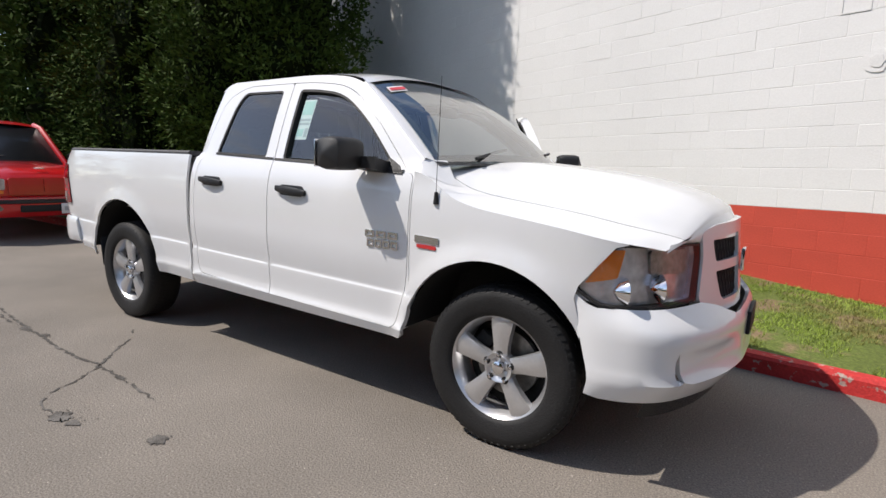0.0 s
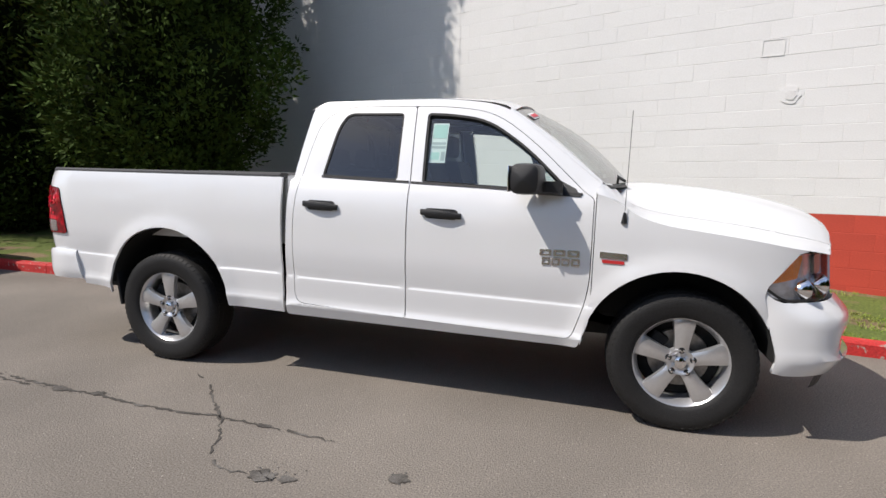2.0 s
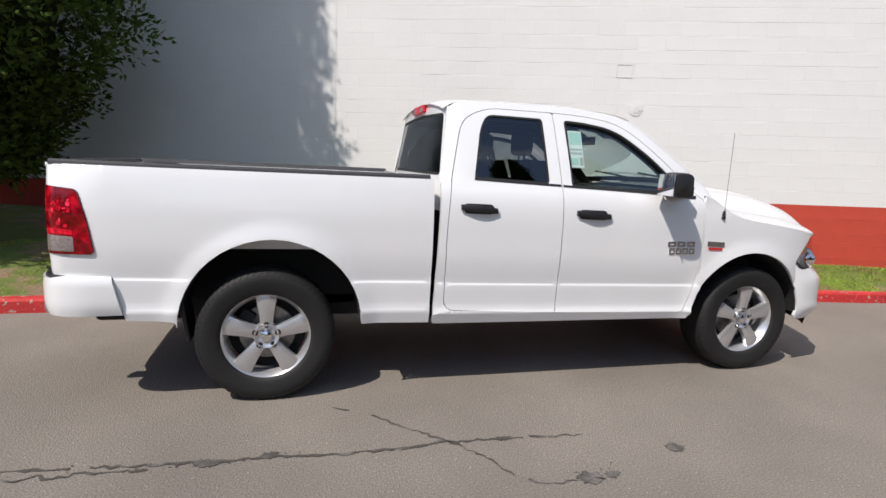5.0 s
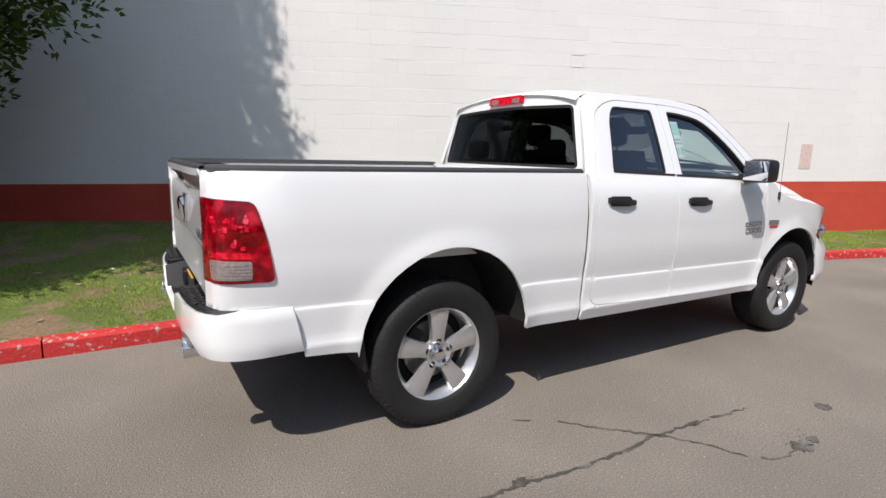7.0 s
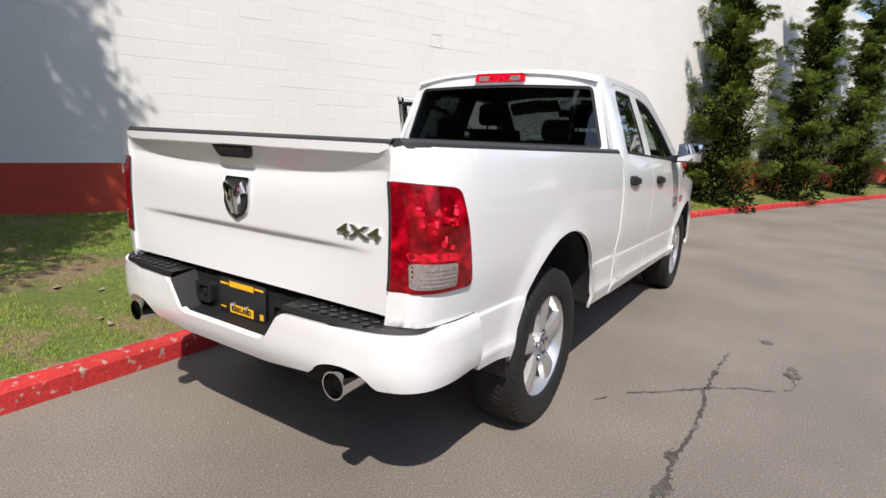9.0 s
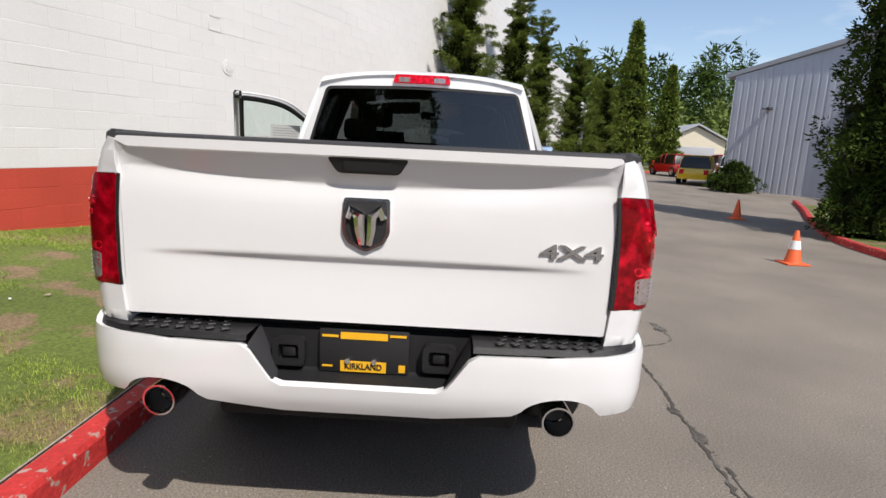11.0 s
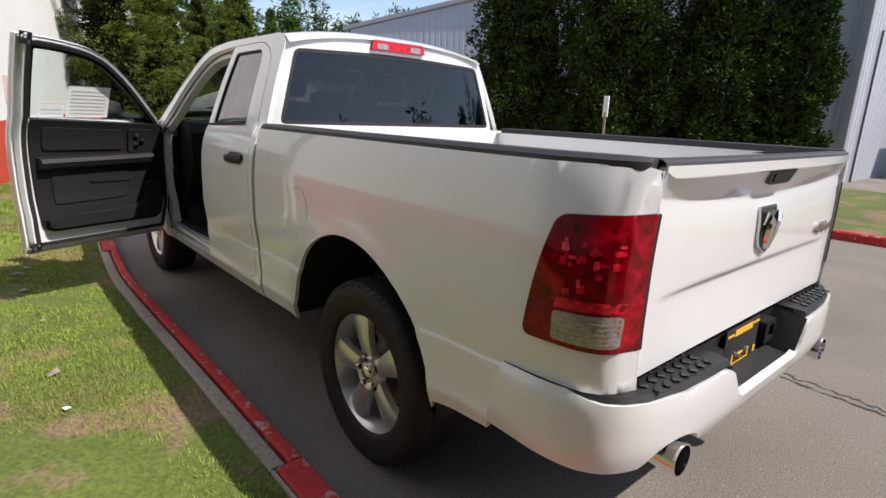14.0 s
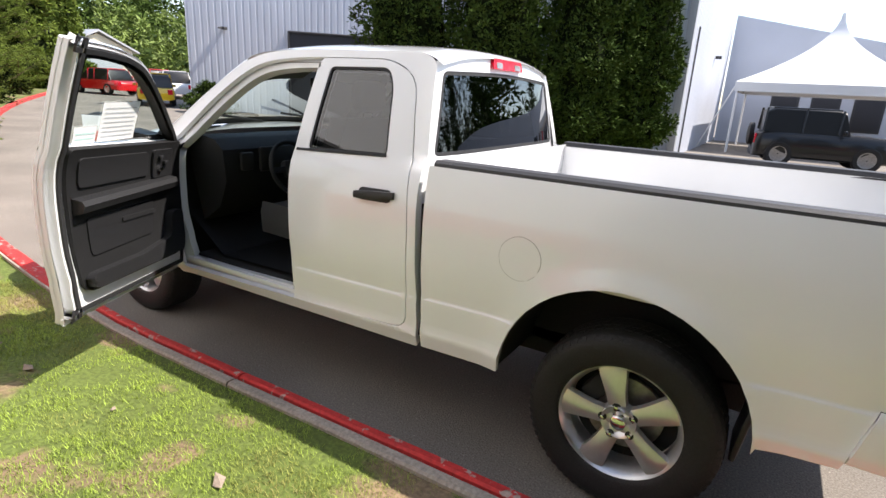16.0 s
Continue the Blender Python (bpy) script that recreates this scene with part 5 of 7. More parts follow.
for y in (-0.42, 0.42):
    seat = part("front_seat", loft([[Vector((2.02 + t * 0.5, y + w, 0.86 + h + 0.02 * t)) for w, h in ((-0.26, 0.02), (-0.24, 0.09), (-0.15, 0.06), (0.15, 0.06), (0.24, 0.09), (0.26, 0.02), (0.25, -0.12), (-0.25, -0.12))] for t in (0, 0.2, 0.6, 0.9, 1.0)], close=True, caps=True), CLOTH, truck, "grey cloth front seat")
    part("seat_back", loft([[Vector((2.06 - 0.22 * t + dx, y + w * (1 - 0.12 * t), 0.90 + 0.66 * t)) for dx, w in ((0.08, -0.25), (0.05, -0.14), (0.05, 0.14), (0.08, 0.25), (-0.05, 0.25), (-0.06, 0), (-0.05, -0.25))] for t in (0, 0.3, 0.7, 0.95, 1.0)], close=True, caps=True), CLOTH, seat, "grey cloth seat back")
    part("head_rest", box((1.76, y - 0.13, 1.59), (1.86, y + 0.13, 1.78), 0.045, 3), CLOTH, seat, "grey head rest")
    for dy in (-0.05, 0.05):
        part("head_rest_post", tube([(1.82, y + dy, 1.50), (1.815, y + dy, 1.62)], 0.007, 6), CHROME, seat, "chrome post")
bench = part("rear_bench", box((1.20, -0.72, 0.80), (1.62, 0.72, 0.98), 0.05, 3), CLOTH, truck, "grey cloth rear bench")
part("bench_back", moved(box((-0.06, -0.70, 0.0), (0.06, 0.70, 0.52), 0.04, 3), pose(1.24, 0, 0.95, 0, -8, 0)), CLOTH, bench, "grey cloth bench back")
for y in (-0.45, 0.45):
    part("bench_head_rest", box((1.13, y - 0.12, 1.47), (1.22, y + 0.12, 1.62), 0.04, 3), CLOTH, bench, "grey head rest")
part("console", box((1.75, -0.14, 0.6), (2.60, 0.14, 0.98), 0.04), CABIN, truck, "charcoal centre console")
for s in (-1, 1):
    part("pillar_lining", loft([[screen_at(u / 8, s * 0.995) + Vector((-0.035, -s * 0.012, -0.045)), screen_at(u / 8, s * 0.93) + Vector((-0.055, 0, -0.055)), screen_at(u / 8, s * 0.88) + Vector((-0.02, 0, -0.022))] for u in range(9)]), CABIN, truck, "charcoal windscreen pillar lining")
    part("sun_visor", loft([[screen_at(u, s * t) + Vector((-0.05, 0, -0.045 - d)) for t in (0.16, 0.2, 0.5, 0.78, 0.82)] for u, d in ((0.02, 0.0), (0.10, 0.0), (0.22, 0.01), (0.225, 0.025), (0.10, 0.02), (0.02, 0.02))]), HEADLINER, truck, "grey folded sun visor")
    part("roof_lining_edge", loft([[roof_at(x, s * t) + Vector((0, 0, -0.05 - d)) for t, d in ((0.985, 0.02), (0.95, 0.05), (0.86, 0.02))] for x in (1.2, 1.5, 1.9, 2.2, 2.4, 2.5)]), CABIN, truck, "charcoal roof edge lining")
part("inner_mirror", box((2.58, -0.11, 1.72), (2.62, 0.11, 1.79), 0.015), CABIN, truck, "black rear-view mirror")


# ---- the place ----
KERB_Y = curve([-60, -12, -2.3, 0.9, 2.9, 4.0, 5.4, 6.3, 7.9, 9.1, 10.2, 14.7, 17.1, 21.8, 28.9, 45, 80], [1.0, 1.18, 1.20, 1.23, 1.26, 1.19, 1.03, 0.90, 0.62, 0.27, -0.08, -1.85, -2.9, -4.95, -8.7, -19.0, -50])
WALL_DIR = Vector((math.cos(radians(-20)), math.sin(radians(-20)), 0))
WALL_N = Vector((WALL_DIR.y, -WALL_DIR.x, 0))  # faces the road
WALL_P = Vector((5.1, 3.15, 0))
wall_y = lambda x: WALL_P.y + (x - WALL_P.x) * WALL_DIR.y / WALL_DIR.x


def rise(x, y):
    """The road climbs gently ahead of the truck."""
    return 0.018 * max(0.0, x - 7.0) ** 1.0 * (1 - math.exp(-max(0, x - 7) / 4)) if x < 60 else 0.018 * 53


def lawn_z(x, y):
    k, w = KERB_Y(x), wall_y(x)
    t = min(1.0, max(0.0, (y - k) / max(0.5, w - k)))
    top = 0.45 if x < 2 else 0.45 - 0.22 * min(1, (x - 2) / 4)
    return rise(x, y) + 0.085 + (top - 0.085) * t**1.1 + 0.012 * noise.noise(Vector((x * 1.3, y * 1.3, 0)))


def grid_sheet(xs, ys, zf):
    return loft([[Vector((x, y, zf(x, y))) for y in ys] for x in xs])


gx = [-400, -150, -60, -25, -12, -6, 0, 4, 7, 9, 11, 14, 18, 24, 30, 40, 50, 60, 100, 200, 500]
gy = [-400, -150, -70, -40, -28, -20, -14, -10, -7, -4, -2, 0, 2, 5, 10, 30, 100, 400]
ground = tagged(obj("ground", grid_sheet(gx, gy, rise), ASPHALT), "worn grey asphalt driveway with fine aggregate", "ground", kind="structure")


# cracks in the asphalt: thin crooked dark seams
def seam(points, width, seed, wob=0.02):
    rnd = random.Random(seed)
    pts, line = [Vector((*p, 0)) for p in points], []
    for a, b in zip(pts, pts[1:]):
        n = max(2, int((b - a).length / 0.03))
        for k in range(n):
            line.append(a.lerp(b, k / n) + Vector((rnd.uniform(-wob, wob), rnd.uniform(-wob, wob), 0)))
    line.append(pts[-1])
    bm, rows = bmesh.new(), []
    for i, p in enumerate(line):
        d = (line[min(i + 1, len(line) - 1)] - line[max(0, i - 1)]).normalized()
        nrm = Vector((-d.y, d.x, 0))
        w = width * rnd.uniform(0.15, 1.0) * (1.0 if 0 < i < len(line) - 1 else 0.1)
        rows.append([bm.verts.new(p + nrm * w + Vector((0, 0, 0.004))), bm.verts.new(p - nrm * w + Vector((0, 0, 0.004)))])
    for p, q in zip(rows, rows[1:]):
        if noise.noise(Vector((p[0].co.x * 5.5, p[0].co.y * 5.5, seed * 3.7))) < 0.36:
            bm.faces.new((p[0], p[1], q[1], q[0]))
    for v in [v for v in bm.verts if not v.link_faces]:
        bm.verts.remove(v)
    bmesh.ops.recalc_face_normals(bm, faces=bm.faces)
    return bm


def spatter(cx, cy, spread, n, seed, sx=1.0):
    """Small oil drops scattered round a spot."""
    rnd = random.Random(seed)
    verts, faces = [], []
    for _ in range(n):
        x, y, r, i = cx + sx * rnd.gauss(0, spread), cy + rnd.gauss(0, spread), rnd.uniform(0.002, 0.007), len(verts)
        verts += [(x + r * rnd.uniform(0.6, 1.5) * math.cos(k * 1.047), y + r * rnd.uniform(0.6, 1.2) * math.sin(k * 1.047), 0.0045) for k in range(6)]
        faces.append(tuple(range(i, i + 6)))
    return raw(verts, faces)


def blot(cx, cy, r, seed, sx=1.0):
    rnd = random.Random(seed)
    rim = [(cx + sx * r * rnd.uniform(0.45, 1.0) * math.cos(2 * math.pi * k / 26), cy + r * rnd.uniform(0.45, 1.0) * math.sin(2 * math.pi * k / 26), 0.005) for k in range(26)]
    return raw([(cx, cy, 0.005)] + rim, [(0, 1 + k, 1 + (k + 1) % 26) for k in range(26)])


crack_list = [
    seam([(0.40, -1.12), (0.62, -1.26), (0.97, -1.62), (1.05, -1.70), (1.16, -1.85), (1.20, -1.97), (1.32, -2.09), (1.52, -2.10)], 0.012, 1, 0.012),
    seam([(-1.9, -1.50), (-0.89, -1.55), (-0.40, -1.60), (0.10, -1.62), (0.54, -1.66), (0.97, -1.63), (1.33, -1.65), (1.77, -1.69)], 0.014, 2, 0.012),
    seam([(-2.2, -1.55), (-1.2, -1.60), (-0.5, -1.63)], 0.012, 3, 0.02),
    blot(1.60, -2.09, 0.065, 4, 1.5), blot(1.72, -2.08, 0.04, 5, 1.4), blot(2.22, -1.91, 0.055, 6, 1.2), blot(-0.25, -1.62, 0.05, 7, 1.8), blot(0.05, -1.60, 0.04, 8, 1.8), blot(1.30, -1.65, 0.03, 9, 2.4),
    spatter(1.62, -2.08, 0.05, 22, 14, 1.8), spatter(2.22, -1.92, 0.035, 12, 15, 1.3), spatter(-0.3, -1.62, 0.02, 26, 17, 12.0), spatter(-1.3, -1.57, 0.03, 22, 18, 10.0),
]
crack_obs = tagged(obj("asphalt_crack", join(*crack_list), CRACK, smooth=False), "dark crooked cracks and oil spots in the asphalt", "crack", kind="stuff")

# lawn between kerb and wall
lx = list(np.arange(-14, 14, 0.35)) + list(np.arange(14, 60, 2.0))
lawn = tagged(obj("lawn", loft([[Vector((x, y, lawn_z(x, y))) for y in [KERB_Y(x) + 0.14 + (wall_y(x) + 0.6 - KERB_Y(x) - 0.14) * k / 16 for k in range(17)]] for x in lx]), LAWN), "sunlit patchy lawn with bare soil spots", "lawn", kind="structure")


def tufts(n, seed, region, size):
    rnd = random.Random(seed)
    verts, faces = [], []
    while len(faces) < n:
        x, y = rnd.uniform(region[0], region[1]), rnd.uniform(0, 1)
        k, w = KERB_Y(x) + 0.15, wall_y(x) - 0.03
        if w - k < 0.1:
            continue
        y = k + (w - k) * y
        bare = noise.noise(Vector((x * 0.9, y * 0.9, 3))) + 0.5 * noise.noise(Vector((x * 3.1, y * 3.1, 7)))
        if bare > 0.16 or (bare > -0.05 and rnd.random() < 0.6):
            continue
        z = lawn_z(x, y) - 0.004
        for _ in range(4):
            a, h, ln = rnd.uniform(0, 6.28), size * rnd.uniform(0.5, 1.2), rnd.uniform(0.3, 1.2)
            bx, by = x + rnd.gauss(0, 0.012), y + rnd.gauss(0, 0.012)
            i = len(verts)
            w2 = 0.0028 * size / 0.035
            verts += [(bx - w2 * math.sin(a), by + w2 * math.cos(a), z), (bx + w2 * math.sin(a), by - w2 * math.cos(a), z), (bx + h * ln * math.cos(a), by + h * ln * math.sin(a), z + h)]
            faces.append((i, i + 1, i + 2))
    me = bpy.data.meshes.new("grass")
    me.from_pydata(verts, [], faces)
    me.materials.append(BLADES)
    return tagged(new("grass", me), "short green grass blades on the lawn", "grass", kind="stuff")


tufts(170000, 5, (-3.4, 4.5), 0.024)
tufts(70000, 6, (4.5, 14), 0.035)


# kerb stones, red paint worn off the inner edge
def kerb_run(name, fy, x0, x1, piece, side, label):
    root = thing(name, label, "kerb", kind="structure")
    x, k = x0, 0
    while x < x1 - 0.05:
        xe = min(x1, x + piece)
        pts = np.linspace(x + 0.006, xe - 0.006, max(3, int((xe - x) / 0.4) + 1))
        def section(px, lo, hi, dz=0.0):
            d = (fy(px + 0.05) - fy(px - 0.05)) / 0.1
            n = Vector((-d, 1, 0)).normalized() * side
            b = Vector((px, fy(px), rise(px, 0)))
            return [b + n * o + Vector((0, 0, z + dz)) for o, z in ((lo, -0.05), (lo + 0.006, 0.105), (lo + 0.022, 0.127), (hi - 0.012, 0.130), (hi, 0.120), (hi, -0.05))]
        bits = random.Random(k)
        wr = 0.072 if (name == "kerb" and -0.7 < x < 3.2) else 0.135
        st = part("kerb_stone", loft([section(p, 0, wr, bits.uniform(-0.003, 0.003)) for p in pts], close=True, caps=True), KERB_RED, root, smooth=False)
        part("kerb_back", loft([section(p, wr + 0.001, 0.155, -0.006) for p in pts], close=True, caps=True), CONCRETE, root, smooth=False)
        x, k = xe, k + 1
    return root


kerb_run("kerb", KERB_Y, -14, 40, 2.0, 1, "red painted concrete kerb with chipped paint")
FAR_KERB = curve([-30, -6, -1, 1.4, 3.3, 7, 10.9, 14, 30], [-7.3, -7.1, -7.08, -7.0, -7.1, -7.6, -9.3, -11.0, -19.0])
kerb_run("far_kerb", FAR_KERB, -14, 17, 2.5, -1, "dark red kerb of the planted island")
tagged(obj("island_lawn", loft([[Vector((x, y, rise(x, 0) + 0.11 + 0.05 * k / 4)) for k, y in enumerate(np.linspace(FAR_KERB(x) - 0.15, min(FAR_KERB(x) - 0.5, -13.6 + 0.25 * max(0, x - 4)), 5))] for x in np.linspace(-14, 15, 30)]), LAWN), "grass of the planted island", "lawn", kind="structure")

# block wall
WALL_H, WALL_X0, WALL_X1 = 8.6, -16.0, 50.0
along = lambda x: (x - WALL_P.x) / WALL_DIR.x
P_AT = lambda a, z, o=0.0: WALL_P + WALL_DIR * a + WALL_N * o + Vector((0, 0, z))
RED_TOP = lambda a: 1.095 + 0.017 * a  # the painted band, seen from the truck's own level
a0, a1 = along(WALL_X0), along(WALL_X1)
wall = thing("wall_north", "white painted block wall with a red base band", "wall", kind="structure")


def slab(aa, ab, z_lo, z_hi, o0, o1):
    return raw([P_AT(aa, z_lo(aa), o0), P_AT(ab, z_lo(ab), o0), P_AT(ab, z_hi(ab), o0), P_AT(aa, z_hi(aa), o0), P_AT(aa, z_lo(aa), o1), P_AT(ab, z_lo(ab), o1), P_AT(ab, z_hi(ab), o1), P_AT(aa, z_hi(aa), o1)], [(0, 1, 2, 3), (4, 5, 6, 7), (0, 1, 5, 4), (1, 2, 6, 5), (2, 3, 7, 6), (3, 0, 4, 7)])


top_z = lambda a: WALL_H + 0.017 * a - max(0, a - 30) * 0.45
part("wall_core", slab(a0, a1, RED_TOP, top_z, -0.25, -0.0018), MORTAR, wall, smooth=False)
part("wall_base", slab(a0, a1, lambda a: -0.3, RED_TOP, -0.25, -0.0018), MORTAR_RED, wall, smooth=False)
COURSE, BLOCK = 0.203, 0.405


def block_mesh(name, w, mat):
    h, g, e = COURSE / 2 - 0.0015, w / 2 - 0.0015, 0.004
    vs = [(-g, -h, -0.02), (g, -h, -0.02), (g, h, -0.02), (-g, h, -0.02), (-g, -h, -0.0015), (g, -h, -0.0015), (g, h, -0.0015), (-g, h, -0.0015), (-g + e, -h + e, 0), (g - e, -h + e, 0), (g - e, h - e, 0), (-g + e, h - e, 0)]
    me = bpy.data.meshes.new(name)
    me.from_pydata(vs, [], [(8, 9, 10, 11), (4, 5, 9, 8), (5, 6, 10, 9), (6, 7, 11, 10), (7, 4, 8, 11), (0, 1, 5, 4), (1, 2, 6, 5), (2, 3, 7, 6), (3, 0, 4, 7)])
    me.materials.append(mat)
    return me


blk_w, blk_r = block_mesh("block_white", BLOCK, BLOCK_WHITE), block_mesh("block_red", BLOCK, BLOCK_RED)
tilt = math.atan(0.017)
BASIS = Matrix((WALL_DIR, Vector((0, 0, 1)), WALL_N)).transposed().to_4x4()
rest = {0: ([], []), 1: ([], [])}
rb_ = random.Random(11)
count = 0
for row in range(-6, 36):
    for col in range(int(a0 / BLOCK), int(a1 / BLOCK)):
        a = (col + 0.5 * (row % 2)) * BLOCK
        z = RED_TOP(a) + (row + 0.5) * COURSE
        if z > top_z(a) - 0.1 or z < -0.2 or (a > 18 and row > 24):
            continue
        red = row < 0
        m = Matrix.Translation(P_AT(a, z, rb_.uniform(-0.0012, 0.0012))) @ BASIS @ pose(0, 0, 0, rb_.uniform(-.15, .15), rb_.uniform(-.15, .15), math.degrees(tilt))
        near = (-0.2 < a < 5.2 and -4 <= row < 18) or (-6 <= row < 0 and -1 < a < 8)
        if near and count < 300:
            ob = new("block", blk_r if red else blk_w)
            ob.parent, ob.matrix_basis = wall, m
            count += 1
        else:
            vs, fs = rest[int(red)]
            i = len(vs)
            src = blk_r if red else blk_w
            vs += [m @ v.co for v in src.vertices]
            fs += [[i + q for q in p.vertices] for p in src.polygons]
for k, mat in ((0, BLOCK_WHITE), (1, BLOCK_RED)):
    me = bpy.data.meshes.new("blocks")
    me.from_pydata(rest[k][0], [], rest[k][1])
    me.materials.append(mat)
    ob = new("blocks", me)
    ob.parent = wall
    ob["kind"] = "stuff"
seam_a = along(0.75)
part("control_joint", raw([P_AT(seam_a - 0.006, 0.9, 0.004), P_AT(seam_a + 0.006, 0.9, 0.004), P_AT(seam_a + 0.006, 8, 0.004), P_AT(seam_a - 0.006, 8, 0.004)], [(0, 1, 2, 3)]), MORTAR, wall, "thin vertical control joint")
ma = along(5.15)
ringp = [(0.105 * math.cos(2 * math.pi * k / 14) * random.Random(k).uniform(0.8, 1.2), 0.10 * math.sin(2 * math.pi * k / 14) * random.Random(k + 50).uniform(0.8, 1.2)) for k in range(14)]
part("plaster_patch", skin(ringp, lambda u, v: P_AT(ma + u, 2.46 + v, 0.009), WALL_N, step=0.05, depth=0.008), BLOCK_WHITE, wall, "rough round plaster patch")
part("plaster_patch", skin([(p * 0.55, q * 0.55) for p, q in ringp], lambda u, v: P_AT(ma + u + 0.01, 2.46 + v, 0.016), WALL_N, step=0.05, depth=0.008), MORTAR, wall, "rough round plaster patch")
for u0, v0, u1, v1 in ((-0.12, -0.10, 0.12, -0.085), (-0.12, 0.085, 0.12, 0.10), (-0.12, -0.085, -0.105, 0.085), (0.105, -0.085, 0.12, 0.085)):
    part("patch_edge", skin([(u0, v0), (u1, v0), (u1, v1), (u0, v1)], lambda u, v: P_AT(along(4.95) + u, 3.02 + v, 0.006), WALL_N, step=0.1, depth=0.006), MORTAR, wall, "painted-over opening edge")
part("faded_panel", skin(rounded([(-0.12, -0.22), (0.12, -0.22), (0.12, 0.22), (-0.12, 0.22)], 0.02), lambda u, v: P_AT(along(9.2) + u, 1.62 + v, 0.006), WALL_N, step=0.1, depth=0.006), material("faded_pink_panel", (0.60, 0.47, 0.43), 0.8, vary=0.15, scale=30), wall, "faded pinkish wall panel")
# closing walls behind
tagged(obj("building_body", slab(a0, a1, lambda a: -0.3, lambda a: 6.0, -14.0, -0.26), MORTAR, smooth=False), "plain white body of the block building", "building", kind="structure")


# ---- trees ----
def leaf_cloud(rnd, centre, size, n, verts, faces, droop=0.25, out=None, leaf=0.05, wide=1.0):
    """A clump of small needle sprays round a centre."""
    for _ in range(n):
        d = Vector((rnd.gauss(0, 1), rnd.gauss(0, 1), rnd.gauss(0, 0.7)))
        if out is not None:
            d = d.normalized() + out * 0.7
        d.normalize()
        p = Vector(centre) + d * size * rnd.uniform(0.35, 1.0)
        t = (d + Vector((0, 0, rnd.uniform(-droop, droop * 1.6)))).normalized()
        s = t.cross(Vector((rnd.gauss(0, 1), rnd.gauss(0, 1), rnd.gauss(0, 1)))).normalized()
        ln, wd = leaf * rnd.uniform(0.8, 1.8), leaf * wide * rnd.uniform(0.18, 0.36)
        i = len(verts)
        verts += [p - t * ln * 0.4, p + s * wd, p + t * ln, p - s * wd]
        faces.append((i, i + 1, i + 2, i + 3))


def mesh_of(name, verts, faces, mat):
    me = bpy.data.meshes.new(name)
    me.from_pydata([tuple(v) for v in verts], [], faces)
    me.materials.append(mat)
    return me


def dense_conifer(name, label, m, height, radius, seed, clumps, leaf, group="", per=20, base=0.06, taper=0.55, mat=None, inner=0.72):
    """A full, columnar evergreen: tapered trunk, near-black core for the inner shade, and a lumpy shell of sprays."""
    rnd = random.Random(seed)
    t = thing(name, label, "tree", m, group)
    part("trunk", tube([(0, 0, -0.1), (0.03, 0.02, height * 0.3), (0, 0, height * 0.95)], lambda u: max(0.02, (1 - u) * radius * 0.13 + 0.01), 10), BARK, t, "brown bark trunk")
    prof = lambda u: radius * min(1.0, (u - base + 0.02) / 0.10) ** 0.6 * max(0.02, 1 - u) ** taper if u > base - 0.02 else 0
    lump = lambda a, z: 0.76 + 0.46 * noise.noise(Vector((math.cos(a) * 2.1 + seed, math.sin(a) * 2.1, z * 0.9))) + 0.20 * noise.noise(Vector((math.cos(a) * 4, math.sin(a) * 4 + seed, z * 2.1)))
    rows = []
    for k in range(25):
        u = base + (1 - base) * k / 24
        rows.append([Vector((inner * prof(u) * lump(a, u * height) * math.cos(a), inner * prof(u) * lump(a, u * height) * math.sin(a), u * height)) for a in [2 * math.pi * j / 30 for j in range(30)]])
    # solid core that darkens the crown's inside and stops light passing through
    part("twig_core", loft(rows, close=True, caps=True), LEAF_CORE, t, "near-black core standing for the shade inside the crown")
    verts, faces = [], []
    for _ in range(clumps):
        u = base + (1 - base) * rnd.random() ** 1.15
        a = rnd.uniform(0, 2 * math.pi)
        r = prof(u) * lump(a, u * height) * rnd.uniform(0.80, 1.06)
        c = Vector((r * math.cos(a), r * math.sin(a), u * height))
        leaf_cloud(rnd, c, 0.13 * radius * rnd.uniform(0.6, 1.4), per, verts, faces, 0.3, Vector((math.cos(a), math.sin(a), 0.25)), leaf, 1.6)
    ob = new("crown", mesh_of("crown", verts, faces, mat or LEAF))
    ob.parent = t
    ob["label"] = "dense green needle sprays"
    return t


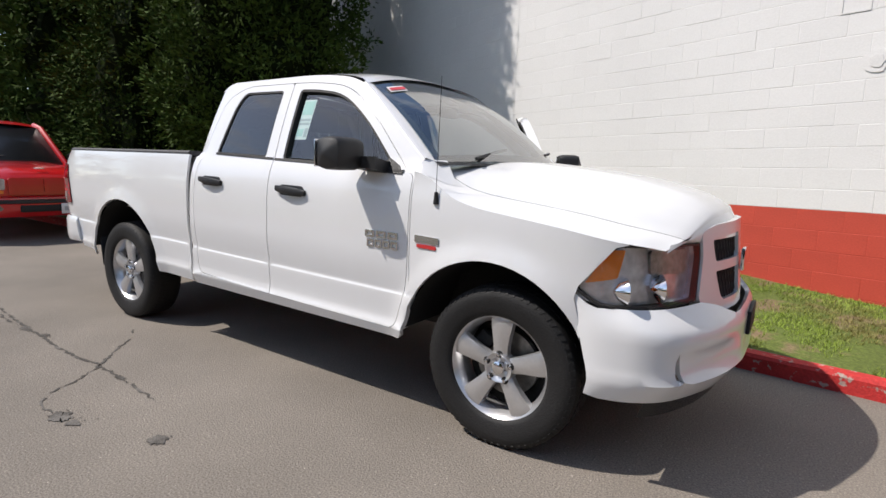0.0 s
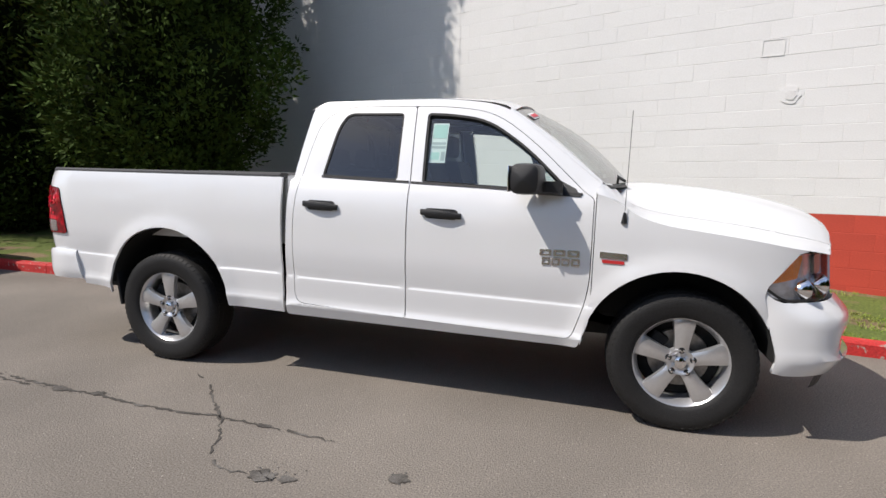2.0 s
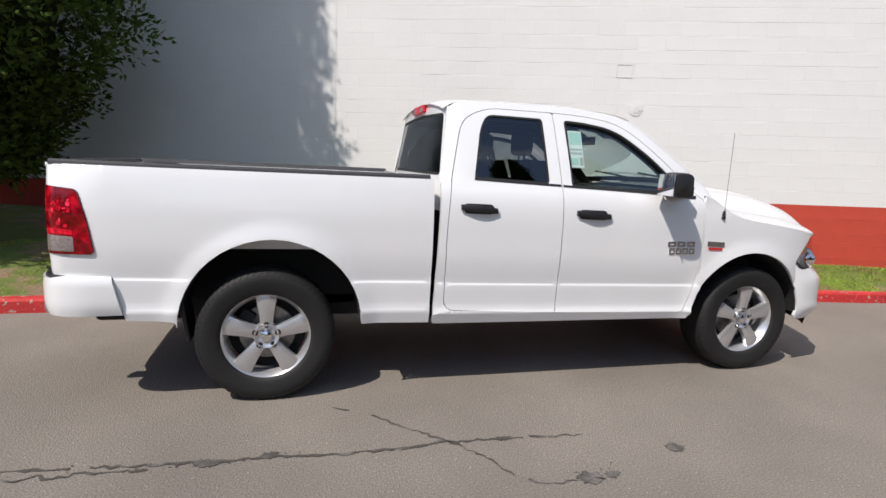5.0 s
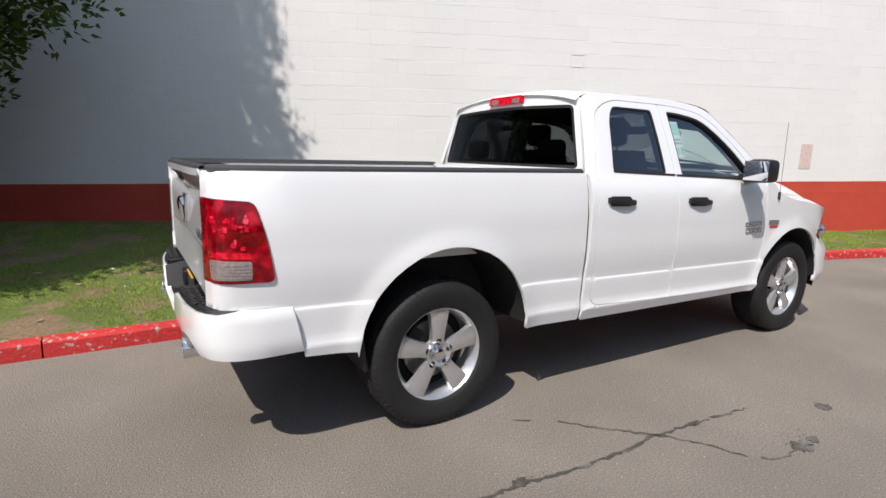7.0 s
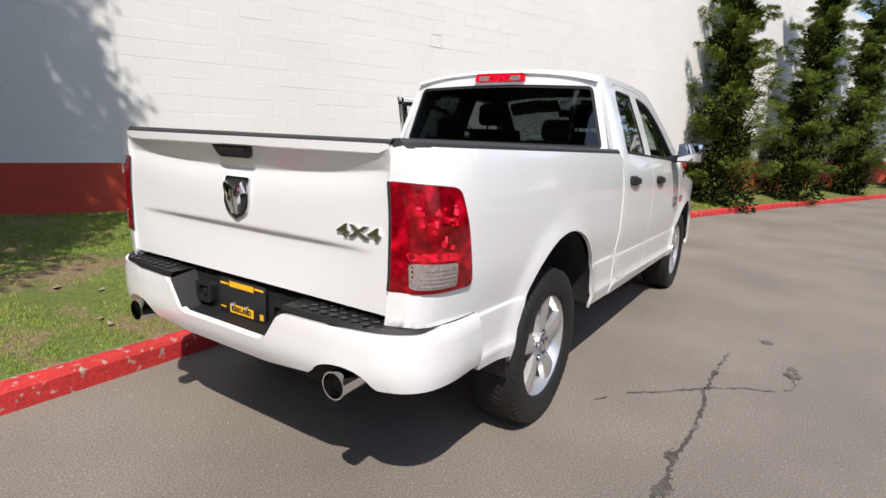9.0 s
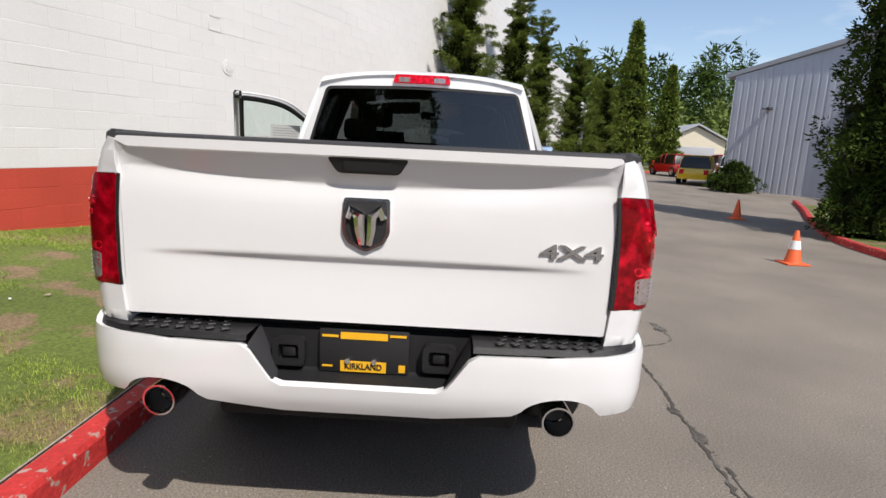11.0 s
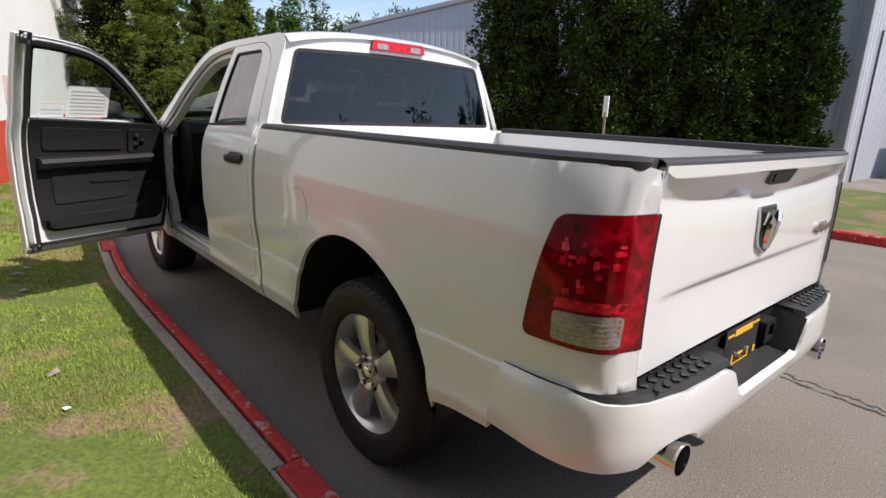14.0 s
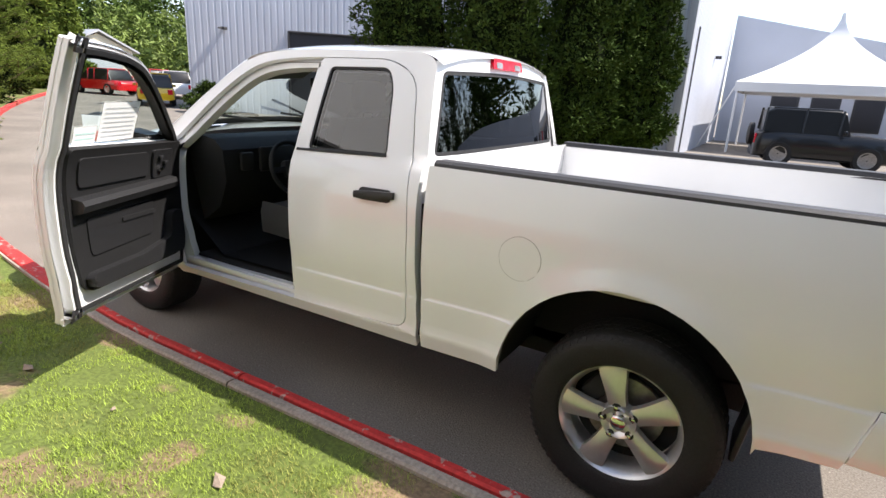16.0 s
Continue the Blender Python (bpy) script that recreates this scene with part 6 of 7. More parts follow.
def open_conifer(name, label, m, height, radius, seed, boughs, leaf, group=""):
    """A rangy juniper: leaning trunk, upswept limbs, each carrying clumps with gaps between."""
    rnd = random.Random(seed)
    t = thing(name, label, "tree", m, group)
    lean = Vector((rnd.uniform(-0.4, 0.4), rnd.uniform(-0.2, 0.2), 0))
    spine = lambda u: Vector((lean.x * u * u + 0.12 * math.sin(5 * u + seed), lean.y * u + 0.08 * math.cos(4 * u), u * height))
    part("trunk", tube([spine(k / 10) for k in range(11)], lambda u: 0.11 * (1 - u) + 0.015, 9), BARK, t, "grey-brown trunk")
    limbs, verts, faces = [], [], []
    for k in range(boughs):
        u = 0.04 + 0.94 * (k + rnd.random()) / boughs
        a = k * 2.4 + rnd.uniform(-0.5, 0.5)
        ln = radius * (1.0 - 0.72 * u) * rnd.uniform(0.55, 1.35)
        p0 = spine(u)
        d = Vector((math.cos(a), math.sin(a), 0))
        tip = p0 + d * ln + Vector((0, 0, ln * rnd.uniform(0.15, 0.75)))
        mid = p0.lerp(tip, 0.5) + Vector((0, 0, -0.08 * ln))
        limbs.append(tube([p0, mid, tip], lambda v: 0.028 * (1 - v) + 0.006, 5))
        for q in range(6):
            v = 0.30 + 0.75 * q / 5
            c = (p0.lerp(mid, v * 2) if v < 0.5 else mid.lerp(tip, v * 2 - 1)) + Vector((rnd.gauss(0, 0.07), rnd.gauss(0, 0.07), rnd.gauss(0.03, 0.03)))
            pad = 0.23 * rnd.uniform(0.7, 1.3) * (1.15 - 0.5 * u)
            start = len(verts)
            leaf_cloud(rnd, c, pad, 250, verts, faces, 0.3, d * 0.4 + Vector((0, 0, 0.25)), leaf)
            for w in range(start, len(verts)):
                verts[w].z = c.z + (verts[w].z - c.z) * 0.55
    # near-black sprays along the spine paint the crown's inner shade
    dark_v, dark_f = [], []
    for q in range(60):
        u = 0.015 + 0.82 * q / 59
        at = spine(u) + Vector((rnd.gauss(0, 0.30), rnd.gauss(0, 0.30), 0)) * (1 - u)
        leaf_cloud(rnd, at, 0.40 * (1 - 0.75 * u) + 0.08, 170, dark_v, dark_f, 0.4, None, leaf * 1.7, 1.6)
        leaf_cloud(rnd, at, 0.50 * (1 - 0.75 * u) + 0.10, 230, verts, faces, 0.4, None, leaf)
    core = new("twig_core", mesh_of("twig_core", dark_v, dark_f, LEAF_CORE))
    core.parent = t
    core["label"] = "near-black core standing for the shade inside the crown"
    for q in range(14):
        leaf_cloud(rnd, spine(0.8 + 0.2 * q / 13), 0.16, 90, verts, faces, 0.4, Vector((0, 0, 0.5)), leaf)
    for b in limbs:
        part("limb", b, BARK, t)
    ob = new("crown", mesh_of("crown", verts, faces, LEAF_JUNIPER))
    ob.parent = t
    ob["label"] = "uneven green needle clumps"
    return t


dense_conifer("conifer", "tall dense dark green conifer beside the wall", pose(-3.95, 3.45, 0.15), 17.0, 2.26, 3, 5600, 0.055, "conifers behind the truck")
dense_conifer("conifer", "tall dense dark green conifer in deep shade", pose(-8.0, 3.95, 0.1, 0, 0, 70), 15.0, 2.6, 5, 3400, 0.06, "conifers behind the truck", base=0.01)
dense_conifer("conifer", "tall dense dark green conifer in deep shade", pose(-12.4, 3.9, 0.15, 0, 0, 160), 10.5, 2.3, 8, 1200, 0.095, "conifers behind the truck")
dense_conifer("conifer", "tall dense dark green conifer in deep shade", pose(-16.5, 2.0, 0.15, 0, 0, 160), 11, 2.8, 9, 1000, 0.11, "conifers behind the truck")
for k, (x, off, h, r, sd) in enumerate(((12.6, 0.62, 6.6, 1.15, 2), (16.2, 0.62, 6.6, 1.15, 4), (20.0, 0.65, 6.6, 1.5, 6), (25, 0.7, 6.4, 1.7, 7), (31, 0.8, 6.4, 1.8, 12))):
    y = KERB_Y(x) + off
    open_conifer("juniper", "rangy green juniper between kerb and wall", pose(x, y, lawn_z(x, y) - 0.05), h, r, sd, 46, 0.042, "junipers along the wall")
for k, (x, y, h, r) in enumerate(((8.6, -9.6, 9.5, 1.75), (6.6, -10.9, 10.0, 1.9), (4.6, -12.4, 9.5, 1.75), (3.2, -13.4, 9.0, 1.2))):
    dense_conifer("arborvitae", "tall dark green arborvitae on the island", pose(x, y, rise(x, y) + 0.1, 0, 0, 50 * k), h, r, 21 + k, 2600, 0.058, "arborvitae row on the island", base=0.03)
for k, (x, y, h, r) in enumerate(((38, -12.7, 10.6, 2.1), (45.5, -18.3, 8.8, 1.7), (43, -11.5, 7.5, 1.6))):
    dense_conifer("columnar_evergreen", "bright green columnar evergreen at the bend", pose(x, y, rise(x, y)), h, r, 41 + k, 700, 0.14, "evergreens at the bend", base=0.01, taper=0.85, mat=LEAF_JUNIPER)


# ---- buildings ----
def ribbed(p0, p1, z0, z_top, pitch, depth, inset=None):
    """A corrugated metal wall from p0 to p1 with a top line z_top(t)."""
    p0, p1 = Vector((*p0, 0)), Vector((*p1, 0))
    d = (p1 - p0).normalized()
    n = Vector((d.y, -d.x, 0))
    ln = (p1 - p0).length
    cols = []
    k, nn = 0, int(ln / pitch)
    for k in range(nn):
        a = k * ln / nn
        for f, o in ((0, 0), (0.62, 0), (0.70, depth), (0.92, depth)):
            cols.append((a + f * ln / nn, o))
    cols.append((ln, 0))
    bm, rows = bmesh.new(), []
    for a, o in cols:
        q = p0 + d * a + n * o
        rows.append([bm.verts.new((q.x, q.y, z0)), bm.verts.new((q.x, q.y, z_top(a / ln)))])
    for p, q in zip(rows, rows[1:]):
        bm.faces.new((p[0], q[0], q[1], p[1]))
    bmesh.ops.recalc_face_normals(bm, faces=bm.faces)
    return bm


def lamp_on(parent, p, d):
    part("wall_light", moved(join(box((-0.12, -0.10, -0.06), (0.12, 0.10, 0.06), 0.02), box((-0.04, 0.08, -0.05), (0.04, 0.3, 0.02), 0.01)), Matrix.Translation(p)), CAP, parent, "grey wall light")


shed = thing("metal_building", "pale blue ribbed metal building with an open bay", "building")
SZ = rise(24, -14)
C0, C1 = (23.4, -13.0), (13.0, -22.3)
part("wall", ribbed(C1, C0, SZ - 0.4, lambda t: SZ + 8.4 - 3.2 * t, 0.30, 0.014), SIDING, shed, "pale blue ribbed front wall", smooth=False)
part("side_wall", ribbed(C0, (31, -24), SZ - 0.4, lambda t: SZ + 5.2, 0.30, 0.014), SIDING, shed, "pale blue ribbed side wall", smooth=False)
part("roof", raw([(C0[0] + .3, C0[1] + .3, SZ + 5.15), (C1[0], C1[1] + .4, SZ + 8.4), (21, -30, SZ + 8.4), (31.3, -24, SZ + 5.15), (C0[0] + .3, C0[1] + .3, SZ + 5.35), (C1[0], C1[1] + .4, SZ + 8.6), (21, -30, SZ + 8.6), (31.3, -24, SZ + 5.35)], [(0, 1, 2, 3), (4, 5, 6, 7), (0, 1, 5, 4), (1, 2, 6, 5), (2, 3, 7, 6), (3, 0, 4, 7)]), ROOFING, shed, "grey metal roof edge", smooth=False)
bay_dir = (Vector(C1) - Vector(C0)).normalized()
bn = Vector((-bay_dir.y, bay_dir.x))
bp0, bp1 = Vector(C0) + bay_dir * 4.5, Vector(C0) + bay_dir * 9.5
if bn.dot(Vector((-2, 3)) - Vector(C0)) < 0:
    bn = -bn
# no room behind: a dark sheet on the wall stands for the bay's shade
part("bay_opening", raw([(*(bp0 + bn * .06), SZ - .3), (*(bp1 + bn * .06), SZ - .3), (*(bp1 + bn * .06), SZ + 3.7), (*(bp0 + bn * .06), SZ + 3.7)], [(0, 1, 2, 3)]), SHADE_DARK, shed, "flat dark panel for the shaded open bay", smooth=False)
part("bay_frame", join(tube([(*(bp0 + bn * .08), SZ - .3), (*(bp0 + bn * .08), SZ + 3.75), (*(bp1 + bn * .08), SZ + 3.75), (*(bp1 + bn * .08), SZ - .3)], 0.07, 6)), CAP, shed, "grey bay frame", smooth=False)
lp = Vector(C0) + bay_dir * 1.65 + bn * 0.12
lamp_on(shed, Vector((lp.x, lp.y, SZ + 3.7)), bn)

shop = thing("service_building", "white ribbed metal building with a lower rear wing", "building")
part("wall", ribbed((2.55, -30.0), (2.55, -16.2), -0.2, lambda t: 9.0 - 3.4 * abs(t - 0.45), 0.32, 0.016), SIDING, shop, "white ribbed gable wall", smooth=False)
part("end_wall", ribbed((2.55, -16.2), (16.0, -18.0), -0.2, lambda t: 7.0, 0.32, 0.016), SIDING, shop, "white ribbed end wall", smooth=False)
part("corner_trim", box((2.42, -16.3, -0.2), (2.66, -16.06, 7.3), 0.02), ROOFING, shop, "grey corner trim")
WING = [(2.5, -0.2), (2.5, 6.35), (-6.5, 4.5), (-24.0, 4.5), (-24.0, -0.2)]
part("wing", raw([(x, y, z) for y in (-30.2, -34.0) for x, z in WING], [(0, 1, 2, 3, 4), (5, 6, 7, 8, 9)] + [(k, (k + 1) % 5, 5 + (k + 1) % 5, 5 + k) for k in range(5)]), SIDING, shop, "pale grey rear wing", smooth=False)
for k in range(6):
    wx = -0.4 - k * 1.75
    w = part("window", box((wx - 0.62, -30.25, 0.9), (wx + 0.62, -30.15, 2.7), 0.03), CAP, shop, "dark showroom window")
    # the fourth pane is coloured red for the reflection of a red car
    part("pane", box((wx - 0.53, -30.16, 1.0), (wx + 0.53, -30.12, 2.6), 0.005), RED_INK if k == 3 else SHADE_DARK, w, "flat window pane coloured dark or reflected red")
lamp_on(shop, Vector((2.4, -24.0, 3.8)), None)
part("conduit", tube([(2.50, -17.8, 0.0), (2.50, -17.8, 4.3)], 0.03, 6), CAP, shop, "grey conduit")

tent = thing("canopy_tent", "white peaked canopy tent on thin legs", "tent")
TX, TY, TS, TE = -1.75, -24.8, 3.1, 2.75
rows = []
for k in range(11):
    u = k / 10
    half_w = TS * (1 - u) ** 1.9 + 0.05
    z = TE + 2.85 * u
    rows.append([Vector((TX + half_w * cx * r, TY + half_w * cy * r, z - 0.18 * (1 - u) * (1 - abs(e)) * 0)) for cx, cy, e, r in [(-1 + 2 * j / 6, -1, 0, 1) for j in range(6)] + [(1, -1 + 2 * j / 6, 0, 1) for j in range(6)] + [(1 - 2 * j / 6, 1, 0, 1) for j in range(6)] + [(-1, 1 - 2 * j / 6, 0, 1) for j in range(6)]])
part("canopy", loft(rows, close=True, caps=True), CANVAS, tent, "white peaked canvas", sharp=30)
part("valance", loft([[Vector((p.x, p.y, TE - 0.35)) for p in rows[0]], [p.copy() for p in rows[0]]], close=True), CANVAS, tent, "white hanging valance", smooth=False)
for cx in (-1, 1):
    for cy in (-1, 1):
        part("leg", tube([(TX + cx * TS * .98, TY + cy * TS * .98, 0), (TX + cx * TS * .98, TY + cy * TS * .98, TE)], 0.045, 8), CANVAS, tent, "white tent leg")
part("guy_strap", tube([(TX + TS, TY + TS, TE - .1), (TX + TS + 1.1, TY + TS - .5, 0.1)], 0.03, 6), CANVAS, tent, "white guy strap")

house = thing("cream_garage", "small cream garage with a grey door and pitched roof", "garage")
HX, HY, HZ = 53.0, -27.2, rise(53, -22)
part("wall", raw([(HX, HY, HZ), (HX, HY + 6, HZ), (HX, HY + 6, HZ + 3), (HX, HY + 3, HZ + 4.3), (HX, HY, HZ + 3), (HX + 8, HY, HZ), (HX + 8, HY + 6, HZ), (HX + 8, HY + 6, HZ + 3), (HX + 8, HY + 3, HZ + 4.3), (HX + 8, HY, HZ + 3)], [(0, 1, 2, 3, 4), (5, 6, 7, 8, 9), (0, 5, 9, 4), (1, 6, 7, 2)]), CREAM, house, "cream painted wall", smooth=False)
part("roof", loft([[Vector((x, HY - 0.5, HZ + 2.8)), Vector((x, HY + 3, HZ + 4.45)), Vector((x, HY + 6.5, HZ + 2.8)), Vector((x, HY + 6.5, HZ + 2.95)), Vector((x, HY + 3, HZ + 4.62)), Vector((x, HY - 0.5, HZ + 2.95))] for x in (HX - 0.4, HX + 8.3)], close=True, caps=True), ROOFING, house, "grey pitched roof", smooth=False)
part("garage_door", box((HX - 0.05, HY + 1.0, HZ), (HX + 0.02, HY + 5.0, HZ + 2.3), 0.02), ROOFING, house, "grey garage door")


# ---- vehicles in the distance ----
def plain_car(name, label, m, ln, w, h, paint, boxy=0.0, wheel_r=0.33, ends=(0.19, 0.80), hood=0.0, group=""):
    """A parked car: lofted body, glazed cabin, wheels, lamps and bumpers. Nose towards +x."""
    t = thing(name, label, "car", m, group)
    hw, bz, sill = w / 2, h * (0.58 if not boxy else 0.60), 0.28
    secs = []
    for u, k, top in ((0.0, 0.80, 0.72), (0.015, 0.90, 0.86), (0.06, 0.97, 0.96), (0.2, 1.0, 1.0), (0.5, 1.0, 1.0), (0.72, 1.0, 0.99), (0.88, 0.98, 0.90 + 0.07 * boxy), (0.97, 0.92, 0.80 + 0.14 * boxy), (1.0, 0.82, 0.66 + 0.2 * boxy)):
        x, z1 = (u - 0.5) * ln, bz * top + hood * 0
        secs.append([Vector((x, s * hw * k * q, sill + (z1 - sill) * f)) for s, q, f in ((-1, 0.86, 0), (-1, 0.98, 0.08), (-1, 1.0, 0.5), (-1, 0.97, 0.85), (-1, 0.88, 1.0), (1, 0.88, 1.0), (1, 0.97, 0.85), (1, 1.0, 0.5), (1, 0.98, 0.08), (1, 0.86, 0))])
    body = part("body", loft(secs, close=True, caps=True), paint, t, "painted lower body", sharp=40)
    e0, e1 = ends
    cab = []
    for u, zf, k in ((e0 - 0.07 * (1 - boxy), 0.0, 0.90), (e0, 0.85, 0.80), (e0 + 0.06, 1.0, 0.76), (e1 - 0.22 + .12 * boxy, 1.0, 0.76), (e1 - 0.17 + .12 * boxy, 0.9, 0.79), (e1, 0.0, 0.90)):
        x, z1 = (u - 0.5) * ln, bz + (h - bz) * zf
        cab.append([Vector((x, -hw * 0.90, bz - 0.03)), Vector((x, -hw * (0.90 - (0.90 - k) * min(1, zf + .02)), max(z1 - 0.05, bz - 0.02))), Vector((x, -hw * (k - 0.06), max(z1, bz - 0.01))), Vector((x, hw * (k - 0.06), max(z1, bz - 0.01))), Vector((x, hw * (0.90 - (0.90 - k) * min(1, zf + .02)), max(z1 - 0.05, bz - 0.02))), Vector((x, hw * 0.90, bz - 0.03))])
    part("cabin_glass", loft(cab, caps=True), BLACK_PAINT, t, "dark glazed cabin", sharp=30)
    part("roof", box(((e0 + 0.04 - 0.5) * ln, -hw * 0.72, h - 0.03), ((e1 - 0.20 + .12 * boxy - 0.5) * ln, hw * 0.72, h + 0.025), 0.02), paint, t, "painted roof")
    for s in (-1, 1):
        for u in (e0 - 0.01, (e0 + e1) / 2 - 0.03, e1 - 0.2 + .12 * boxy):
            part("pillar", tube([((u - 0.5) * ln, s * hw * 0.905, bz), ((u + 0.01 - 0.5) * ln, s * hw * 0.765, h - 0.02)], 0.035, 6), paint, t, "painted roof pillar")
        for u in (0.19, 0.80):
            wl_ = part("wheel", moved(lathe([(wheel_r * 0.62, 0.10), (wheel_r * 0.9, 0.11), (wheel_r, 0.07), (wheel_r, -0.08), (wheel_r * 0.6, -0.1)], 28), pose((u - 0.5) * ln, s * (hw - 0.10), wheel_r, 0, 0, 0 if s > 0 else 180)), TYRE, t, "black tyre")
            part("rim", moved(lathe([(0.02, 0.09), (wheel_r * 0.5, 0.085), (wheel_r * 0.63, 0.10)], 24), pose((u - 0.5) * ln, s * (hw - 0.10), wheel_r, 0, 0, 0 if s > 0 else 180)), ALLOY, wl_, "silver rim")
        part("headlight", box((ln * 0.468, s * hw * 0.62 - 0.14, bz * 0.66), (ln * 0.492, s * hw * 0.62 + 0.14, bz * 0.82), 0.02), LENS_CLEAR, t, "clear headlight")
        part("tail_light", box((-ln * 0.502, s * hw * 0.70 - 0.12, bz * 0.62), (-ln * 0.485, s * hw * 0.70 + 0.10, bz * 0.90), 0.02), LENS_RED_BRIGHT, t, "red tail light")
        part("mirror", box((ln * (e1 - 0.56), s * (hw + 0.08) - 0.08, bz), (ln * (e1 - 0.56) + 0.1, s * (hw + 0.08) + 0.08, bz + 0.14), 0.03), paint, t, "side mirror")
    return t


plain_car("red_car", "small red hatchback parked at the bend", pose(35.3, -15.3, rise(35, 0), 0, 0, 10), 4.0, 1.75, 1.5, RED_PAINT, group="cars at the bend")
plain_car("yellow_car", "small rounded yellow car parked by the metal building", pose(26.6, -13.2, rise(26.6, 0), 0, 0, -30), 3.6, 1.65, 1.5, YELLOW_PAINT, group="cars at the bend")
plain_car("white_car", "white car parked at the bend", pose(33.0, -18.3, rise(33, 0), 0, 0, -25), 4.3, 1.8, 1.6, WHITE, group="cars at the bend")
plain_car("red_car", "red car parked at the bend", pose(38.0, -20.0, rise(38, 0), 0, 0, -10), 4.4, 1.8, 1.6, RED_PAINT, group="cars at the bend")
jeep = plain_car("offroader", "boxy black two-door off-roader in front of the tent", pose(-1.6, -18.6, 0, 0, 0, 187), 3.9, 1.85, 1.84, BLACK_PAINT, boxy=1.0, wheel_r=0.40, ends=(0.06, 0.66))
for w_ in jeep.children:
    for r_ in w_.children:
        r_.data.materials[0] = STEEL
part("spare_wheel", moved(lathe([(0.02, 0.12), (0.25, 0.12), (0.37, 0.08), (0.37, -0.05)], 24, "x"), pose(-2.0, 0, 0.95, 0, 0, 180)), TYRE, jeep, "black spare wheel")

# the red vehicle parked behind
rt = thing("red_suv", "red sport utility vehicle parked behind the pickup", "car", pose(-7.5, 0.33, 0))
rt.scale = (1, 1.02, 1.07)
HW, LN = 0.93, 2.45
secs = []
for x, k, zt, zb in ((-2.4, 0.9, 1.08, 0.45), (-1.0, 1.0, 1.10, 0.42), (0.6, 1.0, 1.10, 0.42), (0.95, 1.0, 1.10, 0.42), (1.5, 1.0, 1.07, 0.40), (2.0, 0.985, 1.03, 0.38), (2.2, 0.96, 1.0, 0.38), (2.33, 0.90, 0.95, 0.40), (2.40, 0.84, 0.88, 0.42)):
    secs.append([Vector((x, s * HW * k * q, zb + (zt - zb) * f)) for s, q, f in ((-1, 0.9, 0), (-1, 1.0, 0.12), (-1, 1.01, 0.55), (-1, 0.98, 0.86), (-1, 0.86, 0.98), (-1, 0.5, 1.03), (1, 0.5, 1.03), (1, 0.86, 0.98), (1, 0.98, 0.86), (1, 1.01, 0.55), (1, 1.0, 0.12), (1, 0.9, 0))])
part("body", loft(secs, close=True, caps=True), RED_PAINT, rt, "gloss red body", sharp=40)
rc = []
for x, z, k in ((-2.35, 1.05, 0.93), (-2.2, 1.66, 0.80), (-1.8, 1.74, 0.76), (0.1, 1.74, 0.76), (0.35, 1.68, 0.78), (1.0, 1.08, 0.92)):
    rc.append([Vector((x, -HW * 0.93, 1.05)), Vector((x, -HW * k, z - 0.05)), Vector((x, -HW * (k - 0.08), z)), Vector((x, HW * (k - 0.08), z)), Vector((x, HW * k, z - 0.05)), Vector((x, HW * 0.93, 1.05))])
part("cabin_glass", loft(rc, caps=True), BLACK_PAINT, rt, "dark windscreen and windows", sharp=30)
part("roof", loft([[Vector((x, y * HW, z - 0.10 * abs(y) ** 3)) for y in np.linspace(-0.80, 0.80, 9)] for x, z in ((-2.25, 1.70), (-1.8, 1.79), (-0.5, 1.80), (0.15, 1.775), (0.34, 1.72))]), RED_PAINT, rt, "gloss red roof")
for s in (-1, 1):
    part("pillar", tube([(1.0, s * HW * 0.925, 1.07), (0.36, s * HW * 0.78, 1.67), (0.1, s * HW * .77, 1.73)], 0.045, 8), RED_PAINT, rt, "red windscreen pillar")
    part("headlight", skin(rounded([(s * 0.50, 0.74), (s * 0.80, 0.76), (s * 0.80, 0.90), (s * 0.50, 0.90)], 0.03), lambda y, z: Vector((2.42 - 0.25 * max(0, abs(y) - 0.5), y, z)), (1, 0, 0), step=0.06, depth=0.06), LENS_CLEAR, rt, "clear headlight")
    part("indicator", skin(rounded([(s * 0.52, 0.69), (s * 0.80, 0.70), (s * 0.80, 0.735), (s * 0.52, 0.73)], 0.01), lambda y, z: Vector((2.42 - 0.25 * max(0, abs(y) - 0.5), y, z)), (1, 0, 0), step=0.06, depth=0.06), AMBER, rt, "amber indicator")
    part("fog_light", moved(lathe([(0.001, 0.01), (0.045, 0.01), (0.055, -0.03)], 20, "x"), Matrix.Translation((2.47, s * 0.60, 0.50))), LENS_CLEAR, rt, "round fog light")
    for x in (-1.55, 1.55):
        rw = part("wheel", moved(lathe([(0.23, 0.10), (0.33, 0.11), (0.37, 0.07), (0.37, -0.08)], 28), pose(x, s * 0.84, 0.37, 0, 0, 0 if s > 0 else 180)), TYRE, rt, "black tyre")
        part("rim", moved(lathe([(0.02, 0.09), (0.18, 0.085), (0.235, 0.10)], 24), pose(x, s * 0.84, 0.37, 0, 0, 0 if s > 0 else 180)), ALLOY, rw, "silver rim")
    part("mirror", box((0.78, s * 1.03 - 0.09, 1.10), (0.90, s * 1.03 + 0.09, 1.26), 0.03), BLACK_PAINT, rt, "black side mirror")
grl = part("grille", skin(rounded([(-0.46, 0.68), (0.46, 0.68), (0.46, 0.91), (-0.46, 0.91)], 0.04), lambda y, z: Vector((2.43, y, z)), (1, 0, 0), holes=[rounded([(a + .01, b), (a + .42, b), (a + .42, b + .08), (a + .01, b + .08)], 0.015) for a in (-0.43, 0.0) for b in (0.71, 0.81)], step=0.06, depth=0.06), RED_PAINT, rt, "red crosshair grille")
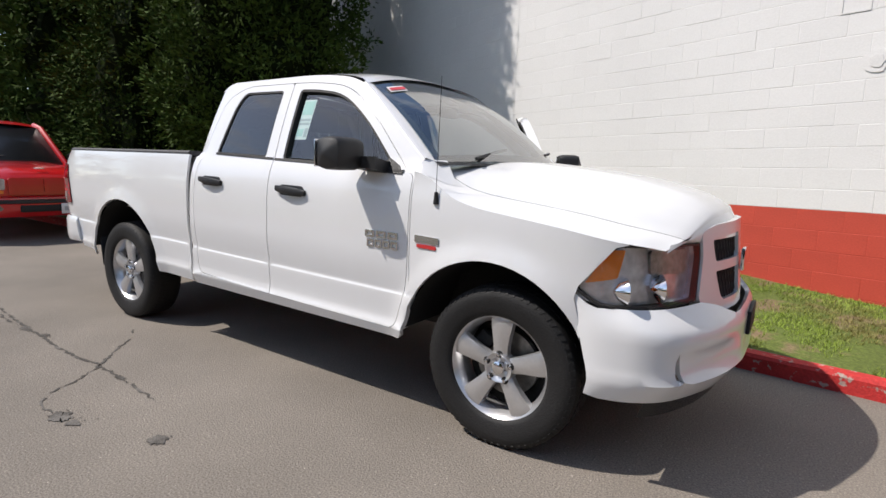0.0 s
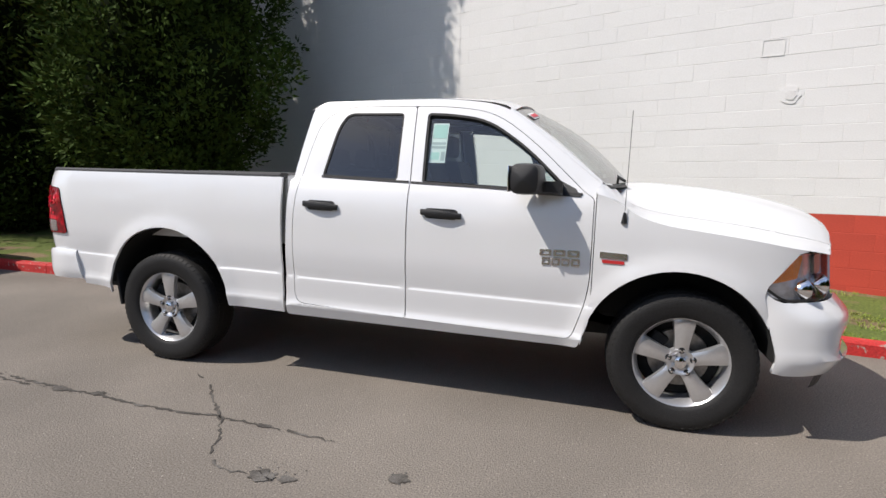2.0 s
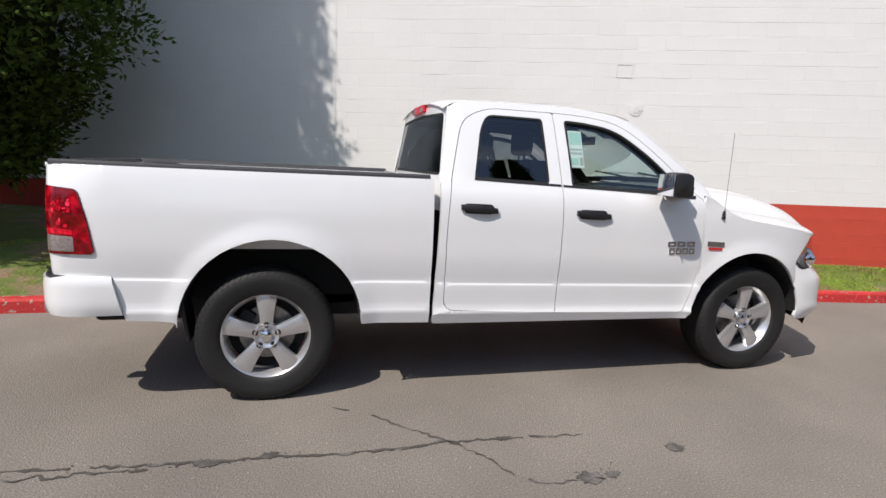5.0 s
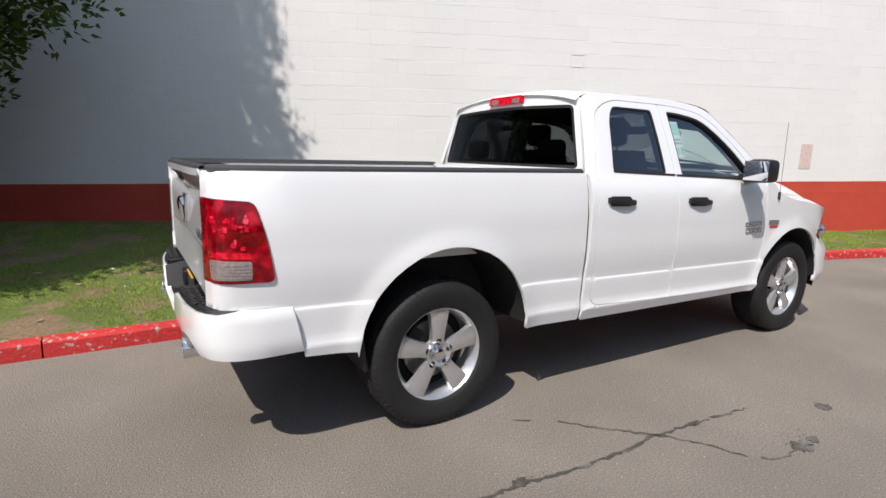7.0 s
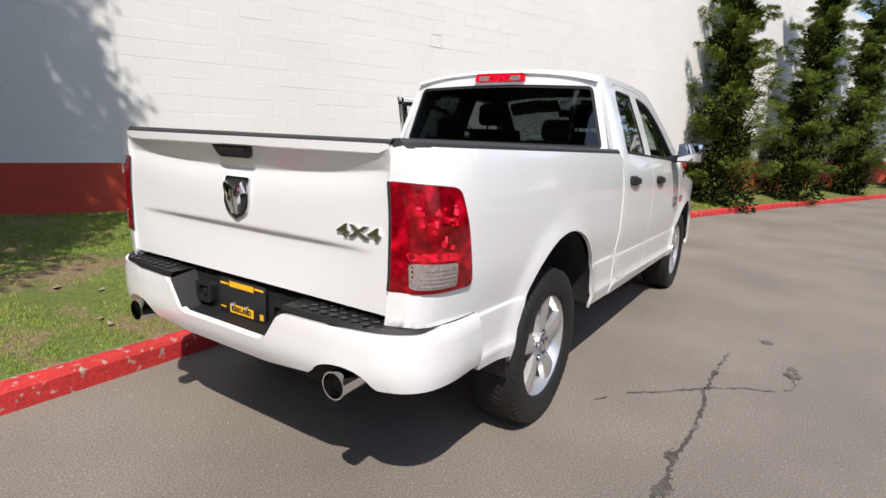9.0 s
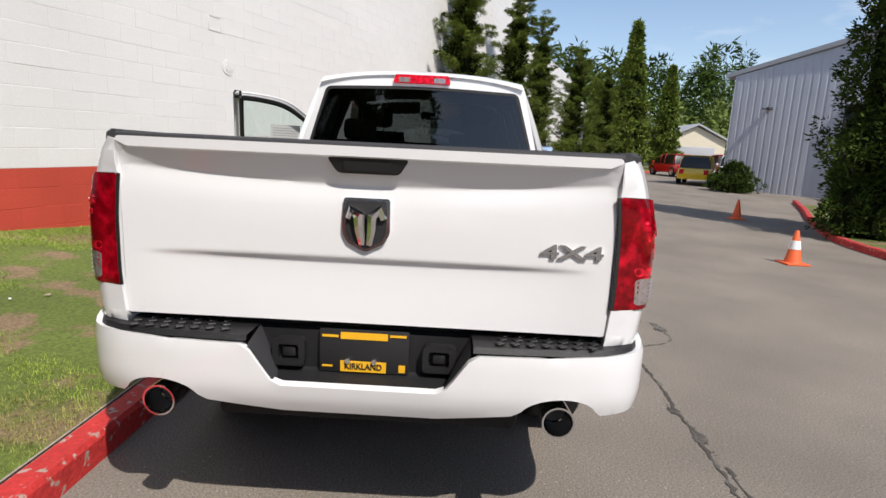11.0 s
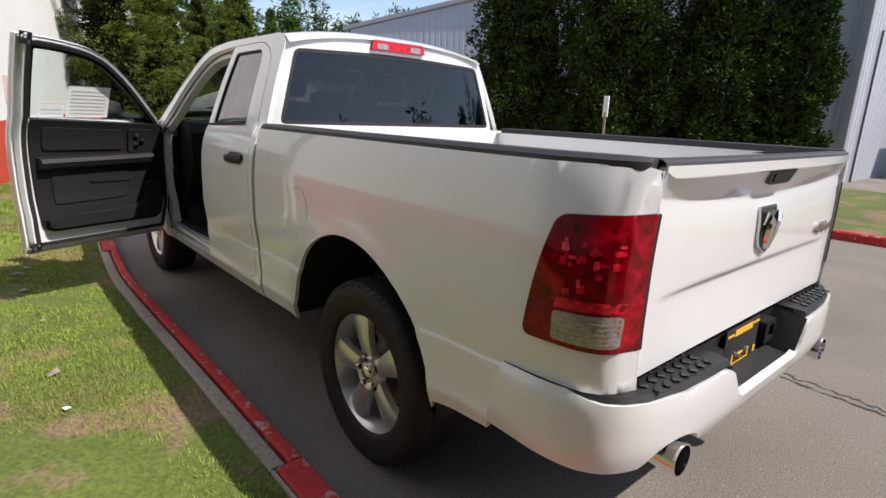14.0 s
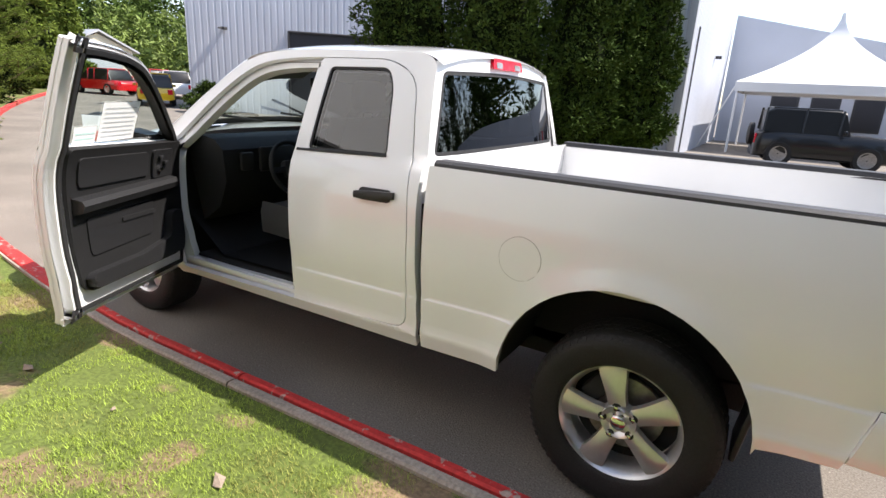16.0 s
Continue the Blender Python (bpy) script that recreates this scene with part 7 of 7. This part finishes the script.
part("grille_backing", box((2.36, -0.45, 0.69), (2.39, 0.45, 0.90)), GASKET, grl, "black grille backing")
part("bumper", loft([[Vector((x - 0.22 * abs(y) ** 4, y * 0.93, z)) for x, z in ((2.42, 0.66), (2.50, 0.63), (2.52, 0.55), (2.50, 0.44), (2.44, 0.36))] for y in np.linspace(-1, 1, 17)]), RED_PAINT, rt, "red front bumper")
part("bumper_strip", loft([[Vector((x - 0.22 * abs(y) ** 4, y * 0.90, z)) for x, z in ((2.505, 0.61), (2.53, 0.60), (2.535, 0.56), (2.515, 0.545))] for y in np.linspace(-1, 1, 17)]), TRIM, rt, "black bumper strip")
part("lower_intake", moved(box((-0.02, -0.36, -0.05), (0.02, 0.36, 0.05), 0.015), Matrix.Translation((2.51, 0, 0.48))), GASKET, rt, "black lower intake")
plt = part("licence_plate", moved(box((0, -0.15, -0.075), (0.012, 0.15, 0.075), 0.004), Matrix.Translation((2.545, 0.30, 0.47))), PAPER, rt, "pale licence plate")
part("plate_bar", moved(box((0, -0.11, -0.03), (0.002, 0.11, 0.03)), Matrix.Translation((2.558, 0.30, 0.47))), PAPER_GREY, plt, "grey printed bar")
part("hood_badge", moved(box((-0.02, -0.07, 0), (0.02, 0.07, 0.012), 0.004), pose(2.25, 0, 1.035, 0, 12, 0)), CHROME, rt, "small chrome hood badge")
part("wiper", tube([(1.0, -0.6, 1.09), (0.86, 0.0, 1.2)], 0.012, 6), GASKET, rt, "black wiper")


# ---- small things ----
def cone(m, striped):
    t = thing("traffic_cone", "orange traffic cone with a white band" if striped else "plain orange traffic cone", "traffic cone", m, "traffic cones")
    part("base", box((-0.17, -0.17, 0), (0.17, 0.17, 0.03), 0.01), ORANGE, t, "square orange base")
    part("cone", lathe([(0.125, 0.03), (0.11, 0.06), (0.028, 0.50), (0.022, 0.51), (0.001, 0.51)], 24, "z"), ORANGE, t, "orange cone")
    if striped:
        part("band", lathe([(0.083, 0.23), (0.060, 0.36)], 24, "z"), PAPER, t, "white reflective band")


cone(pose(1.45, -4.95, 0), False)
cone(pose(5.16, -5.38, 0), True)
cone(pose(11.2, -7.6, rise(11.2, 0)), False)
post = thing("sign_post", "slim white marker post on the island", "post", pose(5.2, -8.6, 0.1))
part("shaft", tube([(0, 0, 0), (0, 0, 1.6)], 0.03, 8), POST_WOOD, post, "grey wooden shaft")
part("marker", box((-0.06, -0.02, 1.5), (0.06, 0.02, 1.95), 0.006), PAPER, post, "white marker plate")
op = thing("marker_post", "tall orange marker post at the bend", "post", pose(34, -10.0, rise(34, 0)))
part("shaft", tube([(0, 0, 0), (0, 0, 2.3)], 0.13, 8), ORANGE, op, "orange shaft")
bush = dense_conifer("shrub", "low green shrub at the foot of the metal building", pose(21.5, -12.6, rise(21.5, 0)), 1.3, 1.3, 61, 200, 0.06, base=0.0)
bush2 = dense_conifer("shrub", "low green shrub under the arborvitae", pose(8.2, -8.6, 0.12), 1.2, 1.1, 62, 260, 0.05, base=0.0)

# leaves and litter on the lawn
for k in range(26):
    r = random.Random(100 + k)
    x, y = r.uniform(-2.4, 4.0), r.uniform(1.6, 3.4)
    s_ = r.uniform(0.02, 0.055) * (1.0 if k % 4 else 0.45)
    lf = tagged(obj("dead_leaf", raw([(-s_, 0, 0.006), (-0.3 * s_, 0.5 * s_, 0), (s_, 0.1 * s_, 0.01), (0.2 * s_, -0.55 * s_, 0.002), (0, 0, 0.014)], [(0, 1, 4), (1, 2, 4), (2, 3, 4), (3, 0, 4)]), POST_WOOD if k % 4 else PAPER), "curled brown leaf on the grass" if k % 4 else "pale scrap of paper on the grass", "leaf" if k % 4 else "litter", group="litter on the lawn")
    lf.matrix_world = pose(x, y, lawn_z(x, y) + 0.012, 0, 0, r.uniform(0, 360))


# ---- wooded hill in the distance ----
def woods(name, label, n, seed, place, leafmat, leaf, h0, h1):
    rnd = random.Random(seed)
    verts, faces = [], []
    for _ in range(n):
        x, y, z = place(rnd)
        h = rnd.uniform(h0, h1)
        pointed = rnd.random() < 0.55
        for q in range(26):
            u = rnd.random()
            r = h * (0.20 * (1 - u) if pointed else 0.30 * math.sin(math.pi * min(0.98, 0.15 + 0.85 * u)))
            a = rnd.uniform(0, 6.28)
            leaf_cloud(rnd, (x + r * math.cos(a), y + r * math.sin(a), z + h * (0.05 + 0.95 * u)), h * 0.09, 16, verts, faces, 0.3, None, leaf)
    ob = new(name, mesh_of(name, verts, faces, leafmat))
    return tagged(ob, label, "woods", kind="stuff")


def hill_z(x, y):
    d = math.hypot(x + 3, y)
    return max(0.0, (d - 70) * 0.10) + 0.9


def ring_place(a0_, a1_, d0, d1):
    def f(rnd):
        a, d = radians(rnd.uniform(a0_, a1_)), rnd.uniform(d0, d1)
        x, y = -3 + d * math.cos(a), d * math.sin(a)
        return x, y, hill_z(x, y) - 1
    return f


hill = []
for d in (66, 80, 100, 130, 180, 300):
    hill.append([Vector((-3 + d * math.cos(radians(a)), d * math.sin(radians(a)), hill_z(-3 + d * math.cos(radians(a)), d * math.sin(radians(a))) if d < 200 else 8)) for a in range(-60, 21, 5)])
tagged(obj("hillside", loft(hill), LAWN), "green wooded hillside", "hill", kind="structure")
woods("hill_conifers", "dark conifers and leafy trees on the hill", 230, 71, ring_place(-50, 15, 85, 150), LEAF, 0.55, 10, 17)
woods("hill_shrubs", "bright green leafy trees at the foot of the hill", 190, 72, ring_place(-40, 12, 68, 95), LEAF_LIGHT, 0.40, 4.5, 9)
woods("roadside_trees", "dark trees far across the car park", 130, 73, ring_place(110, 257, 44, 72), LEAF, 0.6, 9, 16)
